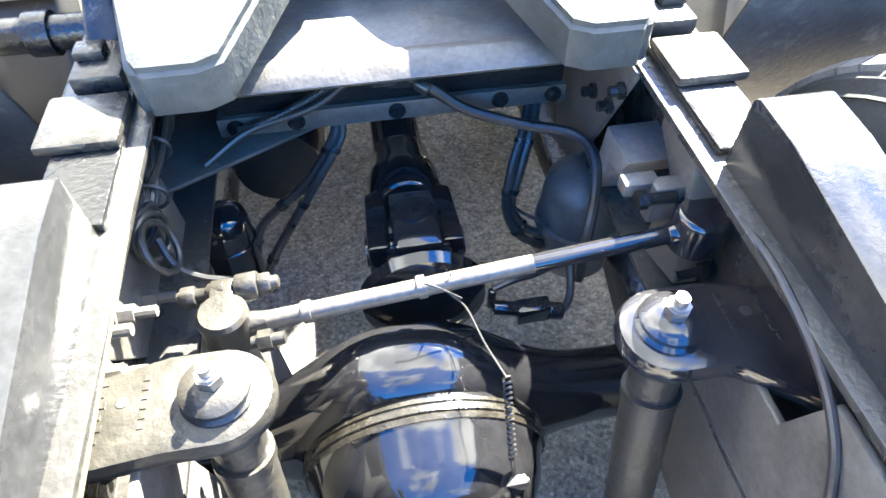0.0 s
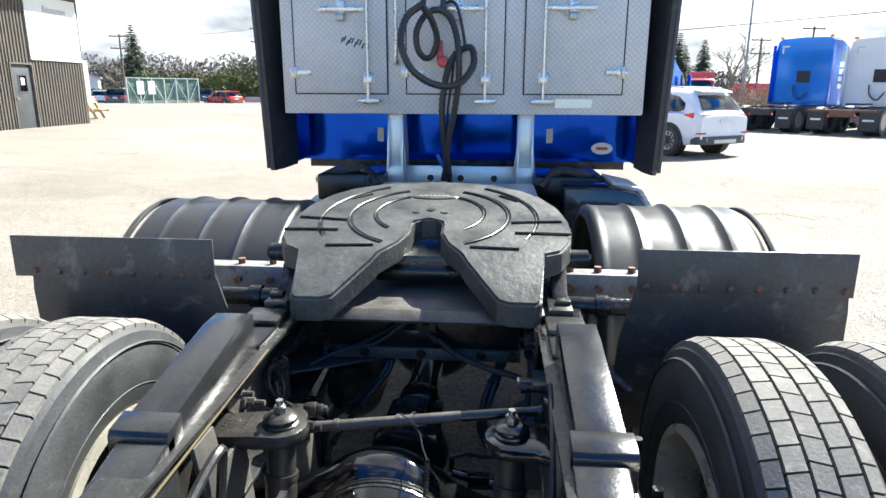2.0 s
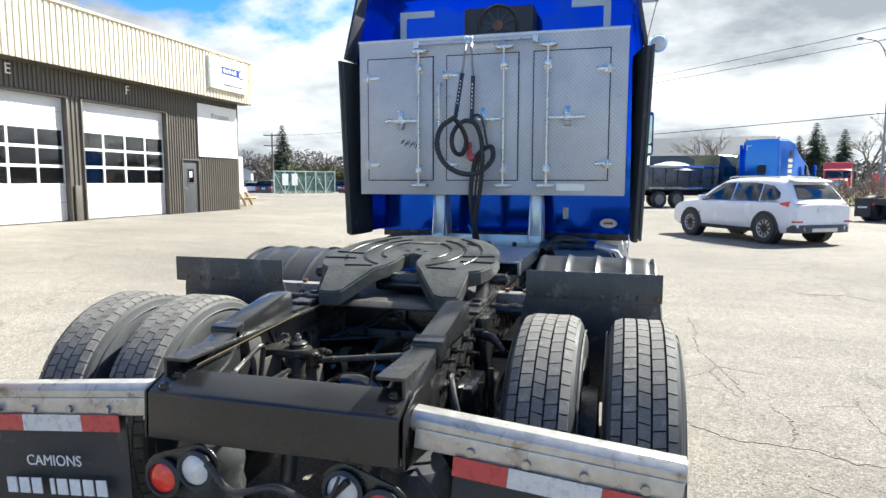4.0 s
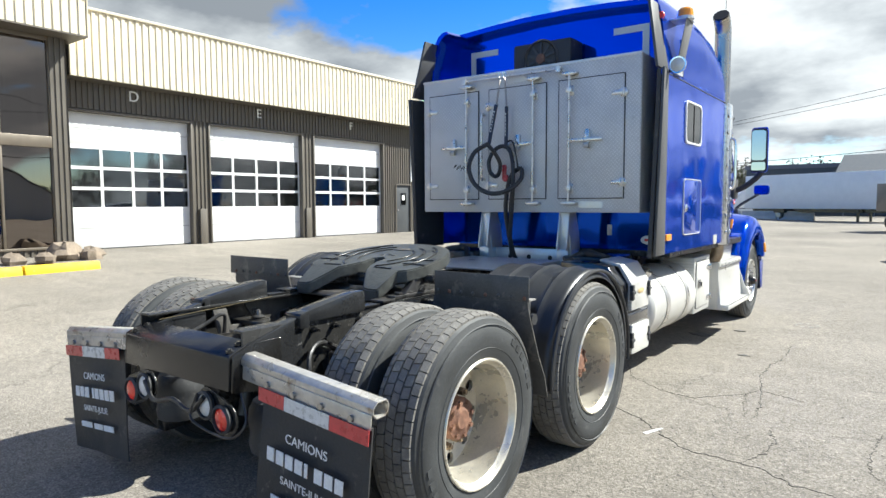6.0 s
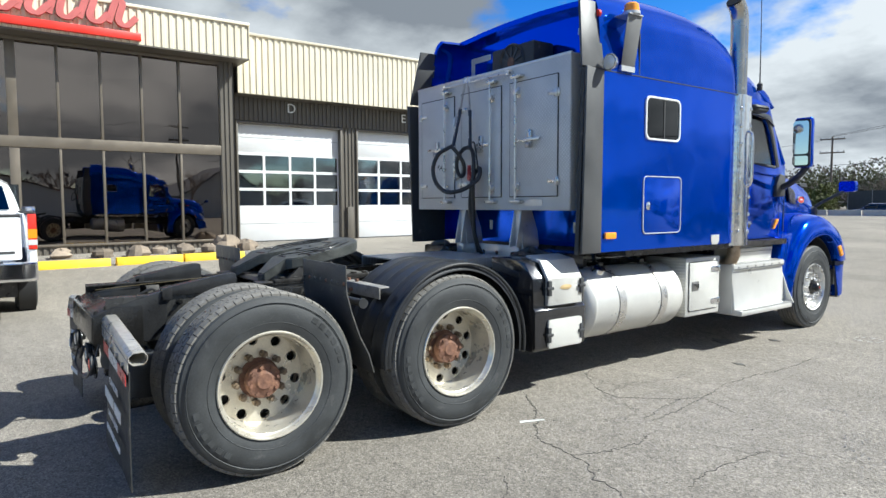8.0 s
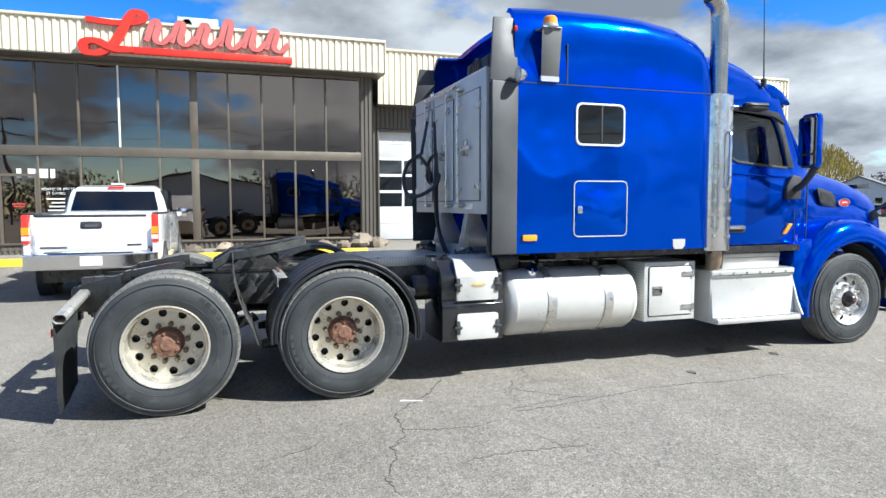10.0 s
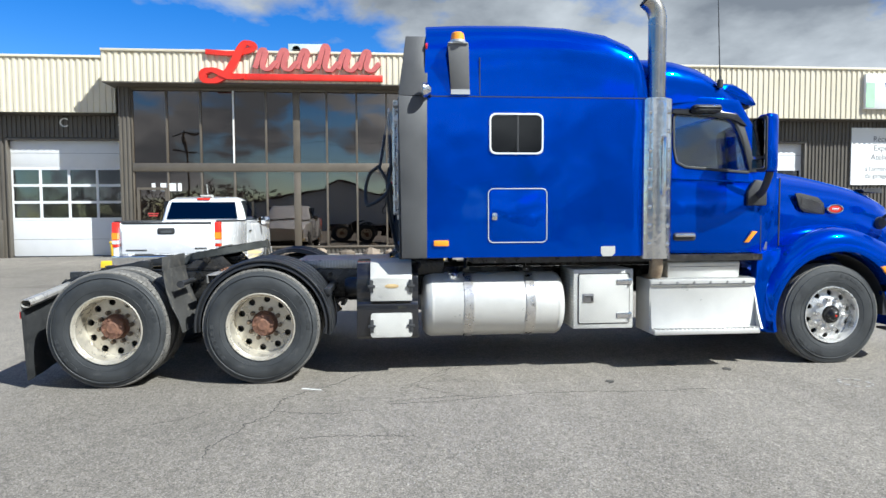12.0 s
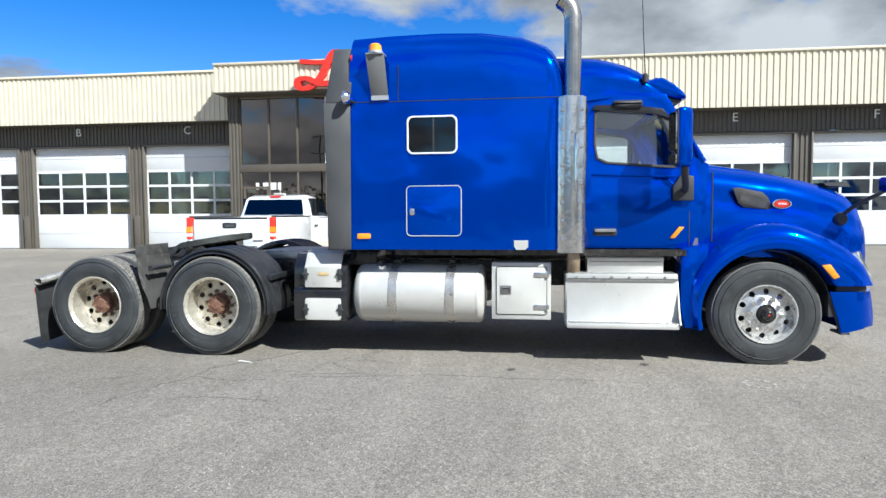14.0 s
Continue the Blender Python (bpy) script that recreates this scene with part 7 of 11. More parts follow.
bracket = part("beacon_bracket", M().prism([(3.79, 2.70), (3.965, 2.70), (3.945, 3.10), (3.755, 3.10)], "x", 0.0, 0.006).map(lambda x, y, z: (SW + 0.012 + x + (z - 2.68) * 0.22, y, z)), BRACKET_GREY, truck, "grey sheet bracket leaning out from the sleeper", bevel=0.002)
part("bracket_foot", M().box(SW + 0.002, SW + 0.026, 3.79, 3.965, 2.655, 2.70), ALU, bracket)
part("beacon_shelf", M().box(SW - 0.08, SW + 0.12, 3.76, 3.94, 3.095, 3.105), ALU, bracket)
beacon = part("beacon", M().lathe([(0.0, 3.205), (0.045, 3.2), (0.06, 3.185), (0.066, 3.13), (0.0, 3.125)], "z", (SW + 0.07, 3.85, 0), 24), AMBER, truck, "amber warning beacon")
part("beacon_base", M().lathe([(0.0, 3.128), (0.072, 3.128), (0.072, 3.105), (0.0, 3.105)], "z", (SW + 0.07, 3.85, 0), 24), ALU, beacon)
part("rear_marker", M().lathe([(0.0, 0.0), (0.03, 0.003), (0.035, 0.02), (0.0, 0.02)], "y", (SW - 0.05, 3.56, 3.1), 14), RED_LENS, truck)
lamp = part("work_lamp", M().lathe([(0.0, 3.60), (0.03, 3.60), (0.06, 3.57), (0.07, 3.53), (0.066, 3.525), (0.0, 3.53)], "y", (SW + 0.11, 0.0, 2.675), 24), CHROME, truck, "round chrome work lamp")
part("lens", M().lathe([(0.0, 3.518), (0.04, 3.52), (0.062, 3.528), (0.0, 3.53)], "y", (SW + 0.11, 0.0, 2.675), 24), LENS_WHITE, lamp)
part("lamp_arm", M().tube([(SW, 3.6, 2.64), (SW + 0.09, 3.58, 2.66)], 0.014, 10), RUBBER, lamp)

# extenders: grey outer leaf, black rubber inside
for side in (1, -1):
    part("side_extender", M().loft([[(side * (SW + f + flare), y0, z), (side * (SW + 0.024 + f + flare), y0, z), (side * (SW + 0.03), y1, z), (side * (SW + 0.006), y1, z)] for z, y0, y1, f, flare in ((1.14, 3.325, 3.56, 0.006, 0.0), (1.65, 3.32, 3.563, 0.006, 0.018), (2.15, 3.312, 3.567, 0.006, 0.036), (2.63, 3.305, 3.57, 0.006, 0.052))]), GREY_EXT, truck, "grey side extender behind the sleeper", bevel=0.005)
    part("extender_top", M().loft([[(side * (SW + 0.006 - 0.1 * t), 3.305 + 0.075 * t, 2.64 + 0.56 * t), (side * (SW + 0.03 - 0.1 * t), 3.305 + 0.075 * t, 2.64 + 0.56 * t), (side * (SW + 0.03 - 0.1 * t), 3.57 + 0.02 * t, 2.64 + 0.56 * t), (side * (SW + 0.006 - 0.1 * t), 3.57 + 0.02 * t, 2.64 + 0.56 * t)] for t in (0.0, 0.5, 1.0)]), GREY_EXT, truck, bevel=0.004)
    part("rubber_fold", M().loft([[(side * (SW + flare * (3.6 - y) / 0.29 - d), y, z) for y, d in ((3.31, 0.0), (3.44, 0.03), (3.72, 0.035), (3.72, 0.055), (3.44, 0.055), (3.30, 0.03))] for z, flare in ((1.13, 0.0), (1.6, 0.018), (2.1, 0.036), (2.62, 0.052))]), RUBBER, truck, "black rubber inside the extender", smooth=50)

# rear wall fittings
for side in (1, -1):
    part("corner_tape", M().box(side * 0.62, side * 0.95, 3.943, 3.948, 3.1, 3.16).box(side * 0.89, side * 0.95, 3.943, 3.948, 2.86, 3.1), ALU_PALE, sleeper)
    part("info_plate", M().box(side * 0.585, side * 0.63, 3.943, 3.948, 1.27, 1.37), PRINT, sleeper)
fan = part("cooling_fan", M().box(-0.27, 0.33, 3.66, 3.93, 2.72, 3.08), RUBBER, truck, "black condenser box with a round fan", bevel=0.02)
part("fan_ring", M().lathe([(0.15, 3.655), (0.165, 3.64), (0.18, 3.655)], "y", (0.03, 0, 2.92), 28, close=True), HOSE, fan)
for k in range(10):
    a = 2 * math.pi * k / 10
    part("fan_blade", M().box(-0.012, 0.012, 3.648, 3.654, 0.03, 0.15).map(lambda x, y, z: (0.03 + x * math.cos(a) - z * math.sin(a), y, 2.92 + x * math.sin(a) + z * math.cos(a))), HOSE, fan)
part("fan_hub", M().lathe([(0.0, 3.64), (0.045, 3.642), (0.05, 3.656)], "y", (0.03, 0, 2.92), 16), RUST, fan)
part("oval_sticker", M().lathe([(0.0, 3.945), (0.075, 3.946), (0.075, 3.95)], "y", (0, 0, 0), 28).map(lambda x, y, z: (0.98 + x, y, 1.235 + z * 0.55)), SIGN_WHITE, sleeper)
part("sticker_mark", M().box(0.94, 1.02, 3.943, 3.9445, 1.225, 1.245), SIGN_RED, sleeper)
part("underfloor", M().box(-1.15, 1.15, 4.0, 6.9, 1.08, 1.14), IRON, truck)

# -- exhaust --
ex = part("exhaust_pipe", M().tube(curve_through([(1.13, 5.80, 2.5), (1.13, 5.80, 3.0), (1.13, 5.80, 3.34), (1.13, 5.795, 3.44), (1.13, 5.76, 3.53), (1.13, 5.69, 3.59)], 6), 0.085, 28), EXHAUST, truck, "dull polished exhaust pipe with a curved tip", smooth=60)
part("pipe_mouth", M().tube([(1.13, 5.695, 3.586), (1.13, 5.68, 3.599)], 0.078, 24), WIRE_AND_SHADE, ex)
GUARD_LINE = [(1.17, 5.64), (1.21, 5.655), (1.233, 5.69), (1.242, 5.74), (1.245, 5.79), (1.242, 5.84), (1.233, 5.89), (1.21, 5.925), (1.17, 5.94)]
part("heat_guard", M().prism(GUARD_LINE + [(x - 0.006, 5.79 + (y - 5.79) * 0.965) for x, y in reversed(GUARD_LINE)], "z", 1.11, 2.64), DENTED, ex, "dented bright heat guard", smooth=50)
part("guard_rim", M().lathe([(0.09, 2.64), (0.152, 2.64), (0.152, 2.652), (0.09, 2.652)], "z", (1.075, 5.79, 0), 24, close=True), CHROME, ex)
for k in range(8):
    for y in (5.70, 5.88):
        part("guard_dimple", M().lathe([(0.0, 0.01), (0.018, 0.006), (0.022, 0.0)], "x", (1.236, y, 1.25 + k * 0.18), 12), DENTED, ex)
part("grab_handle", M().tube(curve_through([(1.18, 5.83, 2.28), (1.26, 5.83, 2.27), (1.285, 5.83, 2.2), (1.285, 5.83, 1.95), (1.285, 5.83, 1.8), (1.26, 5.83, 1.73), (1.18, 5.83, 1.72)], 5), 0.016, 10), CHROME, truck, "bright grab handle")
part("exhaust_elbow", M().tube(curve_through([(1.12, 5.82, 1.14), (1.12, 5.82, 1.0), (1.05, 5.82, 0.9), (0.85, 5.82, 0.86)], 5), 0.065, 18), mat("heat_stained_pipe", (0.38, 0.29, 0.2), 0.45, 0.6, 0.3, 8.0), truck, "heat-stained exhaust elbow")

# -- cab --
def lean(x, y, z):
    """The cab sides lean in above the belt line."""
    k = max(0.0, z - 1.9) * 0.085 + max(0.0, y - 6.7) * 0.14
    return (math.copysign(max(0.0, abs(x) - k), x), y, z)


door_out = [(5.73, 1.15), (6.2, 1.15), (6.6, 1.15), (6.98, 1.15), (7.1, 1.5), (7.14, 1.98), (7.0, 2.05), (6.86, 2.4), (6.72, 2.68), (6.4, 2.7), (6.0, 2.7), (5.73, 2.7), (5.73, 2.2), (5.73, 1.7)]
door_in = [(6.06, 2.06), (6.15, 2.015), (6.5, 1.985), (6.78, 1.966), (6.8, 1.97), (6.808, 1.99), (6.78, 2.1), (6.715, 2.3), (6.655, 2.44), (6.6, 2.49), (6.35, 2.525), (6.07, 2.53), (6.042, 2.48), (6.036, 2.2)]
for side in (1, -1):
    m = M().ring(door_out, door_in, "x", side * 1.0, side * 1.06).map(lean)
    d = part("cab_door", m, BLUE, truck, "metallic blue cab side with its door", bevel=0.006)
    rim = [(y + (y - 6.45) * 0.05, z + (z - 2.25) * 0.09) for y, z in door_in]
    part("window_frame", M().ring(rim, door_in, "x", side * 1.055, side * 1.068).map(lean), RUBBER, d, bevel=0.003)
    p = part("window_pane", M().prism(door_in, "x", side * 1.035, side * 1.04).map(lean), GLASS_CAB, d)
    p.visible_shadow = False
    part("door_gap", M().box(side * 1.06, side * 1.063, 5.955, 5.962, 1.17, 2.6).box(side * 1.06, side * 1.063, 6.95, 6.957, 1.17, 2.05).map(lean), WIRE_AND_SHADE, d)
    part("door_handle", M().prism(round_rect(6.02, 6.25, 1.275, 1.352, 0.025), "x", side * 1.055, side * 1.068), RUBBER, d, bevel=0.004)
    part("handle_grip", M().prism(round_rect(6.03, 6.24, 1.312, 1.345, 0.014), "x", side * 1.068, side * 1.088), CHROME, d, bevel=0.006)
    part("pillar_trim", M().prism([(6.812, 1.955), (6.905, 1.955), (6.75, 2.45), (6.66, 2.52), (6.668, 2.44), (6.73, 2.3)], "x", side * 1.056, side * 1.074).map(lean), RUBBER, d, "black ribbed pillar trim", bevel=0.004)
    part("rain_guard", M().prism([(6.0, 2.53), (6.02, 2.58), (6.4, 2.575), (6.68, 2.53), (6.79, 2.41), (6.73, 2.43), (6.62, 2.475), (6.35, 2.505)], "x", side * 1.058, side * 1.088).map(lean), BLACK_GLOSS, d, "smoked plastic rain guard", bevel=0.006)
    part("spot_mirror", M().loft([[(side * x, y, z) for y, z in round_rect(6.19 + k, 6.48 - k, 2.535 + 0.5 * k, 2.61 - 0.5 * k, 0.03)] for x, k in ((1.0, 0.03), (1.04, 0.0), (1.1, 0.0), (1.13, 0.03))]), RUBBER, d, "small black spot mirror over the window", smooth=50)
    part("belt_crease", M().prism([(6.0, 1.9), (6.84, 1.87), (6.84, 1.85), (6.0, 1.88)], "x", side * 1.058, side * 1.068), BLUE, d, bevel=0.003)
    part("cowl_lamp", M().prism([(6.76, 1.25), (6.81, 1.25), (6.9, 1.36), (6.85, 1.365)], "x", side * 1.03, side * 1.06), AMBER, d, bevel=0.004)


def cab_roof_ring(y, top, w, base):
    pts = [(w, base), (w - 0.005, base + (top - base) * 0.45), (w - 0.04, base + (top - base) * 0.75), (w - 0.12, base + (top - base) * 0.93), (w - 0.26, top), (0.35, top + 0.03), (0.0, top + 0.035)]
    ring = pts + [(-x, z) for x, z in reversed(pts[:-1])]
    return [(x, y, z) for x, z in ring]


part("cab_roof", M().loft([cab_roof_ring(y, top, w, base) for y, top, w, base in ((5.66, 3.11, 1.04, 2.6), (5.9, 3.105, 1.03, 2.62), (6.06, 3.09, 1.02, 2.635), (6.2, 3.06, 1.0, 2.65), (6.34, 3.015, 0.99, 2.66), (6.46, 2.955, 0.98, 2.66), (6.57, 2.88, 0.97, 2.65), (6.67, 2.795, 0.955, 2.62), (6.75, 2.71, 0.94, 2.58))]), BLUE, truck, "blue cab roof", smooth=45)
visor = part("sun_visor", M().loft([[(-0.93, y, z0), (0.93, y, z0), (0.95, y, z0 + 0.35 * (z1 - z0)), (0.93, y, z0 + 0.8 * (z1 - z0)), (0.86, y, z1), (-0.86, y, z1), (-0.93, y, z0 + 0.8 * (z1 - z0)), (-0.95, y, z0 + 0.35 * (z1 - z0))] for y, z0, z1 in ((6.58, 2.76, 2.84), (6.64, 2.72, 2.865), (6.72, 2.68, 2.86), (6.82, 2.645, 2.8), (6.9, 2.63, 2.72), (6.92, 2.635, 2.67))]), BLUE, truck, "blue outside sun visor", smooth=40)
part("visor_edge", M().prism([(6.72, 2.67), (6.9, 2.625), (6.86, 2.6), (6.76, 2.615)], "x", -0.9, 0.9), RUBBER, visor, "dark lamp strip under the visor", bevel=0.008)
part("headliner", M().loft([[(-0.9, y, z), (0.9, y, z), (0.9, y, z + 0.02), (-0.9, y, z + 0.02)] for y, z in ((5.7, 2.58), (6.2, 2.6), (6.62, 2.56))]), mat("grey_headliner", (0.42, 0.41, 0.39), 0.9), truck)
ws = part("windshield", M().loft([[(-0.93, 6.74, 2.62), (-0.5, 6.86, 2.64), (0.5, 6.86, 2.64), (0.93, 6.74, 2.62), (0.93, 6.73, 2.61), (0.5, 6.85, 2.63), (-0.5, 6.85, 2.63), (-0.93, 6.73, 2.61)], [(-0.97, 7.08, 2.0), (-0.5, 7.25, 2.0), (0.5, 7.25, 2.0), (0.97, 7.08, 2.0), (0.97, 7.07, 1.99), (0.5, 7.24, 1.99), (-0.5, 7.24, 1.99), (-0.97, 7.07, 1.99)]]), GLASS_CAB, truck)
ws.visible_shadow = False
both("pillar", M().tube([(0.945, 6.74, 2.62), (0.985, 7.09, 2.0)], 0.03, 8), BLUE)
both("cowl_panel", M().prism([(6.9, 1.1), (7.18, 1.1), (7.18, 1.9), (6.9, 1.97)], "x", 0.7, 0.968), BLUE, bevel=0.01)
both("cowl_seam", M().box(0.94, 0.9705, 7.176, 7.188, 1.2, 1.9), WIRE_AND_SHADE)
part("cab_floor", M().box(-0.98, 0.98, 5.74, 7.05, 1.145, 1.25).box(-0.92, 0.92, 7.0, 7.1, 1.2, 1.92), DARK, truck)
part("dashboard", M().prism([(6.75, 1.5), (7.1, 1.5), (7.15, 1.95), (6.85, 1.96), (6.72, 1.8)], "x", -0.95, 0.95), SEAT, truck, bevel=0.02)
for x in (-0.52, 0.52):
    s = part("cab_seat", M().box(x - 0.25, x + 0.25, 5.9, 6.4, 1.5, 1.66), SEAT, truck, "dark cab seat", bevel=0.05)
    part("seat_back", M().prism([(5.8, 1.6), (5.98, 1.6), (5.9, 2.1), (5.78, 2.1)], "x", x - 0.24, x + 0.24), SEAT, s, bevel=0.05)
    part("seat_base", M().box(x - 0.18, x + 0.18, 5.95, 6.3, 1.25, 1.5), SEAT, s)
part("steering_wheel", M().tube([(-0.52 + 0.22 * math.cos(a), 6.62 + 0.1 * math.sin(a), 1.93 + 0.19 * math.sin(a)) for a in [i * 0.3 for i in range(21)]], 0.016, 8, closed=True), SEAT, truck)

# mirrors
for side in (1, -1):
    mir = part("door_mirror", M().loft([[(side * x, y, z) for x, y in ((1.36 + (x - 1.36) * k, 6.80 + (y - 6.80) * k) for x, y in ((1.262, 6.745), (1.262, 6.80), (1.285, 6.86), (1.34, 6.895), (1.40, 6.88), (1.44, 6.83), (1.452, 6.77), (1.445, 6.745)))] for z, k in ((1.935, 0.8), (1.95, 0.94), (1.99, 1.0), (2.42, 1.0), (2.46, 0.94), (2.48, 0.78))]), BLUE, truck, "tall blue door mirror on a black arm", bevel=0.012)
    part("mirror_glass", M().prism(round_rect(side * 1.28 if side > 0 else -1.43, side * 1.43 if side > 0 else -1.28, 2.08, 2.44, 0.03), "y", 6.722, 6.738).map(lambda x, y, z: (x, y - 0.22 * (1.43 - abs(x)) if y < 6.73 else y, z)), mat("mirror_silver", (0.5, 0.5, 0.5), 0.03, 1.0, 0.01) if side > 0 else bpy.data.materials["mirror_silver"], mir)
    part("wide_glass", M().prism(round_rect(side * 1.28 if side > 0 else -1.43, side * 1.43 if side > 0 else -1.28, 1.96, 2.06, 0.02), "y", 6.722, 6.738).map(lambda x, y, z: (x, y - 0.22 * (1.43 - abs(x)) if y < 6.73 else y, z)), bpy.data.materials["mirror_silver"], mir)
    part("mirror_surround", M().prism(round_rect(side * 1.265 if side > 0 else -1.445, side * 1.445 if side > 0 else -1.265, 1.94, 2.46, 0.04), "y", 6.737, 6.745), RUBBER, mir)
    part("mirror_arm", M().tube(curve_through([(side * 1.04, 6.9, 1.72), (side * 1.16, 6.88, 1.76), (side * 1.3, 6.84, 1.86), (side * 1.38, 6.82, 1.95)], 5), 0.035, 12), RUBBER, mir)
    part("arm_plate", M().prism([(6.78, 1.62), (6.98, 1.62), (6.98, 1.86), (6.86, 1.88), (6.78, 1.76)], "x", side * 1.02, side * 1.08), RUBBER, mir, bevel=0.012)
    hm = part("hood_mirror", M().prism(round_rect(-0.1 + side * 1.04, 0.1 + side * 1.04, 1.69, 1.83, 0.03), "y", 8.72, 8.8), BLUE, truck, "small hood mirror on a black stalk")
    part("stalk", M().tube([(side * 0.72, 8.5, 1.47), (side * 0.8, 8.56, 1.55), (side * 1.0, 8.74, 1.7)], 0.02, 10).lathe([(0.0, 0.0), (0.06, 0.0), (0.07, 0.05), (0.05, 0.09), (0.0, 0.1)], "x", (side * 0.68, 8.48, 1.43), 14), RUBBER, hm)
ant = part("antenna", M().tube([(0.98, 6.52, 2.86), (0.99, 6.5, 3.2), (1.0, 6.46, 4.1)], [0.008, 0.005, 0.003], 6), WIRE_AND_SHADE, truck, "thin black whip antenna")
part("antenna_base", M().lathe([(0.0, 2.80), (0.028, 2.80), (0.03, 2.87), (0.0, 2.9)], "z", (0.98, 6.52, 0), 12), RUBBER, ant)

GLASS_LAMP = mat("smoky_clear_lens", (0.25, 0.26, 0.28), 0.12, 0.3, 0.1, 9.0, coat=1.0)

# -- hood, fenders and bumper --
VENT = [(7.39, 1.745), (7.45, 1.75), (7.69, 1.705), (7.76, 1.65), (7.79, 1.545), (7.76, 1.525), (7.5, 1.555), (7.45, 1.59)]
BADGE_X, BADGE_Y = 0.832, 7.88
FENDER_ANGLES = (14, 27, 40, 57, 80, 110, 140, 170, 196)
FENDER_CREST = (1.03, 1.015, 0.965, 0.90, 0.88, 0.845, 0.80, 0.74, 0.70)
def hood_ring(y, w, top, low):
    pts = [(w, low), (w + 0.01, low + (top - low) * 0.45), (w - 0.015, low + (top - low) * 0.72), (w - 0.07, low + (top - low) * 0.9), (w - 0.2, top - 0.012), (w - 0.45, top + 0.02), (0.0, top + 0.04)]
    ring = pts + [(-x, z) for x, z in reversed(pts[:-1])]
    return [(x, y, z) for x, z in ring]


hood = part("hood", M().loft([hood_ring(7.08, 0.96, 2.0, 1.2), hood_ring(7.3, 0.90, 1.985, 1.1), hood_ring(7.6, 0.85, 1.945, 1.05), hood_ring(7.9, 0.81, 1.89, 1.05), hood_ring(8.2, 0.775, 1.825, 1.0), hood_ring(8.45, 0.735, 1.755, 0.9), hood_ring(8.6, 0.70, 1.69, 0.85), hood_ring(8.7, 0.66, 1.6, 0.82), hood_ring(8.77, 0.62, 1.44, 0.8), hood_ring(8.79, 0.58, 1.2, 0.8)]), BLUE, truck, "long metallic blue hood", smooth=45)
for side in (1, -1):
    vy = VENT
    vent = part("hood_vent", M().prism(vy, "x", 0.0, 0.02).map(lambda x, y, z: (side * (0.985 - (y - 7.05) * 0.245 - 0.07 * max(0, z - 1.62) + x), y, z)), WIRE_AND_SHADE, hood, "black mesh hood vent", bevel=0.004)
    mesh_bars = M()
    for k in range(17):
        a = 7.455 + k * 0.016
        b = a + 0.04
        low_a, low_b = 1.597 - 0.21 * (a - 7.45), 1.597 - 0.21 * (b - 7.45)
        top_a, top_b = 1.735 - 0.26 * (a - 7.39), 1.735 - 0.26 * (b - 7.39)
        for z0, z1 in ((low_a, top_b), (top_a, low_b)):
            mesh_bars.tube([(side * (1.007 - (a - 7.05) * 0.245 - 0.07 * max(0, z0 - 1.62)), a, z0), (side * (1.007 - (b - 7.05) * 0.245 - 0.07 * max(0, z1 - 1.62)), b, z1)], 0.0016, 5)
    part("vent_mesh", mesh_bars, STEEL, hood)
    part("hood_badge", M().lathe([(0.0, 0.018), (0.05, 0.015), (0.056, 0.0)], "x", (0, 0, 0), 24).map(lambda x, y, z: (side * (BADGE_X + x), BADGE_Y + y * 1.35, 1.585 + z * 0.7)), SIGN_RED, hood, "red oval badge")
    part("badge_rim", M().lathe([(0.054, 0.0), (0.058, 0.02), (0.068, 0.018), (0.07, 0.0)], "x", (0, 0, 0), 24, close=True).map(lambda x, y, z: (side * (BADGE_X + x), BADGE_Y + y * 1.35, 1.585 + z * 0.7)), CHROME, hood)
    for k in range(5):
        part("badge_mark", M().box(side * (BADGE_X + 0.016), side * (BADGE_X + 0.02), BADGE_Y - 0.035 + k * 0.016, BADGE_Y - 0.025 + k * 0.016, 1.577, 1.594), PRINT, hood)
    # fender: swept round the steer tyre
    rings = []
    cy, cz = 7.66, 0.53
    for k in range(29):
        th = 196 - k * (196 - 14) / 28
        a = radians(th)
        ri = 0.605 + 0.03 * max(0.0, min(1.0, (100 - th) / 30))
        ro = float(np.interp(th, FENDER_ANGLES, FENDER_CREST))
        xo = 1.205 - 0.04 * max(0.0, (45 - th) / 45) - 0.04 * max(0, (th - 150) / 46)
        sec = [(ri, 0.78), (ri, xo - 0.05), (ri + 0.012, xo - 0.008), (ri + 0.05, xo), (ri + (ro - ri) * 0.55, xo - 0.025), (ri + (ro - ri) * 0.85, xo - 0.07), (ri + (ro - ri) * 0.95, xo - 0.11), (ro, xo - 0.16), (ro + 0.02, 0.9), (ro + 0.02, 0.78)]
        rings.append([(side * x, cy + r * math.cos(a), max(0.80, cz + r * math.sin(a)) if th < 60 else cz + r * math.sin(a)) for r, x in sec])
    fen = part("front_fender", M().loft(rings), BLUE, truck, "swept blue front fender", smooth=50)
    part("rear_skirt", M().prism([(6.86, 1.15), (7.12, 1.2), (7.1, 0.9), (7.0, 0.42), (6.98, 0.36), (6.9, 0.36), (6.86, 0.6)], "x", side * 0.8, side * 1.12), BLUE, fen, bevel=0.02)
    part("wheel_well", M().lathe([(0.6, side * 0.75), (0.607, side * 0.75), (0.607, side * 1.1), (0.6, side * 1.1)], "x", (0, cy, cz), 24, start=0, end=195, close=True), RUBBER, fen)
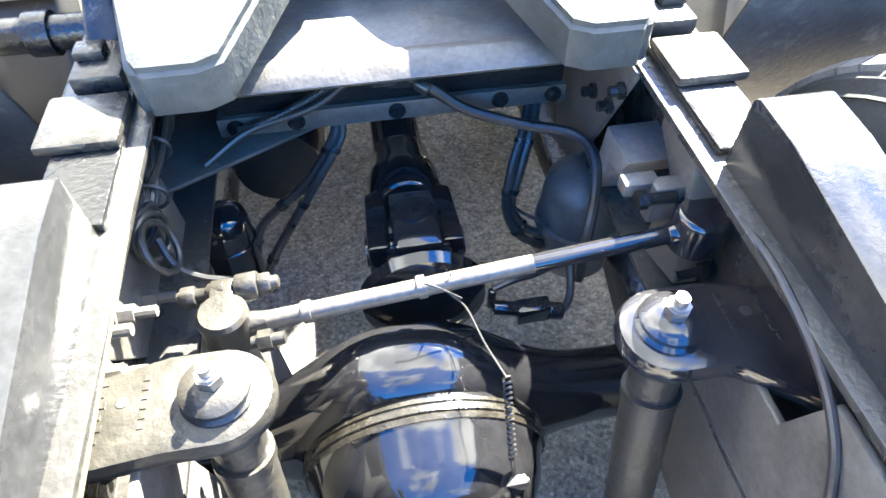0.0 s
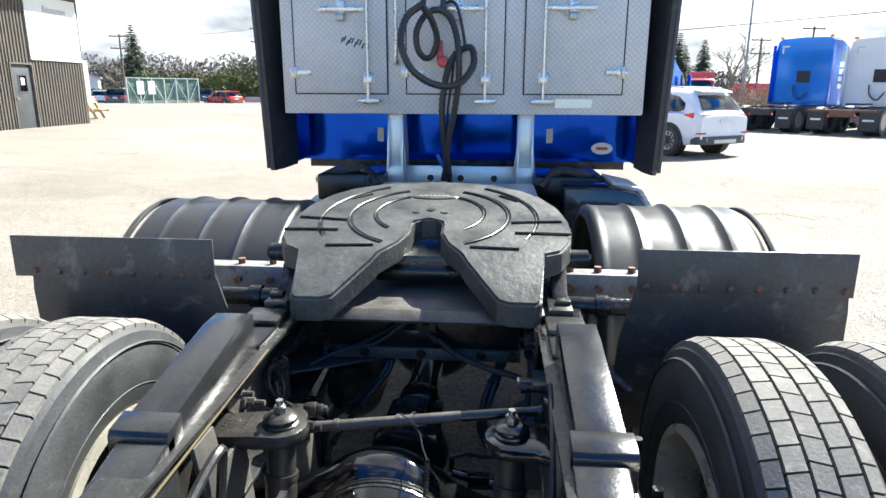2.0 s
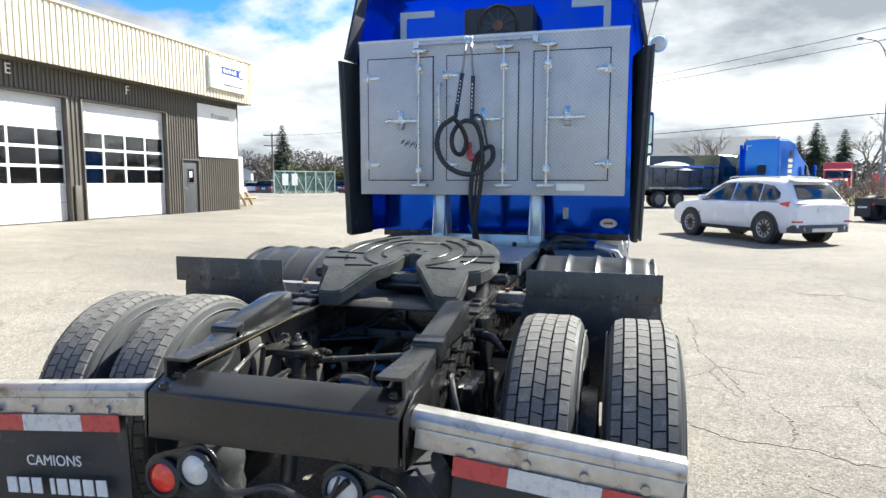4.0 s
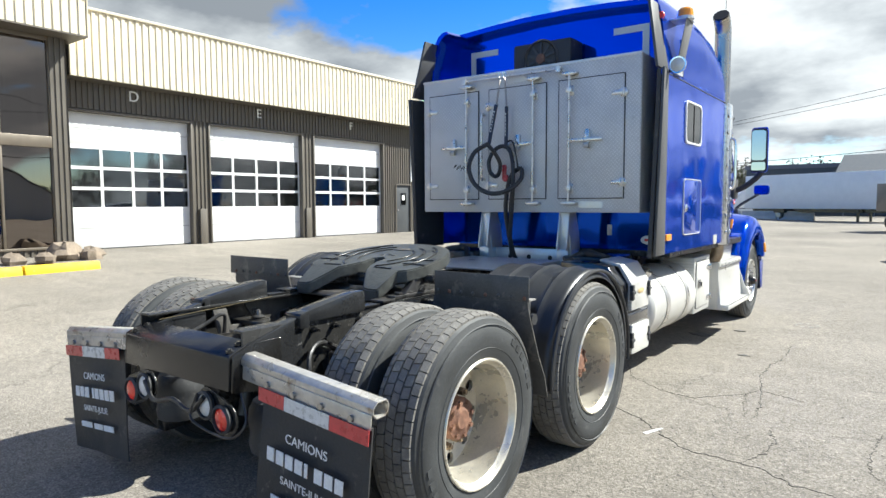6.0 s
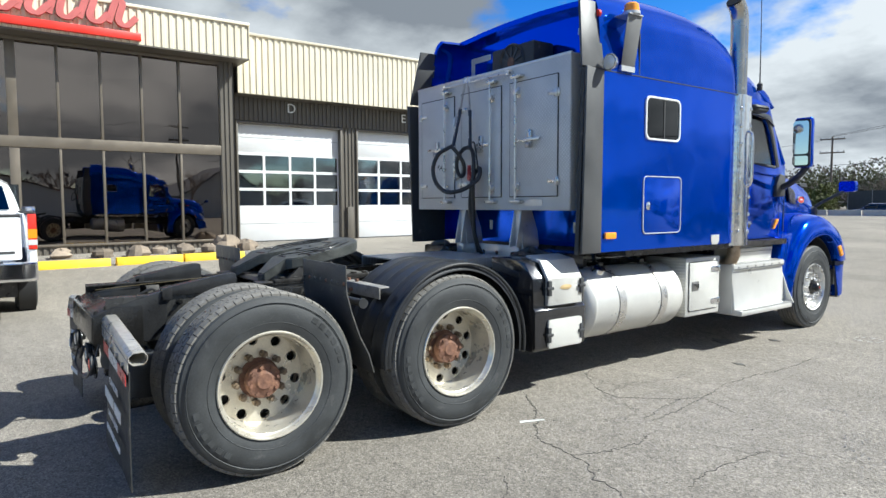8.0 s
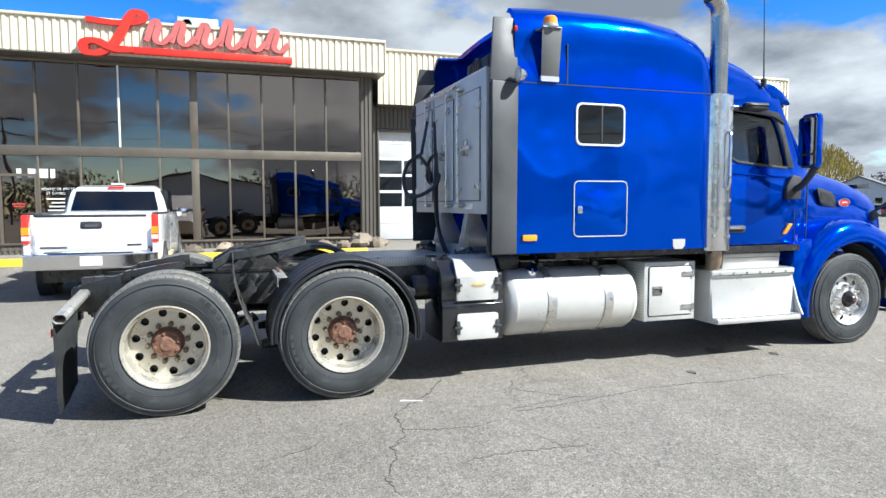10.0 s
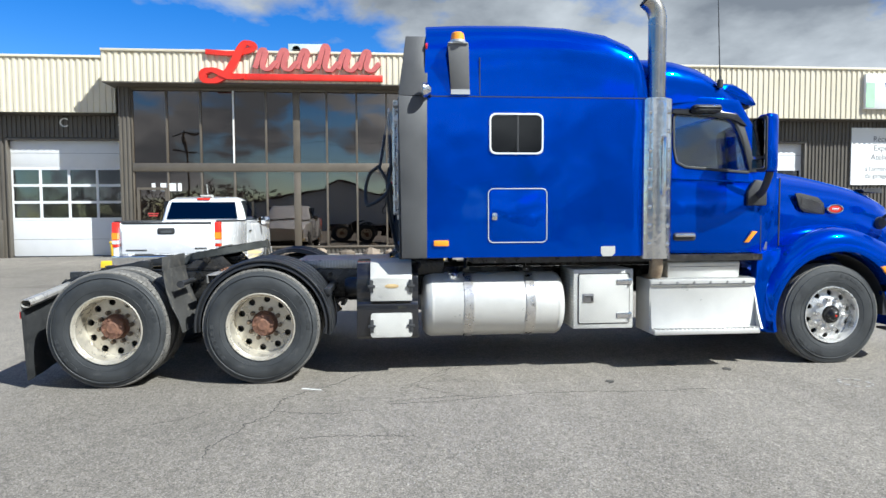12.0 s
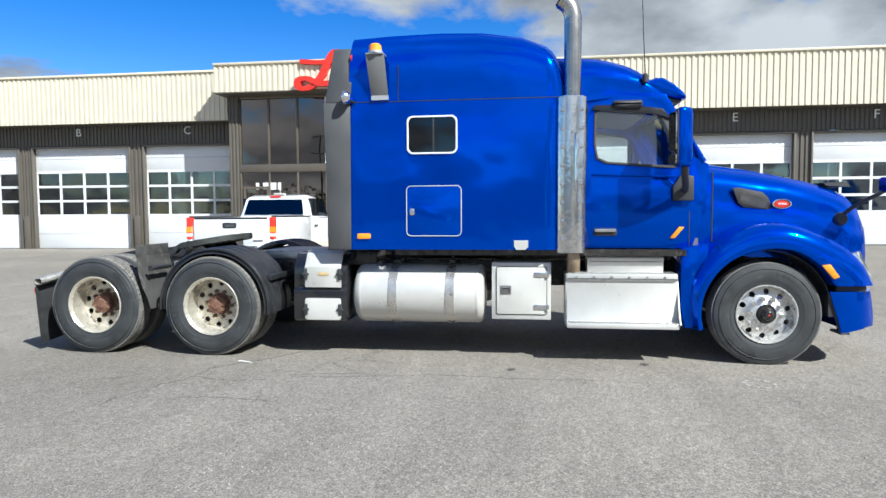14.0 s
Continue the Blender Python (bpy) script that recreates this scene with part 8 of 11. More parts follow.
    part("headlamp", M().loft([[(side * 1.075, 8.44, 1.10), (side * 1.08, 8.61, 0.85), (side * 1.0, 8.5, 0.87), (side * 1.0, 8.4, 1.08)], [(side * 0.98, 8.52, 1.115), (side * 1.0, 8.67, 0.85), (side * 0.95, 8.5, 0.87), (side * 0.95, 8.4, 1.08)], [(side * 0.84, 8.62, 1.12), (side * 0.85, 8.73, 0.85), (side * 0.84, 8.6, 0.86), (side * 0.84, 8.5, 1.1)]]), GLASS_LAMP, fen, "clear swept headlamp", bevel=0.01)
    part("turn_lamp", M().prism([(8.115, 1.0), (8.19, 1.01), (8.275, 0.89), (8.225, 0.87)], "x", side * 1.12, side * 1.213), AMBER, fen, "amber side turn lamp", bevel=0.004)
    # Black block fills the gap under the fender; its shade is painted in.
    part("fender_gap_shade", M().box(side * 0.7, side * 1.1, 8.3, 8.56, 0.72, 0.805), WIRE_AND_SHADE, fen)


def bumper_ring(z, grow):
    rear = 8.22 + 0.11 * min(1.0, (0.74 - z) / 0.36)
    pts = [(1.14, rear), (1.145, 8.42), (1.10, 8.55), (1.02, 8.64 + grow), (0.8, 8.74 + grow), (0.45, 8.81 + grow)]
    ring = pts + [(-x, y) for x, y in reversed(pts)] + [(-1.06, rear), (-0.98, 8.42), (0.98, 8.42), (1.06, rear)]
    return [(x, y, z + (0.06 * max(0.0, (y - 8.33) / 0.33) if z < 0.4 else 0.0)) for x, y in ring]


part("bumper", M().loft([bumper_ring(z, grow) for z, grow in ((0.345, 0.0), (0.40, 0.025), (0.48, 0.03), (0.62, 0.015), (0.72, 0.0), (0.742, -0.012))]), BLUE, truck, "painted blue front bumper", smooth=35)
both("bumper_edge", M().tube([(1.12, 8.215, 0.735), (1.12, 8.27, 0.56), (1.12, 8.325, 0.38), (1.12, 8.325, 0.335)], 0.012, 8).box(0.95, 1.12, 8.22, 8.4, 0.5, 0.7), RUBBER)
both("bumper_lip", M().box(0.9, 1.13, 8.33, 8.42, 0.325, 0.35), STEEL, bevel=0.008)
part("bug_deflector", M().loft([[(x, 8.36, 1.80) for x in (-0.6, 0.6)] + [(x, 8.4, 1.77) for x in (0.6, -0.6)], [(x, 8.6, 1.815) for x in (-0.58, 0.58)] + [(x, 8.63, 1.76) for x in (0.58, -0.58)]]), RUBBER, truck, "black hood deflector")
part("grille", M().box(-0.5, 0.5, 8.72, 8.83, 0.8, 1.35), CHROME, truck, bevel=0.03)
part("front_axle", M().tube([(-0.95, 7.66, 0.52), (-0.6, 7.66, 0.42), (0.6, 7.66, 0.42), (0.95, 7.66, 0.52)], 0.05, 12), IRON, truck)
part("engine_block", M().box(-0.45, 0.45, 6.9, 8.3, 0.6, 1.3), IRON, truck, bevel=0.05)

# -- under the cab: steps, tool box, tank, battery box --
st = part("cab_step", M().prism([(0.82, 0.37), (1.27, 0.37), (1.275, 0.40), (1.27, 0.425), (1.19, 0.43), (1.15, 0.83), (1.17, 0.845), (1.17, 0.90), (0.82, 0.905)], "y", 5.75, 6.82), ALU_PALE, truck, "pale aluminium cab steps", bevel=0.006)
for box_ in ((1.17, 1.262, 5.77, 6.8, 0.43, 0.434), (0.95, 1.16, 5.77, 6.8, 0.902, 0.91)):
    part("step_tread", M().box(*box_), PLATE_XY, st)
upper = part("upper_step", M().prism([(0.82, 0.905), (1.075, 0.905), (1.085, 1.02), (1.09, 1.03), (1.09, 1.055), (1.07, 1.075), (0.82, 1.08)], "y", 5.96, 6.7), ALU_PALE, st, bevel=0.005)
part("step_seam", M().box(1.086, 1.0885, 5.98, 6.68, 1.015, 1.019), GREY_PAINT, upper)
part("step_rail", M().box(1.171, 1.177, 5.76, 6.81, 0.848, 0.856), GREY_PAINT, st)
for k in range(24):
    part("tread_cleat", M().box(1.262, 1.272, 5.79 + k * 0.043, 5.81 + k * 0.043, 0.42, 0.436), ALU, st)
part("end_cap", M().prism([(1.12, 0.83), (1.19, 0.43), (1.29, 0.42), (1.22, 0.55), (1.17, 0.7)], "y", 6.82, 6.835), ALU_PALE, st)
for k in range(6):
    part("step_screw", M().tube([(1.165, 5.85 + k * 0.17, 0.87), (1.178, 5.85 + k * 0.17, 0.87)], 0.01, 10), STEEL, st)
part("step_end_panel", M().box(0.82, 1.16, 5.742, 5.75, 0.38, 0.9), ALU_PALE, st)

tb = part("tool_box", M().box(0.62, 1.10, 5.0, 5.6, 0.42, 1.005), PLATE_YZ, truck, "tread plate tool box with a hinged door", bevel=0.008)
part("box_door", M().prism(round_rect(5.05, 5.555, 0.475, 0.955, 0.02), "x", 1.10, 1.112), PLATE_YZ, tb, bevel=0.003)
part("door_seam", M().ring(round_rect(5.042, 5.563, 0.467, 0.963, 0.024), round_rect(5.05, 5.555, 0.475, 0.955, 0.02), "x", 1.1, 1.104), WIRE_AND_SHADE, tb)
part("box_latch", M().prism(round_rect(5.09, 5.2, 0.68, 0.77, 0.012), "x", 1.112, 1.12), STEEL, tb, bevel=0.003)
part("latch_grip", M().tube([(1.128, 5.11, 0.74), (1.128, 5.18, 0.74), (1.128, 5.18, 0.7)], 0.006, 8), WIRE_AND_SHADE, tb)
for z in (0.55, 0.88):
    part("box_hinge", M().box(1.112, 1.12, 5.43, 5.58, z - 0.025, z + 0.025).tube([(1.122, 5.56, z - 0.035), (1.122, 5.56, z + 0.035)], 0.01, 10), CHROME, tb, bevel=0.002)
for side in (1, -1):
    tk = part("fuel_tank", M().lathe([(0.0, 3.53), (0.2, 3.532), (0.262, 3.545), (0.298, 3.572), (0.312, 3.61), (0.316, 3.618), (0.313, 3.63), (0.315, 3.64), (0.315, 4.83), (0.313, 4.838), (0.317, 4.85), (0.312, 4.86), (0.296, 4.892), (0.262, 4.912), (0.2, 4.922), (0.0, 4.924)], "y", (side * 0.845, 0, 0.655), 48), ALU_PALE, truck, "big bright cylindrical fuel tank with two straps", smooth=60)
    for y in (3.97, 4.57):
        part("tank_strap", M().lathe([(0.316, y - 0.045), (0.322, y - 0.045), (0.322, y + 0.045), (0.316, y + 0.045)], "y", (side * 0.845, 0, 0.655), 48, close=True), HARDWARE, tk)
        part("strap_bolt", M().tube([(side * 0.84, y, 0.97), (side * 0.8, y, 1.1)], 0.018, 8).box(side * 0.76, side * 0.9, y - 0.03, y + 0.03, 0.975, 1.01), BLACK, tk)
        part("tank_bracket", M().box(side * 0.44, side * 0.56, y - 0.05, y + 0.05, 0.4, 1.0), BLACK, tk)
    part("filler_cap", M().lathe([(0.0, 0.06), (0.055, 0.055), (0.06, 0.0)], "z", (0, 0, 0), 18).map(lambda x, y, z: (side * (0.98 + x * 0.8 + z * 0.5), 3.83 + y, 0.935 + z * 0.8 - x * 0.5)), CHROME, tk)
bb = part("battery_box", M().prism([(0.62, 0.37), (1.12, 0.37), (1.15, 0.4), (1.15, 0.70), (1.13, 0.72), (1.13, 0.78), (1.12, 0.95), (1.02, 1.08), (0.9, 1.10), (0.62, 1.1)], "y", 2.9, 3.48), BLACK_GLOSS, truck, "black battery box with pale tread plate covers", bevel=0.008)
part("upper_cover", M().prism([(1.13, 0.735), (1.165, 0.735), (1.16, 0.95), (1.07, 1.09), (0.9, 1.125), (0.9, 1.105), (1.05, 1.07), (1.13, 0.94)], "y", 3.03, 3.42), PLATE_YZ, bb, bevel=0.004)
part("lower_cover", M().prism(round_rect(3.03, 3.42, 0.39, 0.62, 0.025), "x", 1.152, 1.172), PLATE_YZ, bb, bevel=0.004)
part("cover_badge", M().lathe([(0.0, 0.005), (0.045, 0.0)], "x", (0, 0, 0), 20).map(lambda x, y, z: (1.166 + x, 3.23 + y * 1.5, 0.875 + z * 0.45)), WOOD, bb)
for y in (3.04, 3.41):
    for z in (0.5, 0.875):
        part("cover_strap", M().box(1.15, 1.18, y - 0.018, y + 0.018, z - 0.06, z + 0.06).box(1.16, 1.185, y - 0.035, y + 0.035, z - 0.012, z + 0.012), RUBBER, bb, bevel=0.004)
both("under_frame_tank", M().lathe([(0.0, 2.75), (0.1, 2.76), (0.12, 2.8), (0.12, 3.0), (0.0, 3.02)], "y", (0.62, 0, 0.8), 20), BLACK)


# ---- vehicles farther off; each is built with y forward, x to its right, standing on z = 0 ----
ROAD_TYRE = M().lathe([(0.62, -0.42), (0.66, -0.5), (0.95, -0.5), (1.0, -0.4), (1.0, 0.4), (0.95, 0.5), (0.66, 0.5), (0.62, 0.42)], "x", seg=36, close=True).mesh("tyre")
ROAD_RIM = M().lathe([(0.64, 0.42), (0.6, 0.46), (0.56, 0.3), (0.5, 0.12), (0.2, 0.2), (0.0, 0.22)], "x", seg=30).mesh("rim")
SPOKE_RIM = M().lathe([(0.66, 0.40), (0.64, 0.47), (0.6, 0.40), (0.58, 0.2)], "x", seg=36, close=True)
for k in range(10):
    a = 2 * math.pi * k / 10
    for da in (-0.1, 0.1):
        SPOKE_RIM.tube([(0.33, 0.12 * math.cos(a), 0.12 * math.sin(a)), (0.36, 0.62 * math.cos(a + da), 0.62 * math.sin(a + da))], 0.03, 5)
SPOKE_RIM = SPOKE_RIM.lathe([(0.0, 0.36), (0.13, 0.34), (0.14, 0.2), (0.0, 0.2)], "x", seg=16).mesh("rim")


def road_wheel(owner, x, y, r, w, rim=None, material=None):
    side = 1 if x > 0 else -1
    at = Matrix.Translation((x, y, r)) @ Matrix.Diagonal((w * side, r, r, 1))
    t = part("wheel", ROAD_TYRE, TYRE, owner, at=at)
    part("rim", rim or ROAD_RIM, material or ALU, t)
    part("drum", M().lathe([(0.0, 0.1), (0.6, 0.1), (0.6, 0.05), (0.0, 0.05)], "x", seg=20), IRON, t)


def far_tractor(name, label, paint, at, height=3.95, deck=FLAP, flaps=True):
    """A parked sleeper tractor seen from behind: tandem at the origin, nose at +y."""
    t = thing(name, label, "truck", "parked trucks", at=at)
    for y in (-0.66, 0.66):
        for s in (1, -1):
            road_wheel(t, s * 1.06, y, 0.52, 0.28, None, STEEL)
            road_wheel(t, s * 0.74, y, 0.52, 0.27, None, IRON)
    for s in (1, -1):
        road_wheel(t, s * 1.03, 5.4, 0.52, 0.3, None, CHROME)
        part("frame_rail", M().box(s * 0.35, s * 0.44, -1.45, 6.0, 0.72, 0.98), BLACK, t, bevel=0.01)
        part("mud_flap", M().box(s * 0.6, s * 1.22, -1.42, -1.4, 0.2, 0.88), FLAP, t)
        part("flap_hanger", M().box(s * 0.44, s * 1.24, -1.44, -1.38, 0.88, 0.96), deck, t, bevel=0.01)
        part("tail_lamp", M().lathe([(0.0, -1.47), (0.055, -1.465), (0.06, -1.44)], "y", (s * 0.45, 0, 0.72), 14), RED_LENS, t)
        part("flap_print", M().box(s * 0.72, s * 1.1, -1.428, -1.421, 0.55, 0.62), PRINT, t)
        part("fuel_tank", M().lathe([(0.0, 2.3), (0.28, 2.3), (0.31, 2.36), (0.31, 3.6), (0.28, 3.66), (0.0, 3.66)], "y", (s * 0.86, 0, 0.66), 24), ALU_PALE, t)
        part("side_skirt", M().box(s * 1.1, s * 1.17, 2.0, 4.4, 0.4, 0.95), paint, t, bevel=0.02)
        part("side_extender", M().box(s * 1.2, s * 1.235, 1.5, 1.75, 1.1, height - 0.25), paint, t, bevel=0.01)
        part("door_mirror", M().box(s * 1.28, s * 1.46, 4.55, 4.68, 1.9, 2.5), paint, t, bevel=0.04)
        part("mirror_arm", M().tube([(s * 1.05, 4.65, 1.9), (s * 1.32, 4.6, 2.0)], 0.03, 8), RUBBER, t)
        part("side_window", M().prism(round_rect(2.5, 2.85, 2.95, 3.3, 0.06), "x", s * 1.2, s * 1.216), GLASS_CAR, t)
        for z in (1.75, 2.05, 2.35, 2.65):
            part("side_vent", M().prism(round_rect(2.42, 2.8, z, z + 0.2, 0.04), "x", s * 1.2, s * 1.218), CHROME, t)
        part("seam_trim", M().box(s * 1.06, s * 1.085, 3.62, 3.645, 1.1, 2.7), WIRE_AND_SHADE, t)
        part("door_handle", M().box(s * 1.06, s * 1.09, 3.75, 3.95, 1.5, 1.56), CHROME, t, bevel=0.008)
        part("head_lamp", M().box(s * 0.55, s * 0.85, 5.95, 6.12, 0.95, 1.2), LENS_WHITE, t, bevel=0.05)
        part("step_lip", M().box(s * 1.16, s * 1.235, 2.0, 4.6, 0.34, 0.42), ALU, t, bevel=0.01)
        part("door_window", M().prism([(3.75, 1.95), (4.55, 1.92), (4.4, 2.5), (3.75, 2.55)], "x", s * 1.03, s * 1.075), GLASS_CAR, t)
        part("cab_step", M().box(s * 0.8, s * 1.22, 3.7, 4.6, 0.35, 1.0), ALU_PALE, t, bevel=0.02)
        part("marker_lamp", M().box(s * 0.95, s * 1.1, 1.72, 1.82, height, height + 0.1), AMBER, t, bevel=0.02)
    rings = []
    for y, w, z0, z1 in ((1.75, 1.21, 1.05, height), (2.6, 1.21, 1.05, height), (3.1, 1.2, 1.05, height - 0.15), (3.55, 1.12, 1.05, height - 0.7), (4.3, 1.06, 1.05, 2.75), (4.6, 1.03, 1.05, 2.5), (4.85, 1.0, 1.05, 1.95)):
        half_ = [(w, z0), (w, z0 + (z1 - z0) * 0.8), (w - 0.06, z1 - 0.12), (w - 0.22, z1), (0.0, z1 + 0.04)]
        rings.append([(x, y, z) for x, z in half_ + [(-x, z) for x, z in reversed(half_[:-1])]])
    part("cab_body", M().loft(rings), paint, t, smooth=35)
    rings = []
    for y, w, z0, z1 in ((4.8, 0.98, 0.9, 1.95), (5.4, 0.85, 0.9, 1.85), (5.9, 0.75, 0.8, 1.65), (6.2, 0.62, 0.7, 1.3)):
        half_ = [(w, z0), (w, z0 + (z1 - z0) * 0.7), (w - 0.15, z1), (0.0, z1 + 0.04)]
        rings.append([(x, y, z) for x, z in half_ + [(-x, z) for x, z in reversed(half_[:-1])]])
    part("hood", M().loft(rings), paint, t, smooth=35)
    for s in (1, -1):
        part("front_fender", M().lathe([(0.58, s * 0.7), (0.66, s * 0.7), (0.68, s * 1.1), (0.64, s * 1.2), (0.58, s * 1.18)], "x", (0, 5.4, 0.52), 18, start=-10, end=190, close=True), paint, t)
    part("bumper", M().box(-1.15, 1.15, 5.95, 6.35, 0.3, 0.68), paint, t, bevel=0.05)
    part("windshield", M().loft([[(-0.95, 4.62, 2.45), (0.95, 4.62, 2.45), (0.95, 4.6, 2.45), (-0.95, 4.6, 2.45)], [(-0.97, 4.9, 1.95), (0.97, 4.9, 1.95), (0.97, 4.88, 1.95), (-0.97, 4.88, 1.95)]]), GLASS_CAR, t)
    part("rear_window", M().box(-0.2, 0.35, 1.73, 1.745, 2.0, 2.5), WIRE_AND_SHADE, t)
    part("reflector_tape", M().box(-0.95, -0.65, 1.735, 1.748, height - 0.35, height - 0.28).box(-0.95, -0.88, 1.735, 1.748, height - 0.6, height - 0.35), ALU_PALE, t)
    part("rear_lines", M().tube(curve_through([(-0.3, 1.7, 1.9), (-0.2, 1.6, 1.5), (0.1, 1.55, 1.3), (0.3, 1.65, 1.6)]), 0.03, 6), HOSE, t)
    part("crossmember", M().box(-0.45, 0.45, -1.48, -1.36, 0.68, 0.96), deck, t, bevel=0.02)
    part("fifth_wheel", M().prism([(x, y * 0.9) for x, y in arc(0, 0.15, 0.46, -30, 210, 16)] + [(-0.3, -0.4), (-0.05, 0.0), (0.05, 0.0), (0.3, -0.4)], "z", 1.12, 1.18), IRON, t, bevel=0.01)
    return t


far_tractor("blue_tractor", "bright blue aerodynamic sleeper tractor parked in the yard", BLUE_FAR, pose(7.6, 38.4, 0, 0, 0, -47) @ Matrix.Scale(1.03, 4))
far_tractor("blue_tractor", "bright blue sleeper tractor seen from behind, beside a white one", BLUE_FAR, pose(12.2, 28.0, 0, 0, 0, -48), 3.85)
far_tractor("white_tractor", "white sleeper tractor with a rusty frame and flaps", WHITE, pose(14.3, 25.9, 0, 0, 0, -47), 3.7, RUST)
far_tractor("white_tractor", "white tractor at the far edge of the yard", WHITE, pose(-9.6, 73.5, 0, 0, 0, 120), 3.2)


def body_rings(stations, top_round=0.06):
    rings = []
    for y, w, z0, z1 in stations:
        half_ = [(w - 0.06, z0), (w, z0 + 0.1), (w, z0 + (z1 - z0) * 0.6), (w - 0.02, z1 - top_round), (w - 0.1, z1), (0.0, z1 + 0.02)]
        rings.append([(x, y, z) for x, z in half_ + [(-x, z) for x, z in reversed(half_)]])
    return rings


def car(name, label, paint, at, L=4.7, W=1.88, H=1.68, belt=1.05, wb=2.86, hood=1.25, rake=0.75, tail=0.35, r=0.36, group="parked cars", lamps=RED_LENS):
    """A closed car or sport-utility, y forward."""
    c = thing(name, label, "car", group, at=at)
    h, w = L / 2, W / 2
    b = body_rings([(-h, w * 0.86, 0.42, belt * 0.86), (-h + 0.1, w * 0.95, 0.3, belt), (-h + 0.6, w, 0.26, belt + 0.03), (0.0, w, 0.24, belt), (h - hood, w, 0.25, belt - 0.02), (h - 0.5, w * 0.97, 0.27, belt - 0.1), (h - 0.1, w * 0.9, 0.32, belt - 0.25), (h, w * 0.8, 0.4, belt - 0.4)])
    part("body", M().loft(b), paint, c, smooth=40)
    y0, y1 = -h + 0.12, h - hood
    gr = []
    for y, ww, z in ((y0, w * 0.86, belt + 0.05), (y0 + tail, w * 0.8, H - 0.06), (y0 + tail + 0.5, w * 0.8, H), (y1 - rake - 0.3, w * 0.8, H - 0.01), (y1 - rake, w * 0.79, H - 0.06), (y1, w * 0.88, belt)):
        half_ = [(w * 0.95 if z > belt + 0.1 else ww, belt - 0.03), (ww + (w * 0.95 - ww) * 0.3, belt + (z - belt) * 0.7), (ww - 0.06, z - 0.02), (0.0, z + 0.02)]
        gr.append([(x, y, zz) for x, zz in half_ + [(-x, zz) for x, zz in reversed(half_)]])
    part("glasshouse", M().loft(gr), GLASS_CAR, c, smooth=35)
    # Dark block fills the cabin, standing in for its unlit inside.
    part("cabin_dark", M().box(-w * 0.7, w * 0.7, y0 + 0.4, y1 - 0.6, belt - 0.3, belt + 0.3), SEAT, c, bevel=0.08)
    roof = [[(x * 1.004, y, z + 0.006) for x, z in ((ww, H - 0.09), (ww - 0.04, H - 0.02), (ww - 0.15, H + 0.02), (0, H + 0.03), (-ww + 0.15, H + 0.02), (-ww + 0.04, H - 0.02), (-ww, H - 0.09), (-ww + 0.08, H - 0.1), (ww - 0.08, H - 0.1))] for y, ww in ((y0 + tail - 0.12, w * 0.79), (y0 + tail + 0.4, w * 0.81), (y1 - rake - 0.35, w * 0.81), (y1 - rake + 0.05, w * 0.77))]
    part("roof", M().loft(roof), paint, c, smooth=50)
    for s in (1, -1):
        for y, lean_ in ((y0 + tail + 0.05, -0.25), (y0 + (y1 - y0) * 0.5, 0.02), (y1 - 0.1, -rake)):
            part("pillar", M().tube([(s * w * 0.95, y, belt), (s * w * 0.83, y + (0.2 if lean_ == -0.25 else lean_), H - 0.05)], 0.04, 6), paint if lean_ != 0.02 else RUBBER, c)
        for y in (-wb / 2, wb / 2):
            part("wheel_arch", M().lathe([(r + 0.01, s * (w - 0.16)), (r + 0.09, s * (w - 0.16)), (r + 0.09, s * (w + 0.015)), (r + 0.01, s * (w + 0.012))], "x", (0, y, r), 20, start=-15, end=195, close=True), RUBBER, c)
            # Black disc painted in for the shade inside the wheel arch.
            part("arch_shadow", M().lathe([(0.0, s * (w - 0.2)), (r + 0.08, s * (w - 0.2)), (r + 0.08, s * (w + 0.004)), (0.0, s * (w + 0.004))], "x", (0, y, r), 22), WIRE_AND_SHADE, c)
            road_wheel(c, s * (w - 0.08), y, r, 0.24, SPOKE_RIM, ALU)
        part("tail_lamp", M().box(s * w * 0.55, s * w * 0.96, -h - 0.01, -h + 0.2, belt - 0.25, belt - 0.06), lamps, c, bevel=0.03)
        part("head_lamp", M().box(s * w * 0.5, s * w * 0.88, h - 0.25, h - 0.02, belt - 0.45, belt - 0.3), LENS_WHITE, c, bevel=0.03)
        part("mirror", M().box(s * (w + 0.0), s * (w + 0.17), y1 - 0.5, y1 - 0.35, belt - 0.02, belt + 0.13), paint, c, bevel=0.03)
        part("door_handle", M().box(s * w, s * (w + 0.02), -0.5, -0.3, belt - 0.17, belt - 0.13), CHROME, c)
        part("sill", M().box(s * (w - 0.1), s * (w + 0.01), -wb / 2 + r + 0.1, wb / 2 - r - 0.1, 0.22, 0.34), RUBBER, c, bevel=0.02)
    part("rear_bumper", M().box(-w * 0.85, w * 0.85, -h - 0.04, -h + 0.2, 0.3, 0.52), GREY_EXT, c, bevel=0.04)
    part("plate_bar", M().box(-0.2, 0.2, -h - 0.02, -h + 0.05, belt - 0.3, belt - 0.17), PRINT, c)
    return c


def side_line(half_width, y, z, belt, roof):
    """Half width of the sport-utility's side at a height: bowed below the belt, leaning in above it."""
    low = half_width - 0.05 * max(0.0, (0.55 - z) / 0.3) ** 2 - 0.02 * max(0.0, (z - 0.8) / 0.25)
    lean_in = 0.24 * max(0.0, (z - belt) / (roof - belt))
    ends = 0.1 * max(0.0, (abs(y) - 1.75) / 0.6) ** 2
    return low - lean_in - ends


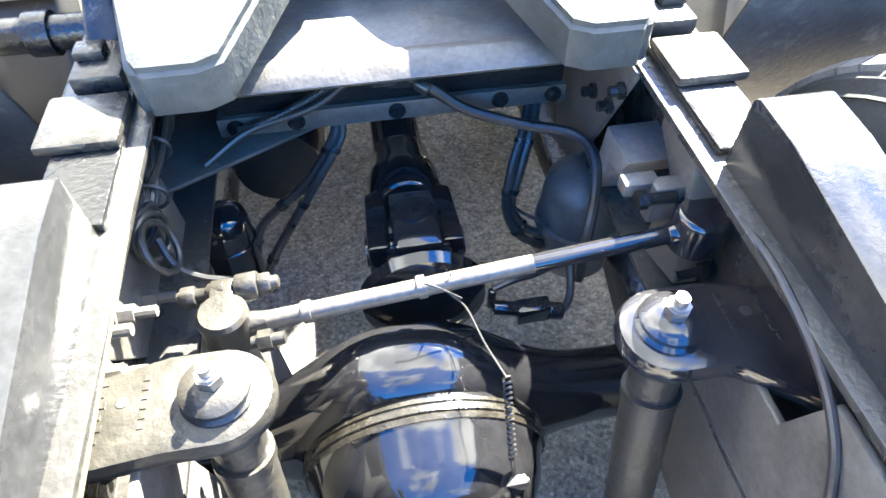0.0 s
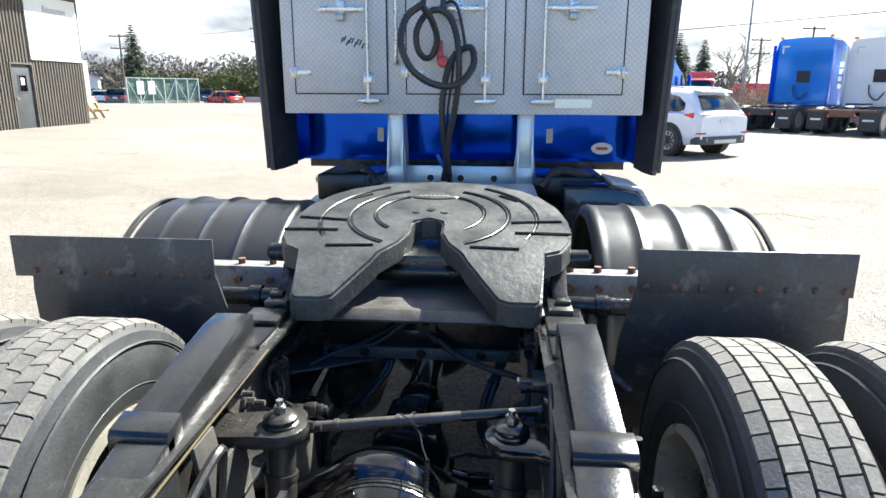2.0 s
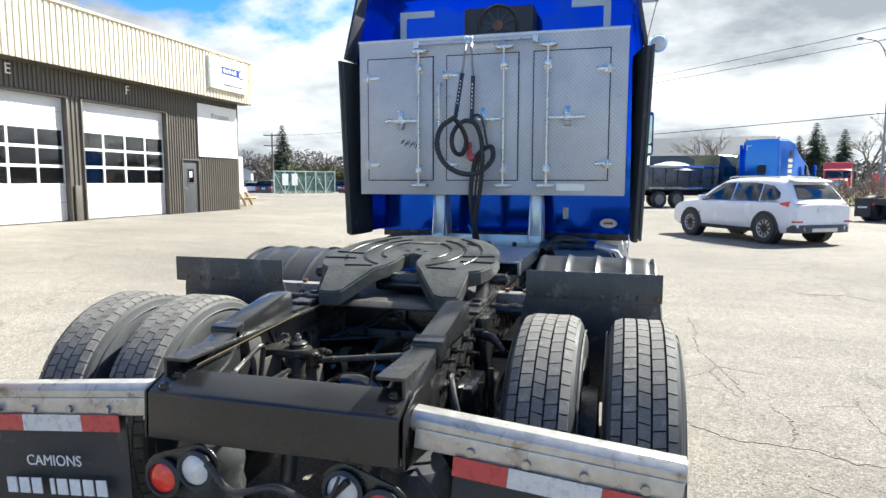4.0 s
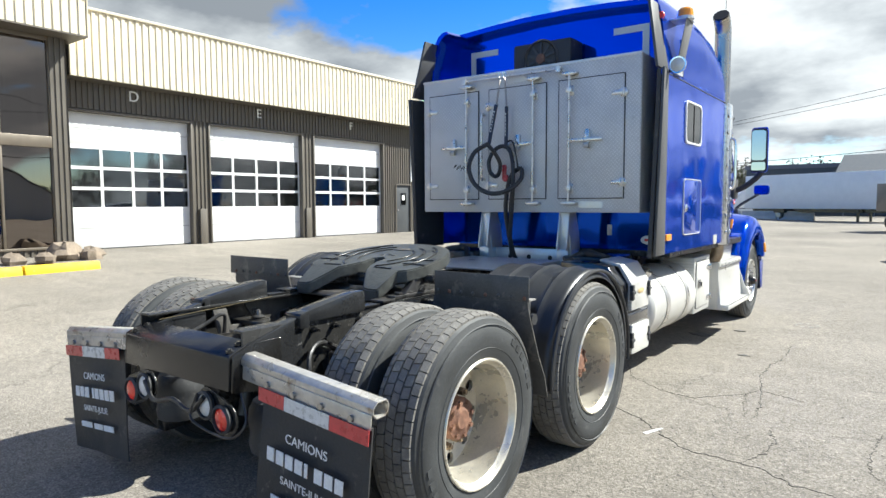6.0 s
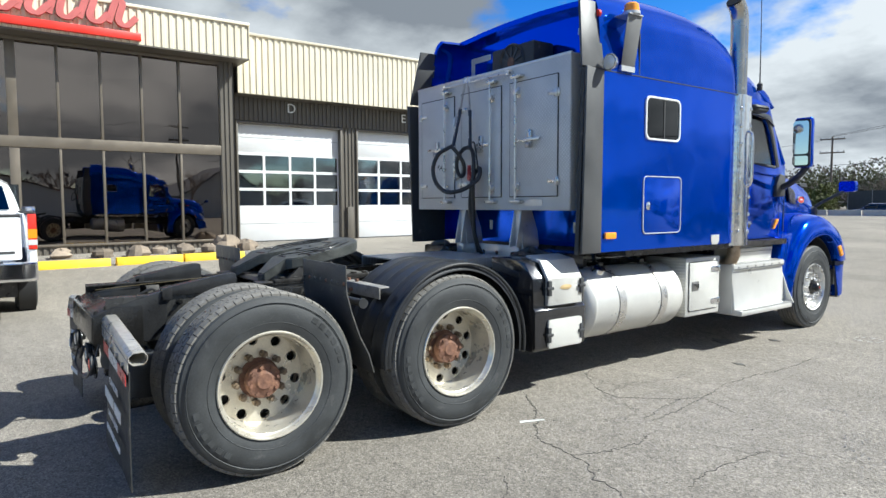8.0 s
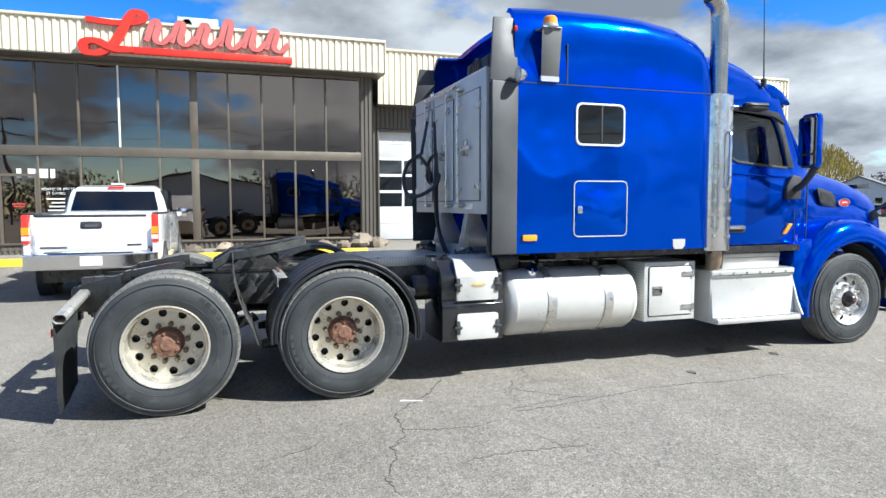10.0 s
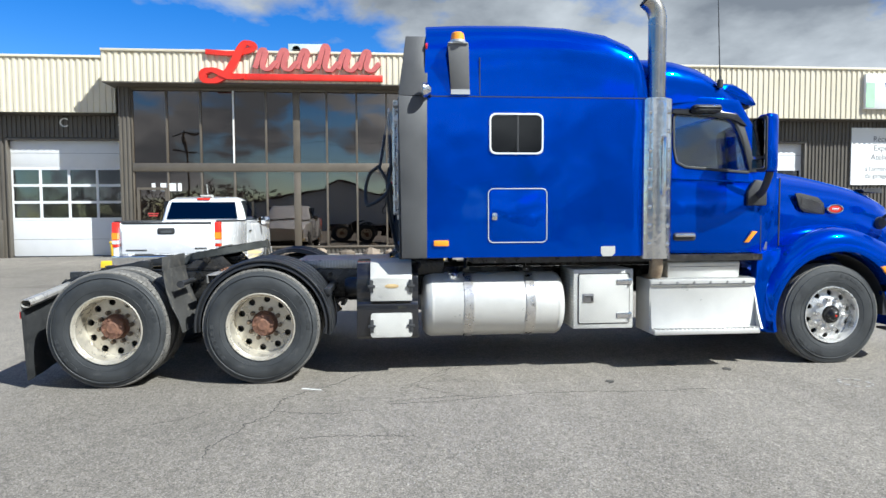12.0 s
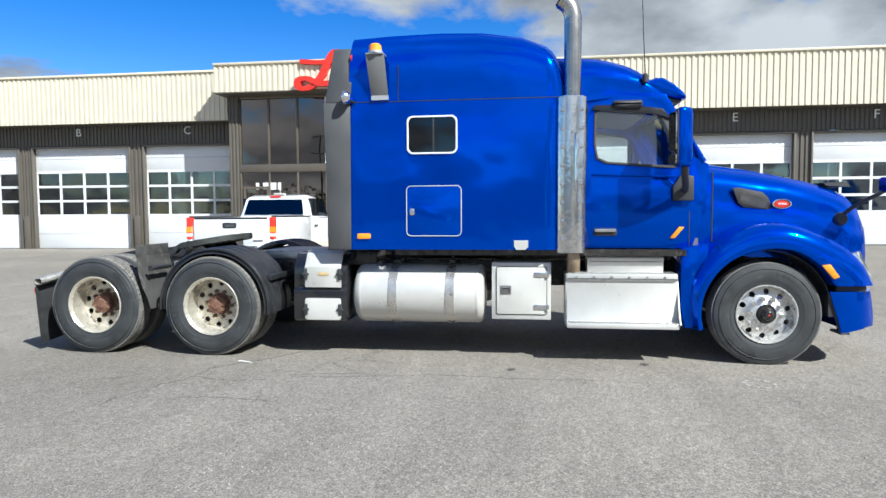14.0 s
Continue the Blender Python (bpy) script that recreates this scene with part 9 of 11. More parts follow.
def sport_utility(at):
    """A white sport-utility, y forward: rounded shell, dark glazing, black arches and sills, wrap-round tail lamps."""
    c = thing("white_suv", "white sport-utility with black arches and spoked wheels", "car", "parked cars", at=at)
    hw, belt, roof, r = 0.945, 1.03, 1.67, 0.37
    top_line = [(-2.36, 0.98), (-2.30, 1.06), (-2.22, 1.12), (-1.98, 1.44), (-1.82, 1.60), (-1.5, 1.645), (-0.8, 1.675), (0.0, 1.67), (0.35, 1.63), (0.75, 1.42), (1.18, 1.1), (1.3, 1.07), (1.8, 1.02), (2.15, 0.93), (2.3, 0.82), (2.36, 0.66)]
    low_line = [(-2.36, 0.42), (-2.2, 0.3), (-1.9, 0.27), (1.8, 0.27), (2.2, 0.3), (2.36, 0.4)]
    rings = []
    for i in range(49):
        y = -2.36 + 4.72 * i / 48
        z1 = float(np.interp(y, *zip(*top_line)))
        z0 = float(np.interp(y, *zip(*low_line)))
        hs = [z0 + (z1 - z0) * k for k in (0.0, 0.08, 0.22, 0.4, 0.55, 0.68, 0.8, 0.9, 0.96)]
        half_ = [(side_line(hw, y, z, belt, roof) - (0.05 if k == 0 else 0.0) - (0.035 if k == 8 else 0.0), z) for k, z in enumerate(hs)]
        half_ += [(half_[-1][0] - 0.12, z1), (half_[-1][0] * 0.5, z1 + 0.02), (0.0, z1 + 0.025)]
        rings.append([(x, y, z) for x, z in half_ + [(-x, z) for x, z in reversed(half_[:-1])]])
    part("body", M().loft(rings), WHITE_CAR, c, "white painted shell", smooth=40)

    def on_side(points, s, lift, thick=0.012):
        m = M().prism(points, "x", 0.0, thick)
        return m.map(lambda x, y, z: (s * (side_line(hw, y, z, belt, roof) + lift + x), y, z))

    glass_front = [(0.98, 1.07), (0.9, 1.13), (0.42, 1.5), (0.3, 1.545), (-0.12, 1.56), (-0.16, 1.07)]
    glass_rear = [(-0.2, 1.07), (-0.17, 1.56), (-0.8, 1.555), (-1.1, 1.53), (-1.16, 1.075)]
    glass_tail = [(-1.2, 1.078), (-1.14, 1.525), (-1.5, 1.47), (-1.78, 1.3), (-1.82, 1.16), (-1.7, 1.09)]
    for s in (1, -1):
        for pts in (glass_front, glass_rear, glass_tail):
            part("side_window", on_side(pts, s, -0.002), GLASS_SUV, c, "dark tinted side window", bevel=0.004)
        part("window_trim", on_side([(1.02, 1.045), (1.02, 1.062), (-1.84, 1.075), (-1.84, 1.055)], s, 0.0, 0.014), CHROME, c)
        part("roof_rail", M().tube(curve_through([(s * 0.64, 0.2, 1.66), (s * 0.65, 0.1, 1.705), (s * 0.66, -0.7, 1.715), (s * 0.65, -1.5, 1.69), (s * 0.64, -1.62, 1.65)], 5), 0.018, 8), ALU_PALE, c)
        part("sill", on_side([(0.98, 0.26), (0.98, 0.36), (-0.98, 0.36), (-0.98, 0.26)], s, 0.0, 0.03), RUBBER, c, "black plastic sill", bevel=0.008)
        for y in (0.3, -0.75):
            part("door_handle", on_side([(y, 0.915), (y, 0.945), (y - 0.2, 0.945), (y - 0.2, 0.915)], s, 0.0, 0.03), WHITE_CAR, c, bevel=0.006)
        for y in (0.93, -0.18, -1.22):
            part("door_gap", on_side([(y, 0.38), (y, 1.04), (y - 0.007, 1.04), (y - 0.007, 0.38)], s, -0.004, 0.006), WIRE_AND_SHADE, c)
        part("fender_vent", on_side([(1.02, 0.72), (1.06, 0.72), (1.12, 0.62), (1.09, 0.62)], s, 0.0, 0.01), RUBBER, c)
        part("mirror", M().box(s * 0.93, s * 1.12, 0.78, 0.92, 1.07, 1.2).map(lambda x, y, z: (x, y + 0.12 * (abs(x) - 0.93), z)), WHITE_CAR, c, bevel=0.03)
        part("mirror_foot", M().box(s * 0.88, s * 1.0, 0.8, 0.9, 1.045, 1.08), RUBBER, c)
        for y in (-1.43, 1.43):
            part("wheel_arch", M().lathe([(r + 0.02, s * 0.72), (r + 0.085, s * 0.72), (r + 0.085, s * 0.955), (r + 0.02, s * 0.96)], "x", (0, y, r), 26, start=-12, end=192, close=True), RUBBER, c, "black plastic wheel arch")
            # Solid black disc stands in for the arch's shaded hollow.
            part("arch_lining", M().lathe([(0.0, s * 0.7), (r + 0.05, s * 0.7), (r + 0.05, s * 0.948), (0.0, s * 0.948)], "x", (0, y, r), 26), WIRE_AND_SHADE, c)
            road_wheel(c, s * 0.86, y, r, 0.24, SPOKE_RIM, ALU)
        tl = part("tail_lamp", M().loft([[(s * x, y, z) for x, y, z in row] for row in (((0.5, -2.33, 0.98), (0.5, -2.31, 1.06), (0.5, -2.2, 1.06), (0.5, -2.2, 0.98)), ((0.8, -2.29, 0.96), (0.8, -2.25, 1.08), (0.8, -2.1, 1.08), (0.8, -2.1, 0.96)), ((0.905, -2.12, 0.95), (0.89, -2.1, 1.075), (0.86, -1.95, 1.075), (0.88, -1.95, 0.95)), ((0.925, -1.88, 1.0), (0.925, -1.86, 1.04), (0.88, -1.84, 1.04), (0.88, -1.86, 1.0)))]), RED_LENS, c, "wrap-round red tail lamp", bevel=0.008)
        part("lamp_band", M().box(s * 0.52, s * 0.8, -2.335, -2.3, 1.01, 1.03), RED_CAR, tl)
        part("head_lamp", M().loft([[(s * x, y, z) for x, y, z in row] for row in (((0.45, 2.31, 0.74), (0.45, 2.28, 0.86), (0.45, 2.2, 0.86), (0.45, 2.2, 0.74)), ((0.78, 2.17, 0.75), (0.78, 2.12, 0.88), (0.76, 2.0, 0.88), (0.76, 2.0, 0.75)), ((0.88, 1.92, 0.79), (0.88, 1.9, 0.88), (0.84, 1.85, 0.88), (0.84, 1.85, 0.79)))]), LENS_WHITE, c, bevel=0.008)
        part("tail_pipe", M().lathe([(0.035, -2.40), (0.05, -2.41), (0.055, -2.40), (0.055, -2.2)], "y", (s * 0.62, 0, 0.42), 16), CHROME, c)
        part("rear_reflector", M().box(s * 0.66, s * 0.9, -2.37, -2.25, 0.56, 0.6), RED_DULL, c)
    part("rear_window", M().loft([[(-0.7, -2.245, 1.14), (0.7, -2.245, 1.14), (0.7, -2.2, 1.14), (-0.7, -2.2, 1.14)], [(-0.58, -1.96, 1.5), (0.58, -1.96, 1.5), (0.58, -1.9, 1.5), (-0.58, -1.9, 1.5)]]), GLASS_SUV, c, bevel=0.01)
    part("windshield", M().loft([[(-0.76, 1.16, 1.14), (0.76, 1.16, 1.14), (0.76, 1.1, 1.14), (-0.76, 1.1, 1.14)], [(-0.6, 0.48, 1.6), (0.6, 0.48, 1.6), (0.6, 0.42, 1.57), (-0.6, 0.42, 1.57)]]), GLASS_SUV, c, bevel=0.01)
    part("roof_spoiler", M().loft([[(-0.6, -1.75, 1.62), (0.6, -1.75, 1.62), (0.6, -1.75, 1.655), (-0.6, -1.75, 1.655)], [(-0.56, -2.06, 1.56), (0.56, -2.06, 1.56), (0.56, -2.04, 1.6), (-0.56, -2.04, 1.6)]]), WHITE_CAR, c, bevel=0.008)
    part("lower_bumper", M().loft([[(x, y, z) for x, y in ((-0.9, -2.1), (-0.86, -2.34), (-0.6, -2.41), (0.6, -2.41), (0.86, -2.34), (0.9, -2.1))] for z in (0.3, 0.34, 0.5)]), GREY_EXT, c, "dark grey lower bumper", bevel=0.01)
    part("diffuser", M().box(-0.4, 0.4, -2.43, -2.3, 0.33, 0.42), ALU, c, bevel=0.01)
    part("plate_bar", M().box(-0.2, 0.2, -2.385, -2.34, 0.82, 0.93), PRINT, c)
    part("grille", M().prism(round_rect(0.06, 0.3, 0.6, 0.82, 0.04), "y", 2.3, 2.37).prism(round_rect(-0.3, -0.06, 0.6, 0.82, 0.04), "y", 2.3, 2.37), WIRE_AND_SHADE, c)
    return c


sport_utility(pose(4.69, 18.04, 0.03, 0, 0, 33))
car("red_car", "small red car at the edge of the yard", RED_CAR, pose(-26.8, 62.3, 0, 0, 0, 60), 4.2, 1.75, 1.45, 0.95)
car("dark_suv", "dark grey sport-utility behind the fence", DARK_CAR, pose(-33, 72, 0, 0, 0, 20))
car("dark_suv", "dark sport-utility parked by the gate", DARK_CAR, pose(-36.2, 60.5, 0, 0, 0, 15))
car("white_car", "white car parked by the gate", WHITE_CAR, pose(-38.8, 62.5, 0, 0, 0, 10), 4.5, 1.8, 1.5, 0.98)
car("blue_car", "dark blue car behind the concrete barrier", mat("navy_car_paint", (0.02, 0.035, 0.1), 0.28, 0.0, 0.05, 2, coat=1), pose(-19.5, 67.5, 0, 0, 0, 75), 4.6, 1.8, 1.45, 0.95)
car("white_suv", "white sport-utility behind the concrete barrier", WHITE_CAR, pose(-17.0, 74.0, 0, 0, 0, 80), 4.7, 1.85, 1.65, 1.02)
car("white_car", "white car across the road", WHITE_CAR, pose(-38, 55, 0, 0, 0, 170), 4.5, 1.8, 1.5, 0.98)


def pickup(at):
    c = thing("pickup_truck", "white pickup truck with red and amber tail lamps", "pickup", at=at)
    h, w, bed, r = 2.9, 0.985, 2.35, 0.4
    part("cargo_box", M().box(-w, -w + 0.09, -h, -h + bed, 0.62, 1.4).box(w - 0.09, w, -h, -h + bed, 0.62, 1.4).box(-w + 0.09, w - 0.09, -h + 0.06, -h + bed, 0.62, 0.72).box(-w + 0.09, w - 0.09, -h + bed - 0.06, -h + bed, 0.72, 1.38), WHITE_CAR, c, bevel=0.025)
    gate = part("tailgate", M().prism(round_rect(-w + 0.17, w - 0.17, 0.8, 1.36, 0.03), "y", -h - 0.015, -h + 0.06), WHITE_CAR, c, bevel=0.012)
    part("gate_cap", M().box(-w + 0.17, w - 0.17, -h - 0.02, -h + 0.08, 1.36, 1.40), RUBBER, gate, bevel=0.01)
    part("gate_handle", M().prism(round_rect(-0.16, 0.16, 1.17, 1.29, 0.035), "y", -h - 0.025, -h - 0.012), RUBBER, gate, bevel=0.005)
    part("handle_grip", M().prism(round_rect(-0.1, 0.1, 1.195, 1.24, 0.015), "y", -h - 0.032, -h - 0.024), GREY_PAINT, gate)
    part("name_bar", M().box(-0.74, -0.36, -h - 0.02, -h - 0.014, 0.855, 0.885), GREY_EXT, gate)
    part("name_bar", M().box(0.52, 0.74, -h - 0.02, -h - 0.014, 0.88, 0.915), GREY_EXT, gate)
    for s in (1, -1):
        lamp_ = part("tail_lamp", M().box(s * (w - 0.095), s * (w + 0.004), -h - 0.018, -h + 0.14, 0.93, 1.4), RED_LENS, c, "red tail lamp with amber and clear bands", bevel=0.012)
        part("amber_band", M().box(s * (w - 0.096), s * (w + 0.007), -h - 0.022, -h + 0.1, 1.08, 1.2), AMBER, lamp_)
        part("clear_band", M().box(s * (w - 0.096), s * (w + 0.007), -h - 0.022, -h + 0.1, 0.99, 1.06), LENS_WHITE, lamp_)
        part("bed_rail", M().box(s * (w - 0.1), s * (w + 0.005), -h + 0.1, -h + bed, 1.4, 1.43), RUBBER, c, bevel=0.01)
        for y in (-1.75, 1.85):
            # Black disc in place of a hollow well: its shade is painted.
            part("arch_shadow", M().lathe([(0.0, s * (w - 0.2)), (r + 0.1, s * (w - 0.2)), (r + 0.1, s * (w + 0.004)), (0.0, s * (w + 0.004))], "x", (0, y, r), 22), WIRE_AND_SHADE, c)
            road_wheel(c, s * (w - 0.1), y, r, 0.26, SPOKE_RIM, ALU)
        part("door_mirror", M().box(s * (w + 0.02), s * (w + 0.24), 0.95, 1.1, 1.3, 1.5), CHROME, c, bevel=0.04)
        part("door_handle", M().box(s * w, s * (w + 0.02), -0.3, -0.12, 1.15, 1.19), RUBBER, c)
        part("side_glass", M().prism([(-0.3, 1.42), (0.95, 1.4), (0.55, 1.86), (-0.22, 1.86)], "x", s * 0.80, s * 0.93), GLASS_CAR, c)
    part("body_front", M().loft(body_rings([(-h + bed + 0.02, w, 0.5, 1.4), (0.9, w, 0.5, 1.4), (1.3, w, 0.5, 1.32), (2.6, w * 0.95, 0.5, 1.22), (h, w * 0.9, 0.55, 1.0)])), WHITE_CAR, c, smooth=40)
    part("lower_side", M().box(-w + 0.02, w - 0.02, -h + 0.02, h - 0.2, 0.5, 0.66), WHITE_CAR, c, bevel=0.02)
    rings = []
    for y, a, b, z in ((-0.52, 0.93, 0.84, 1.4), (-0.36, 0.93, 0.78, 1.9), (-0.1, 0.93, 0.78, 1.95), (0.4, 0.93, 0.78, 1.94), (0.6, 0.93, 0.77, 1.88), (1.2, 0.93, 0.9, 1.4)):
        half_ = [(a, 1.38), (a - (a - b) * 0.5, 1.38 + (z - 1.38) * 0.55), (b, max(1.385, z - 0.06)), (b - 0.1, z), (0, z + 0.01)]
        rings.append([(x, y, zz) for x, zz in half_ + [(-x, zz) for x, zz in reversed(half_)]])
    part("cab_shell", M().loft(rings), WHITE_CAR, c, smooth=40)
    part("rear_window", M().loft([[(-0.78, -0.535, 1.45), (0.78, -0.535, 1.45), (0.78, -0.52, 1.45), (-0.78, -0.52, 1.45)], [(-0.7, -0.405, 1.83), (0.7, -0.405, 1.83), (0.7, -0.39, 1.83), (-0.7, -0.39, 1.83)]]), glass("dark_rear_glass", (0.03, 0.035, 0.04), 0.85, 1.8), c)
    part("brake_lamp", M().box(-0.14, 0.14, -0.4, -0.34, 1.88, 1.925), RED_LENS, c, bevel=0.008)
    part("roof_bar", M().box(-0.12, 0.12, -0.2, 0.0, 1.96, 2.0).tube([(0.02, -0.1, 1.98), (0.0, -0.1, 2.25)], 0.008, 6), ALU_PALE, c)
    part("rear_bumper", M().loft([[(x, y, z) for x, y in ((-w, -h + 0.1), (-w, -h - 0.06), (-0.8, -h - 0.14), (0.8, -h - 0.14), (w, -h - 0.06), (w, -h + 0.1))] for z in (0.52, 0.56, 0.74, 0.77)]), CHROME, c, "dull chrome rear bumper", bevel=0.012)
    part("bumper_top", M().box(-0.6, 0.6, -h - 0.13, -h + 0.02, 0.77, 0.785), RUBBER, c)
    part("plate_bar", M().box(-0.16, 0.16, -h - 0.152, -h - 0.142, 0.58, 0.73), PRINT, c)
    part("underbody", M().box(-0.75, 0.75, -h + 0.1, h - 0.4, 0.3, 0.52), IRON, c)
    return c


pickup(pose(-8.2, -0.97, ground_z(-6.5, -1.0) - 0.01, 0, 0, 90))

# black tipper truck
dump = thing("dump_truck", "black tipper truck with a steel dump box", "truck", "parked trucks", at=pose(3.7, 40.9, 0, 0, 0, -55))
STEEL_DARK = mat("dark_tipper_steel", (0.13, 0.13, 0.135), 0.33, 0.7, 0.3, 2.0)
part("dump_box", M().prism([(-1.25, 1.15), (1.25, 1.15), (1.25, 2.55), (1.15, 2.55), (1.15, 1.25), (-1.15, 1.25), (-1.15, 2.55), (-1.25, 2.55)], "y", -2.2, 3.0).box(-1.25, 1.25, 2.95, 3.05, 1.15, 2.7).box(-1.25, 1.25, -2.25, -2.15, 1.1, 2.6), STEEL_DARK, dump, bevel=0.02)
for k in range(6):
    part("box_rib", M().box(1.25, 1.31, -1.9 + k * 0.9, -1.8 + k * 0.9, 1.2, 2.5), STEEL_DARK, dump)
part("box_rail", M().box(1.25, 1.33, -2.2, 3.0, 1.15, 1.28).box(1.25, 1.33, -2.2, 3.0, 2.45, 2.58), CHROME, dump)
part("load", M().loft([[(x * s, y * s + 0.4, z) for x, y in arc(0, 0, 1.1, 0, 330, 11)] for z, s in ((2.3, 1.4), (2.7, 0.9), (2.85, 0.3))]), mat("pale_salt", (0.6, 0.58, 0.55), 0.9), dump)
part("cab", M().loft(body_rings([(3.2, 1.15, 1.0, 3.3), (4.6, 1.15, 1.0, 3.25), (5.0, 1.1, 1.0, 2.2), (6.4, 0.95, 0.8, 1.8)])), BLACK_GLOSS, dump)
part("cab_glass", M().box(1.15, 1.16, 3.6, 4.5, 1.95, 2.6).box(-0.8, 0.8, 3.185, 3.2, 2.6, 3.15), GLASS_CAR, dump)
part("chassis", M().box(-0.45, 0.45, -2.2, 6.2, 0.75, 1.1), BLACK, dump)
for y in (-1.3, 0.0, 5.2):
    for s in (1, -1):
        road_wheel(dump, s * 1.06, y, 0.52, 0.3, None, CHROME)

# red truck, nose on
red = thing("red_truck", "red road truck facing the yard on the grass edge", "truck", "parked trucks", at=pose(21.8, 70.5, 0, 0, 0, 165))
# Red lightened in its base colour, as if sunlit.
RED_SUNLIT = mat("sunlit_red_paint", (0.62, 0.06, 0.045), 0.35, 0.0, 0.1, 1.5, coat=0.6)
part("cab", M().loft(body_rings([(0.0, 1.2, 0.9, 2.85), (1.5, 1.2, 0.9, 2.85), (1.75, 1.18, 0.9, 2.75), (2.15, 1.12, 0.9, 1.95)])), RED_SUNLIT, red)
part("hood", M().loft(body_rings([(2.1, 0.95, 0.8, 1.95), (2.9, 0.85, 0.8, 1.88), (3.35, 0.75, 0.75, 1.75)])), RED_SUNLIT, red)
part("windshield", M().loft([[(-1.02, 1.86, 2.66), (1.02, 1.86, 2.66), (1.02, 1.8, 2.66), (-1.02, 1.8, 2.66)], [(-1.06, 2.19, 2.0), (1.06, 2.19, 2.0), (1.06, 2.12, 2.0), (-1.06, 2.12, 2.0)]]), GLASS_SUV, red)
grille = part("grille", M().box(-0.55, 0.55, 3.34, 3.42, 0.85, 1.7), CHROME, red, bevel=0.03)
for k in range(7):
    part("grille_slat", M().box(-0.48, 0.48, 3.42, 3.435, 0.92 + k * 0.1, 0.97 + k * 0.1), BLACK, grille)
for k in range(5):
    part("roof_lamp", M().box(-0.7 + k * 0.33, -0.6 + k * 0.33, 1.4, 1.55, 2.9, 2.97), AMBER, red, bevel=0.02)
for s_ in (1, -1):
    part("front_fender", M().lathe([(0.56, s_ * 0.7), (0.66, s_ * 0.7), (0.68, s_ * 1.1), (0.62, s_ * 1.2), (0.56, s_ * 1.18)], "x", (0, 2.5, 0.52), 16, start=0, end=180, close=True), RED_SUNLIT, red)
    part("head_lamp", M().box(s_ * 0.68, s_ * 1.05, 3.1, 3.24, 0.95, 1.2), LENS_WHITE, red, bevel=0.04)
    part("door_mirror", M().box(s_ * 1.35, s_ * 1.5, 2.0, 2.1, 1.9, 2.6), BLACK, red, bevel=0.03)
part("bumper", M().box(-1.15, 1.15, 3.3, 3.5, 0.4, 0.75), CHROME, red, bevel=0.04)
part("box", M().box(-1.25, 1.25, -6.0, -0.2, 1.0, 3.55), RED_SUNLIT, red, bevel=0.03)
for y in (-4.5, 2.4):
    for s in (1, -1):
        road_wheel(red, s * 1.05, y, 0.52, 0.3)
red2 = thing("red_trailer", "red low trailer behind bare shrubs", "trailer", at=pose(26.5, 62.0, 0, 0, 0, -60))
part("box", M().box(-1.2, 1.2, -5.0, 5.0, 0.9, 2.3), RED_CAR, red2, bevel=0.03)
for y in (-3.5, -2.2, 3.0):
    for s in (1, -1):
        road_wheel(red2, s * 1.0, y, 0.5, 0.3)

# white box trailer beyond the yard
tr = thing("box_trailer", "long white box trailer on a dark chassis", "trailer", at=pose(-9.6, 65.2, 0, 0, 0, -117))
part("box", M().box(-1.28, 1.28, 0.0, 14.0, 1.05, 4.1), WHITE, tr, bevel=0.02)
part("chassis", M().box(-0.5, 0.5, 0.3, 13.5, 0.75, 1.05).box(-1.2, 1.2, 1.2, 4.0, 0.7, 1.05), BLACK, tr)
for y in (2.0, 3.3):
    for s in (1, -1):
        road_wheel(tr, s * 1.02, y, 0.5, 0.3)
part("landing_leg", M().box(0.8, 0.95, 10.2, 10.35, 0.0, 1.05), BLACK, tr)
part("landing_leg", M().box(-0.95, -0.8, 10.2, 10.35, 0.0, 1.05), BLACK, tr)

# ---- buildings, fences and posts in the distance ----
def gable_house(name, label, wall, roof_mat, at, w, d, eave, ridge):
    hs = thing(name, label, "house", "far houses", at=at)
    part("wall", M().prism([(-w / 2, 0), (w / 2, 0), (w / 2, eave), (0, ridge), (-w / 2, eave)], "y", -d / 2, d / 2), wall, hs)
    part("roof", M().prism([(-w / 2 - 0.3, eave - 0.2), (0, ridge), (w / 2 + 0.3, eave - 0.2), (w / 2 + 0.3, eave), (0, ridge + 0.22), (-w / 2 - 0.3, eave)], "y", -d / 2 - 0.3, d / 2 + 0.3), roof_mat, hs)
    for x in (-w / 4, w / 4):
        wn = part("window", M().ring([(x - 0.5, 1.2), (x + 0.5, 1.2), (x + 0.5, 2.4), (x - 0.5, 2.4)], [(x - 0.42, 1.28), (x + 0.42, 1.28), (x + 0.42, 2.32), (x - 0.42, 2.32)], "y", -d / 2 - 0.06, -d / 2 + 0.02), WHITE, hs)
        part("pane", M().box(x - 0.42, x + 0.42, -d / 2 - 0.03, -d / 2 - 0.02, 1.28, 2.32), GLASS_CAR, wn)
    part("door", M().box(-0.45, 0.45, -d / 2 - 0.05, -d / 2 + 0.02, 0.1, 2.1), GREY_PAINT, hs)


BRICK_RED = mat("dull_red_siding", (0.3, 0.06, 0.05), 0.8)
PALE_WALL = mat("pale_siding", (0.55, 0.56, 0.56), 0.8)
gable_house("red_house", "small red gabled house behind the parked trucks", BRICK_RED, ROOF_GREY, pose(35.7, 133.8, 0, 0, 0, -14), 4.8, 8, 5.2, 7.0)
gable_house("white_house", "small white gabled house behind the parked trucks", PALE_WALL, ROOF_GREY, pose(32.2, 134.5, 0, 0, 0, -14), 4.0, 7, 4.8, 6.2)
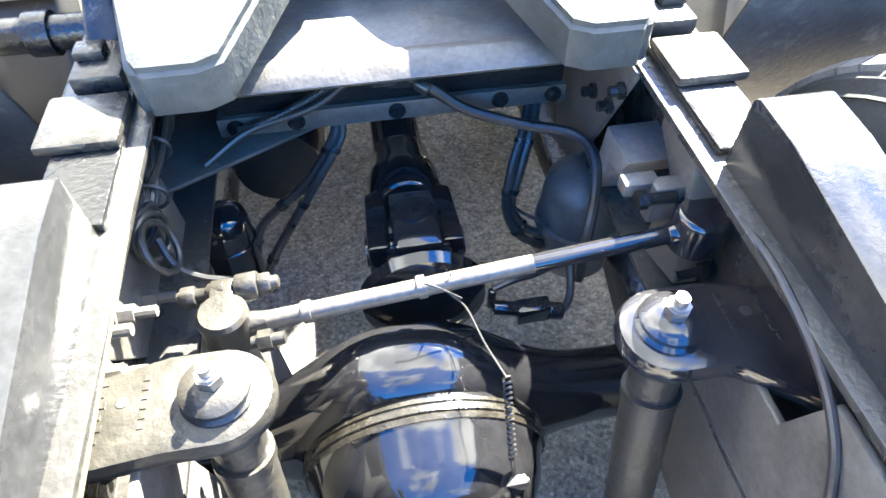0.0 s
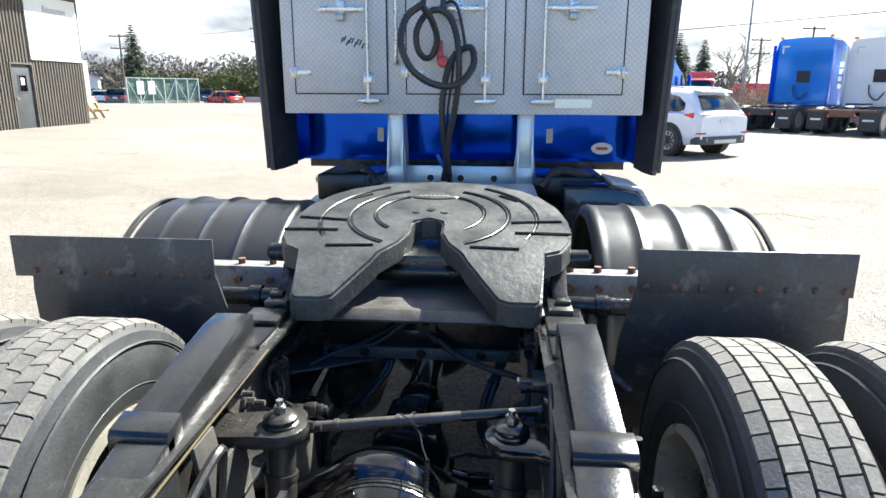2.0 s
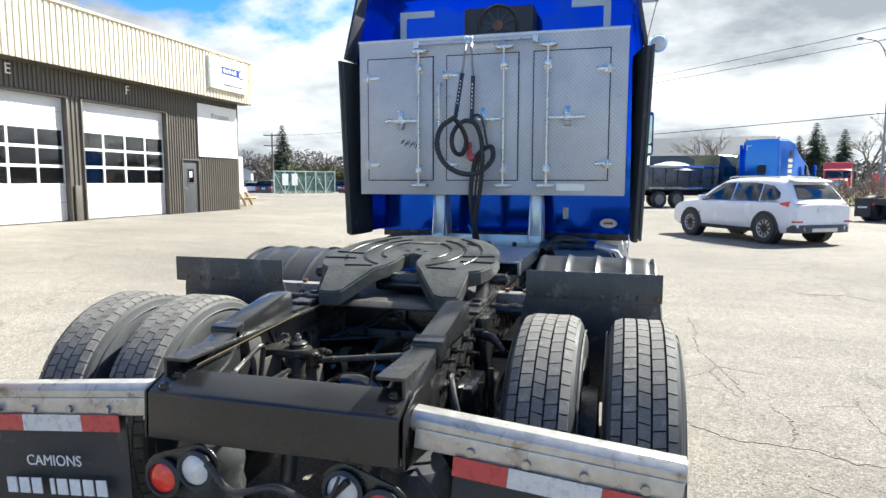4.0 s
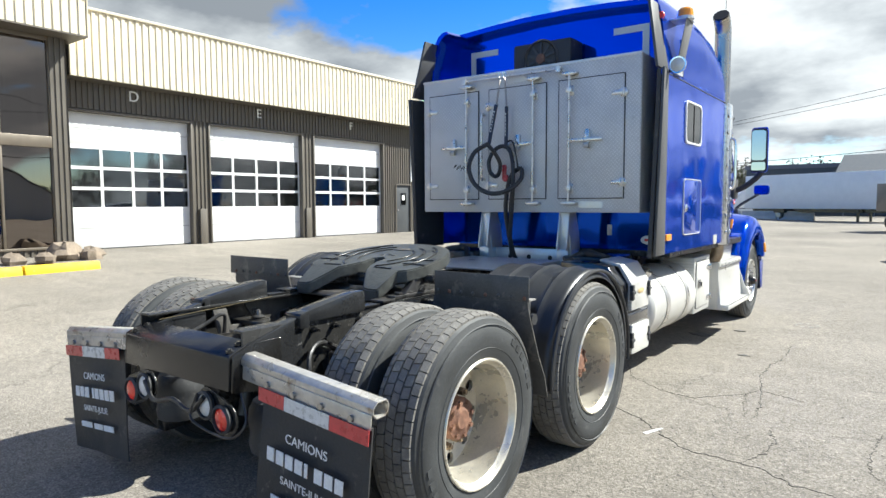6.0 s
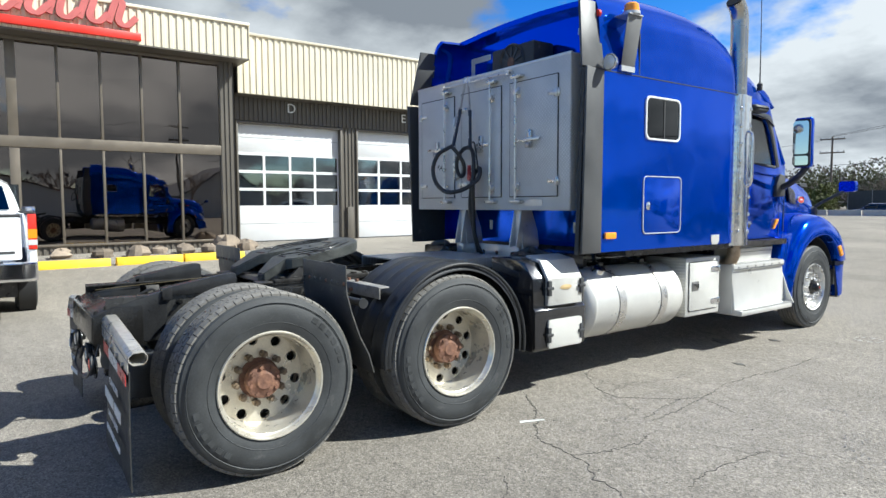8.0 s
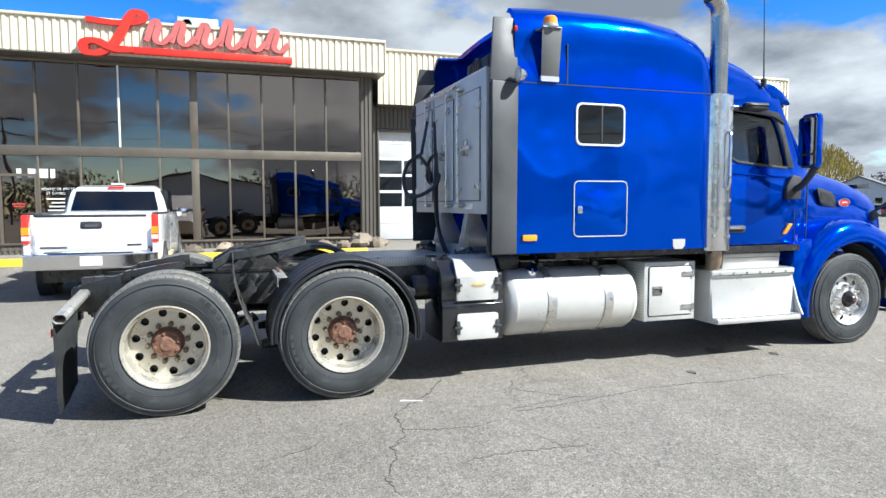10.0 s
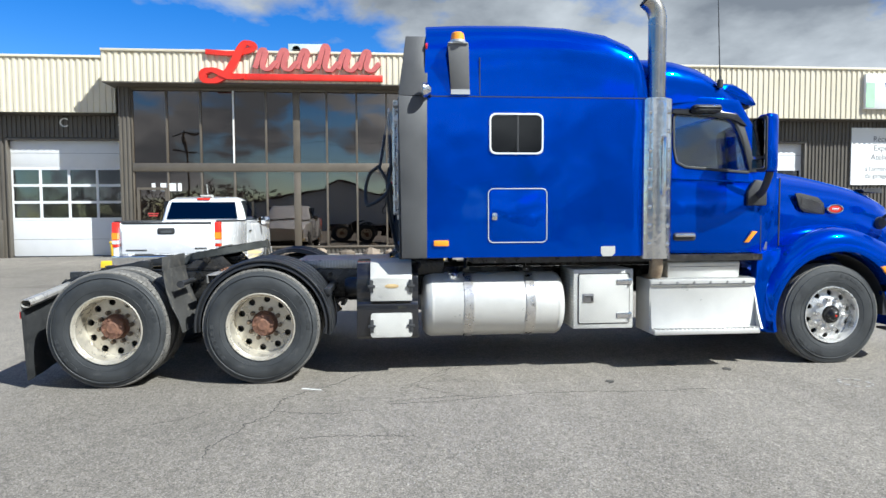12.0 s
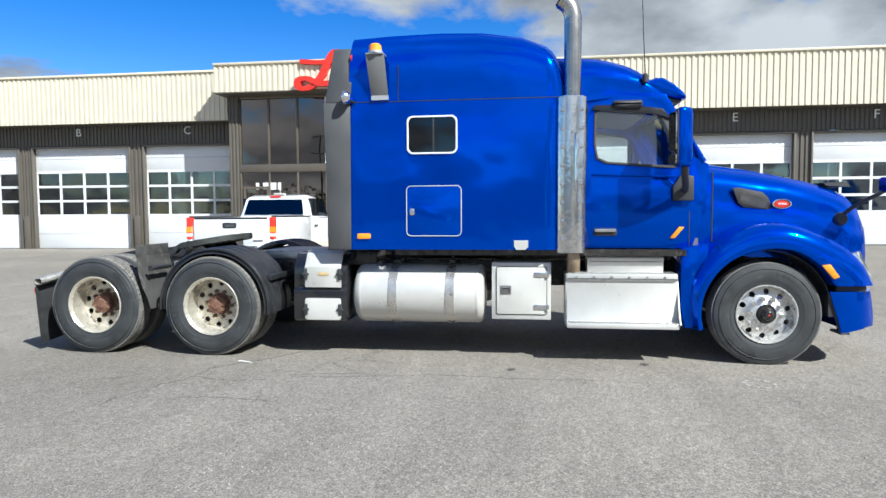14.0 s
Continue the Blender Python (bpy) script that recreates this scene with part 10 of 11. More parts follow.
gable_house("grey_house", "low pale house behind the fence", PALE_WALL, ROOF_GREY, pose(-58.5, 84, 0, 0, 0, 30), 9, 8, 3.2, 5.0)
longb = thing("long_building", "long low grey building with a flat metal roof", "building", at=pose(8.2, 98.5, 0, 0, 0, -6))
part("wall", M().box(-13, 13, -5, 5, 0, 5.2), mat("slate_wall", (0.1, 0.125, 0.17), 0.8), longb)
part("roof", M().prism([(-5.5, 5.2), (0, 8.0), (5.5, 5.2)], "x", -13.4, 13.4), mat("grey_metal_roof", (0.09, 0.1, 0.11), 0.8), longb)
for k in range(8):
    wn = part("window", M().box(-11.5 + k * 3.1, -9.6 + k * 3.1, -5.06, -4.98, 1.6, 3.4), WHITE, longb)
    part("pane", M().box(-11.4 + k * 3.1, -9.7 + k * 3.1, -5.09, -5.07, 1.7, 3.3), GLASS_CAR, wn)
dark_b = thing("dark_building", "long dark flat-roofed building across the road", "building", at=pose(-4, 104, 0))
part("wall", M().box(-14, 10, 0, 10, 0, 7.0), mat("dark_siding", (0.09, 0.1, 0.11), 0.8), dark_b)
part("parapet", M().box(-14.2, 10.2, -0.2, 0.1, 6.6, 7.2), ROOF_GREY, dark_b)

cont = part("storage_container", M().prism([(x, y) for k in range(20) for x, y in ((-1.2, -3.0 + k * 0.3), (-1.2, -2.85 + k * 0.3), (-1.16, -2.82 + k * 0.3), (-1.16, -2.73 + k * 0.3))] + [(-1.2, 3.0), (1.2, 3.0)] + [(x, y) for k in range(20) for x, y in ((1.2, 3.0 - k * 0.3), (1.2, 2.85 - k * 0.3), (1.16, 2.82 - k * 0.3), (1.16, 2.73 - k * 0.3))] + [(1.2, -3.0)], "z", 0.25, 3.1), WHITE, at=pose(-23.75, 31.5, 0.05, 0, 0, 0))
tagged(cont, "white corrugated storage container beside the building", "container")

pic = thing("picnic_table", "yellow wooden picnic table by the building corner", "picnic table", at=pose(-18.3, 27.3, 0.3, 0, 0, 20))
for k in range(5):
    part("top_board", M().box(-0.38 + k * 0.155, -0.24 + k * 0.155, -0.9, 0.9, 0.72, 0.76), WOOD, pic, bevel=0.005)
for s in (1, -1):
    part("bench_board", M().box(s * 0.62, s * 0.88, -0.9, 0.9, 0.42, 0.46), WOOD, pic, bevel=0.005)
    for y in (-0.7, 0.7):
        part("leg", M().prism([(s * 0.25, 0.72), (s * 0.35, 0.72), (s * 0.72, 0.0), (s * 0.6, 0.0)], "y", y - 0.04, y + 0.04), WOOD, pic)
for y in (-0.7, 0.7):
    part("brace", M().box(-0.85, 0.85, y + 0.04, y + 0.08, 0.34, 0.42), WOOD, pic)

gate_ = thing("yard_gate", "pale green sliding yard gate with cloth infill and two white notices", "gate", at=pose(-32.8, 55.7, 0.05, 0, 0, 60.5))
GL = 7.4
for x in [GL * k / 6 for k in range(7)]:
    part("gate_post", M().box(x - 0.04, x + 0.04, -0.04, 0.04, 0.0, 2.6), FENCE_PAINT, gate_)
for z in (0.15, 2.55):
    part("gate_rail", M().box(0, GL, -0.03, 0.03, z - 0.04, z + 0.04), FENCE_PAINT, gate_)
for k in range(6):
    a, b = GL * k / 6, GL * (k + 1) / 6
    part("gate_brace", M().tube([(a, -0.02, 0.2), (b, -0.02, 2.5)] if k % 2 else [(a, -0.02, 2.5), (b, -0.02, 0.2)], 0.03, 6), FENCE_PAINT, gate_)
part("gate_cloth", M().box(0.0, GL, 0.035, 0.045, 0.2, 2.5), GREEN_MESH, gate_)
for x in (0.9, 2.0):
    part("notice", M().box(x, x + 0.7, -0.07, -0.05, 1.1, 2.3), SIGN_WHITE, gate_)
fence = thing("dark_fence", "tall dark screen fence across the road", "fence", at=pose(-30, 88, 0, 0, 0, -12))
for k in range(14):
    part("panel", M().box(k * 3.0, k * 3.0 + 2.94, -0.03, 0.03, 0.05, 3.0), mat("dark_fence_cloth", (0.05, 0.055, 0.055), 0.8) if k == 0 else bpy.data.materials["dark_fence_cloth"], fence)
    part("post", M().tube([(k * 3.0 - 0.03, -0.06, 0), (k * 3.0 - 0.03, -0.06, 3.1)], 0.04, 8), POLE, fence)
for k in range(7):
    b = part("road_barrier", M().prism([(-0.3, 0.0), (0.3, 0.0), (0.28, 0.2), (0.12, 0.4), (0.08, 0.85), (-0.08, 0.85), (-0.12, 0.4), (-0.28, 0.2)], "x", -1.48, 1.48), CONCRETE, bevel=0.02, at=pose(-24 + k * 3.05, 64.5 - 0.3 * k, 0, 0, 0, -6))
    tagged(b, "grey concrete road barrier block", "barrier", "row of barriers")


def street_lamp(at, h=10.5, arm=1.7):
    s = thing("street_lamp", "tall grey street lamp with a curved arm", "street lamp", at=at)
    part("pole", M().tube([(0, 0, 0), (0, 0, h)], [0.11, 0.06], 10), POLE, s)
    part("arm", M().tube(curve_through([(0, 0, h - 1.6), (-0.15, 0, h - 0.4), (-0.7, 0, h + 0.9), (-arm, 0, h + 1.3)]), 0.04, 8).tube([(0, 0, h), (-0.5, 0, h + 0.6)], 0.025, 6), POLE, s)
    part("head", M().lathe([(0.0, 0.1), (0.2, 0.05), (0.26, -0.08), (0.0, -0.12)], "z", (-arm - 0.2, 0, h + 1.3), 14), POLE, s)


street_lamp(pose(18.9, 50.6, 0, 0, 0, 0), 10.4)


def utility_pole(at, h):
    u = thing("utility_pole", "wooden utility pole with crossarms", "utility pole", "utility poles", at=at)
    part("pole", M().tube([(0, 0, 0), (0, 0, h)], [0.17, 0.11], 9), BARK, u)
    for z in (h - 0.3, h - 1.9):
        part("crossarm", M().box(-1.3, 1.3, -0.06, 0.06, z - 0.07, z + 0.07), BARK, u)
        for x in (-1.2, -0.6, 0.6, 1.2):
            part("insulator", M().lathe([(0.0, 0.0), (0.06, 0.02), (0.05, 0.16), (0.0, 0.18)], "z", (x, 0, z + 0.07), 8), POLE, u)


utility_pole(pose(35.0, 76.0, 0, 0, 0, 10), 8.6)
utility_pole(pose(32.6, 84.0, 0, 0, 0, 10), 8.0)
utility_pole(pose(-29.8, 82.4, 0, 0, 0, 20), 9.4)
utility_pole(pose(-52, 88, 0, 0, 0, 20), 9.0)
utility_pole(pose(40, -20, 0, 0, 0, 80), 11.0)
utility_pole(pose(42, 18, 0, 0, 0, 80), 11.0)


def cable(a, b, sag, r=0.025):
    pts = [tuple(Vector(a).lerp(Vector(b), i / 16) - Vector((0, 0, sag * 4 * (i / 16) * (1 - i / 16)))) for i in range(17)]
    c = part("overhead_wire", M().tube(pts, r, 5), WIRE_AND_SHADE)
    tagged(c, "thin black overhead wire strung across the yard", "wire", "overhead wires")


cable((-29.8, 82.4, 6.0), (38.0, 20.0, 6.5), 0.9)
cable((-29.8, 82.4, 9.4), (38.0, 20.0, 10.9), 0.8, 0.018)
cable((-29.8, 82.4, 9.5), (38.5, 22.0, 12.2), 0.8, 0.018)
cable((-52.0, 88.0, 8.8), (-29.8, 82.4, 9.2), 0.4, 0.018)
cable((40.0, -20.0, 10.7), (42.0, 18.0, 10.7), 0.6, 0.012)
cable((40.8, -20.0, 9.1), (42.8, 18.0, 9.1), 0.6, 0.012)

grass = part("grass_verge", M().prism([(13.0, 47.5), (19, 46.0), (26, 44), (60, 50), (60, 120), (9, 120), (9.5, 62)], "z", -0.02, 0.05), GRASS)
tagged(grass, "strip of dull spring grass beside the yard", "grass", kind="structure")
verge = part("far_verge", M().prism([(-140, 78), (-52, 74), (-30, 90), (8, 96), (8, 300), (-300, 300), (-300, 78)], "z", -0.02, 0.04), GRASS)
tagged(verge, "dull spring grass and road edge far behind the yard", "grass", kind="structure")


# ---- trees ----
def bare_tree_mesh(seed, height, spread=0.55, levels=6, droop=0.0):
    rnd = random.Random(seed)
    m = M()

    def grow(p, d, length, r, level):
        q = p + d * length
        mid = p + d * length * 0.5 + Vector((rnd.uniform(-1, 1), rnd.uniform(-1, 1), 0)) * length * 0.05
        m.tube([p, mid, q], [r, r * 0.85, r * 0.65], 5 if level < 2 else 3)
        if level == levels:
            return
        for _ in range(3 if level < 3 else 2 + (level == 3)):
            side = Vector((rnd.gauss(0, 1), rnd.gauss(0, 1), rnd.gauss(0, 0.5))).normalized()
            nd = (d + side * spread * rnd.uniform(0.6, 1.3) + Vector((0, 0, 0.12 - droop * level))).normalized()
            grow(p + d * length * rnd.uniform(0.55, 1.0), nd, length * rnd.uniform(0.55, 0.8), max(0.011, r * 0.58), level + 1)

    grow(Vector((0, 0, 0)), Vector((0, 0, 1)), height * 0.3, height * 0.017, 0)
    return m.mesh("branches")


def spruce_mesh(seed, height):
    """Whorls of drooping boughs, each a ragged fan of twigs."""
    rnd = random.Random(seed)
    m = M()
    z = height * 0.06
    while z < height * 0.985:
        k = 1 - z / height
        reach = height * 0.36 * k ** 0.85 + 0.12
        for i in range(15):
            a = rnd.uniform(0, 2 * math.pi)
            L = reach * rnd.uniform(0.65, 1.15)
            dx, dy = math.cos(a), math.sin(a)
            droop = L * rnd.uniform(0.1, 0.35)
            tip = (dx * L, dy * L, z - droop)
            for j in range(5):
                t = (j + 0.5) / 5
                c = Vector((dx * L * t, dy * L * t, z - droop * t * t))
                w = L * 0.22 * (1.1 - t) + 0.08
                for s in (1, -1):
                    e = c + Vector((-dy * s * w + dx * w * 0.6, dx * s * w + dy * w * 0.6, -w * rnd.uniform(0.2, 0.7)))
                    n = len(m.v)
                    m.v += [tuple(c + Vector((0, 0, 0.08 * w + 0.03))), tuple(c + Vector((dx, dy, 0)) * w * 0.5), tuple(e), tuple(c - Vector((0, 0, 0.22 * w + 0.05)))]
                    m.f += [(n, n + 1, n + 2), (n + 1, n + 3, n + 2)]
        z += height * 0.022 * rnd.uniform(0.8, 1.2) + 0.06
    return m.mesh("foliage", smooth=10)


BARE = [bare_tree_mesh(11 + i, 10.0, 0.5 + 0.06 * i) for i in range(3)]
SPRUCES = [spruce_mesh(31 + i, 10.0) for i in range(2)]
TRUNK = M().tube([(0, 0, 0), (0, 0, 9.6)], [0.16, 0.02], 8).mesh("trunk")


def spruce(x, y, h, i=0):
    t = thing("spruce_tree", "tall dark green spruce with ragged boughs", "tree", "conifers", at=pose(x, y, 0, 0, 0, i * 70) @ Matrix.Scale(h / 10, 4))
    part("trunk", TRUNK, BARK, t)
    part("foliage", SPRUCES[i % 2], SPRUCE, t)


def bare_tree(x, y, h, i=0, name="bare_tree", label="leafless spring tree with fine grey-brown twigs", wide=1.0):
    t = part(name, BARE[i % 3], TWIGS, at=pose(x, y, 0, 0, 0, i * 77) @ Matrix.Diagonal((wide * h / 10, wide * h / 10, h / 10, 1)))
    tagged(t, label, "tree", "bare trees")


for k, (x, y, h) in enumerate(((-58.8, 103, 12.0), (-50.5, 119, 6.8), (31.0, 114.4, 11.4), (28.7, 114.9, 9.4), (34.8, 113.3, 10.2), (33.0, 118.0, 9.6), (-66.0, 78.0, 11.0))):
    spruce(x, y, h, k)
bare_tree(20.8, 59.0, 8.4, 1, wide=1.5)
bare_tree(9.8, 72.6, 9.6, 2, wide=1.7)
bare_tree(17.5, 88, 8.5, 0, wide=1.2)
rnd = random.Random(77)
for k in range(64):
    a = radians(rnd.uniform(0, 360))
    d = rnd.uniform(118, 165)
    bare_tree(d * math.sin(a), d * math.cos(a), rnd.uniform(6.0, 10.5), k, wide=rnd.uniform(1.1, 1.7))
for k in range(12):
    bare_tree(-72 + k * 3.4 + rnd.uniform(-1, 1), 118 + rnd.uniform(-4, 8), rnd.uniform(5.5, 8.0), k, wide=1.5)


def clumps(name, label, material, cx, cy, sx, sy, h, count, leaf, seed, floor=0.0, category="hedge"):
    """A hedge or crown of many small ragged leaf clumps."""
    r_ = random.Random(seed)
    m = M()
    for _ in range(count):
        u, v, w = r_.uniform(-1, 1), r_.uniform(-1, 1), r_.random() ** 0.8
        top = h * (0.75 + 0.25 * math.sin(u * 5 + seed) * math.cos(v * 4))
        p = Vector((cx + u * sx, cy + v * sy, floor + w * top))
        for _k in range(2):
            a = Vector((r_.gauss(0, 1), r_.gauss(0, 1), r_.gauss(0, 1))).normalized() * leaf
            b = Vector((r_.gauss(0, 1), r_.gauss(0, 1), r_.gauss(0, 1))).normalized() * leaf
            n = len(m.v)
            m.v += [tuple(p + a), tuple(p + b), tuple(p - a * 0.7 + b * 0.3)]
            m.f.append((n, n + 1, n + 2))
    ob = part(name, m.mesh(name, smooth=5), material)
    return tagged(ob, label, category, kind="stuff")


clumps("cedar_hedge", "ragged yellow-green cedar hedge behind the fence", CEDAR, -36.5, 80.0, 8.0, 1.6, 3.9, 5200, 0.3, 3)
clumps("cedar_hedge", "low green hedge behind the parked cars", CEDAR, -46, 74.0, 7.0, 1.2, 1.9, 2600, 0.26, 4)
shrub_dice = random.Random(8)
for k in range(16):
    tagged(part("bare_shrub", BARE[k % 3], PINK_SHRUB, at=pose(17.4 + shrub_dice.uniform(-2.8, 3.2), 47.5 + shrub_dice.uniform(-1.6, 1.6), -0.35, 0, 0, k * 50) @ Matrix.Diagonal((0.42, 0.42, shrub_dice.uniform(0.24, 0.34), 1))), "reddish leafless shrub on the grass edge", "shrub", "bare shrubs")
clumps("shrub_thicket", "reddish bare shrub thicket beside the lamp", PINK_SHRUB, 17.4, 47.5, 2.8, 1.6, 1.5, 2200, 0.07, 5, category="shrub")
clumps("shrub_thicket", "reddish bare shrub thicket beside the road", PINK_SHRUB, 22.0, 54.0, 3.5, 2.0, 2.0, 2600, 0.09, 6, category="shrub")
for k, (x, y, h) in enumerate(((-40, 121, 8.3), (-33.5, 123, 8.0), (-27, 120, 7.0), (-46, 117, 7.4), (-20, 117, 8.6), (-13, 121, 7.2))):
    bare_tree(x, y, h, k)
    clumps("olive_tree_crown", "olive-green budding tree crown across the road", mat("budding_leaves", (0.075, 0.085, 0.03), 0.85, 0, 0.35, 1.0) if k == 0 else bpy.data.materials["budding_leaves"], x, y, 3.4, 2.6, h, 2600, 0.24, 20 + k, 0.6, "tree")
for k, (cx, cy, sx, sy, h, n) in enumerate(((-75, 128, 26, 5, 9.0, 6500), (-30, 138, 24, 5, 10.5, 6500), (22, 132, 26, 5, 7.0, 5200), (75, 105, 22, 8, 7.0, 3600), (-120, 92, 20, 10, 8.0, 3000))):
    clumps("far_woods", "grey-brown leafless wood at the horizon", FAR_WOOD, cx, cy, sx, sy, h, n, 0.42, 60 + k, category="woods")
    clumps("far_woods", "dark evergreens among the far wood", SPRUCE, cx + 4, cy + 4, sx * 0.9, sy, h * 0.7, n // 3, 0.42, 80 + k, category="woods")
# low brown-roofed house, trees and poles across the road, mirrored in the glass front
gable_house("roadside_house", "long low house with a brown roof across the road", PALE_WALL, mat("brown_shingle", (0.09, 0.06, 0.05), 0.8), pose(52, -3, 0, 0, 0, 90), 26, 10, 2.9, 5.6)
gable_house("roadside_house", "pale gabled house across the road", PALE_WALL, ROOF_GREY, pose(56, 26, 0, 0, 0, 84), 13, 9, 3.2, 6.6)
for k, (x, y, h) in enumerate(((44, -16, 8), (48, 12, 7), (45, 20, 9), (58, 8, 9.5), (61, -22, 9), (52, 38, 10), (46, -32, 9), (63, 16, 10))):
    bare_tree(x, y, h, k, wide=1.2)
for k, (x, y) in enumerate(((66, -6), (70, 32), (64, -34))):
    clumps("far_woods", "grey-brown leafless wood at the horizon", FAR_WOOD, x, y, 3, 16, 6.5, 2600, 0.35, 95 + k, category="woods")
# yellow willow behind the building's end
part_w = bare_tree_mesh(91, 10.5, 0.6, 5, 0.0)
wl = thing("willow_tree", "broad yellow budding willow with hanging twigs", "tree", at=pose(-67, 84.5, 0) @ Matrix.Diagonal((1.5, 1.5, 1.05, 1)))
part("branches", part_w, BARK, wl)
r_ = random.Random(9)
m = M()
for _ in range(2600):
    a, d = r_.uniform(0, 2 * math.pi), 4.2 * math.sqrt(r_.random())
    z = 10.3 - 0.22 * d * d + r_.uniform(-2.5, 0.2)
    p = Vector((d * math.cos(a), d * math.sin(a), max(2.5, z)))
    L = r_.uniform(0.5, 1.3)
    n = len(m.v)
    m.v += [tuple(p), tuple(p + Vector((0.05, 0.05, 0))), tuple(p + Vector((r_.uniform(-0.25, 0.25), r_.uniform(-0.25, 0.25), -L)))]
    m.f.append((n, n + 1, n + 2))
tagged(part("foliage", m.mesh("twigs"), WILLOW, wl), kind="stuff")

# ---- marks on the asphalt ----
CHALK = mat("white_paint_mark", (0.55, 0.55, 0.53), 0.85, 0, 0.3, 30)
WORN_CHALK = mat("worn_chalk", (0.32, 0.31, 0.29), 0.85, 0, 0.3, 30)
OIL = mat("oil_stain", (0.07, 0.066, 0.06), 0.6, 0, 0.3, 20)
for k in range(9):
    a0 = k * 40 + 8 * math.sin(k * 3.1)
    pts = [(x, y) for x, y in arc(1.86, 7.36, 0.14, a0, a0 + 24, 4)] + [(x, y) for x, y in reversed(arc(1.86, 7.36, 0.115 + 0.01 * math.sin(k * 1.7), a0 + 3, a0 + 22, 4))]
    o = part("chalk_mark", M().prism(pts, "z", ground_z(1.86, 7.36) + 0.001, ground_z(1.86, 7.36) + 0.003), WORN_CHALK)
    tagged(o, "pale broken chalk stroke of a ring on the asphalt", "paint mark", "chalk ring")
ch = part("paint_mark", M().prism([(1.47, 2.44), (1.5, 2.42), (1.535, 2.52), (1.56, 2.6), (1.545, 2.605), (1.51, 2.54)], "z", ground_z(1.51, 2.52) + 0.001, ground_z(1.51, 2.52) + 0.003), CHALK)
tagged(ch, "short white paint mark on the asphalt", "paint mark")
for k, (x, y, s) in enumerate(((0.92, 6.03, 0.13), (1.24, 6.5, 0.055), (1.55, 5.21, 0.05))):
    o = part("oil_stain", M().prism([(x + s * (1 + 0.35 * math.sin(i * 2.3 + k)) * math.cos(i * 0.45), y + 0.7 * s * (1 + 0.3 * math.cos(i * 1.7)) * math.sin(i * 0.45)) for i in range(14)], "z", ground_z(x, y) + 0.001, ground_z(x, y) + 0.005), OIL)
    tagged(o, "dark oil stain on the asphalt", "stain", "oil stains")

# -- cracks: jagged dark ribbons that widen and fade along their way --
CRACK = mat("dark_crack", (0.05, 0.046, 0.041), 0.95, 0.0, 0.3, 40)
crack_dice = random.Random(23)


def crack(line, width):
    path = []
    for (x0, y0), (x1, y1) in zip(line, line[1:]):
        n = max(3, int(math.hypot(x1 - x0, y1 - y0) / 0.022))
        for i in range(n):
            u = i / n
            path.append((x0 + (x1 - x0) * u + crack_dice.gauss(0, 0.009), y0 + (y1 - y0) * u + crack_dice.gauss(0, 0.009)))
    path.append(line[-1])
    rings = []
    for i, (x, y) in enumerate(path):
        (xa, ya), (xb, yb) = path[max(0, i - 1)], path[min(len(path) - 1, i + 1)]
        d = math.hypot(xb - xa, yb - ya) or 1.0
        w = 0.3 * width * crack_dice.choice((0.25, 0.5, 0.8, 1.0, 1.4)) * min(1.0, (i + 0.4) / 6, (len(path) - i - 0.6) / 6)
        nx, ny = -(yb - ya) / d * w, (xb - xa) / d * w
        z = ground_z(x, y)
        rings.append([(x + nx, y + ny, z - 0.004), (x + nx, y + ny, z + 0.0016), (x - nx, y - ny, z + 0.0016), (x - nx, y - ny, z - 0.004)])
    tagged(part("asphalt_crack", M().loft(rings), CRACK), "jagged dark crack running through the worn asphalt", "crack", "cracks in the asphalt")


crack([(0.95, 2.96), (1.35, 2.72), (1.56, 2.52), (1.78, 2.31), (1.96, 2.3), (2.11, 2.28), (2.26, 2.25), (2.41, 2.13), (2.57, 2.12), (2.85, 1.98), (3.1, 2.02)], 0.013)
crack([(1.86, 6.0), (1.9, 5.6), (1.9, 5.3), (1.84, 4.95), (1.84, 4.45), (1.93, 3.98), (2.0, 3.53), (2.02, 3.19)], 0.011)
crack([(1.93, 3.98), (2.1, 3.91), (2.27, 3.84)], 0.007)
crack([(1.93, 3.98), (1.85, 3.8), (1.9, 3.45), (1.97, 3.16)], 0.006)
crack([(2.78, 3.37), (2.75, 3.0), (2.74, 2.72), (2.78, 2.47)], 0.009)
crack([(0.68, 4.28), (0.92, 3.76), (1.27, 3.5), (1.52, 3.44), (1.85, 3.8)], 0.006)
crack([(2.15, 3.02), (2.19, 2.9), (2.23, 2.78), (2.19, 2.5), (2.11, 2.28)], 0.007)
crack([(2.1, 1.75), (2.25, 1.62), (2.34, 1.45)], 0.008)
crack([(3.37, 8.7), (3.68, 8.1), (4.14, 8.2), (4.41, 7.78)], 0.012)

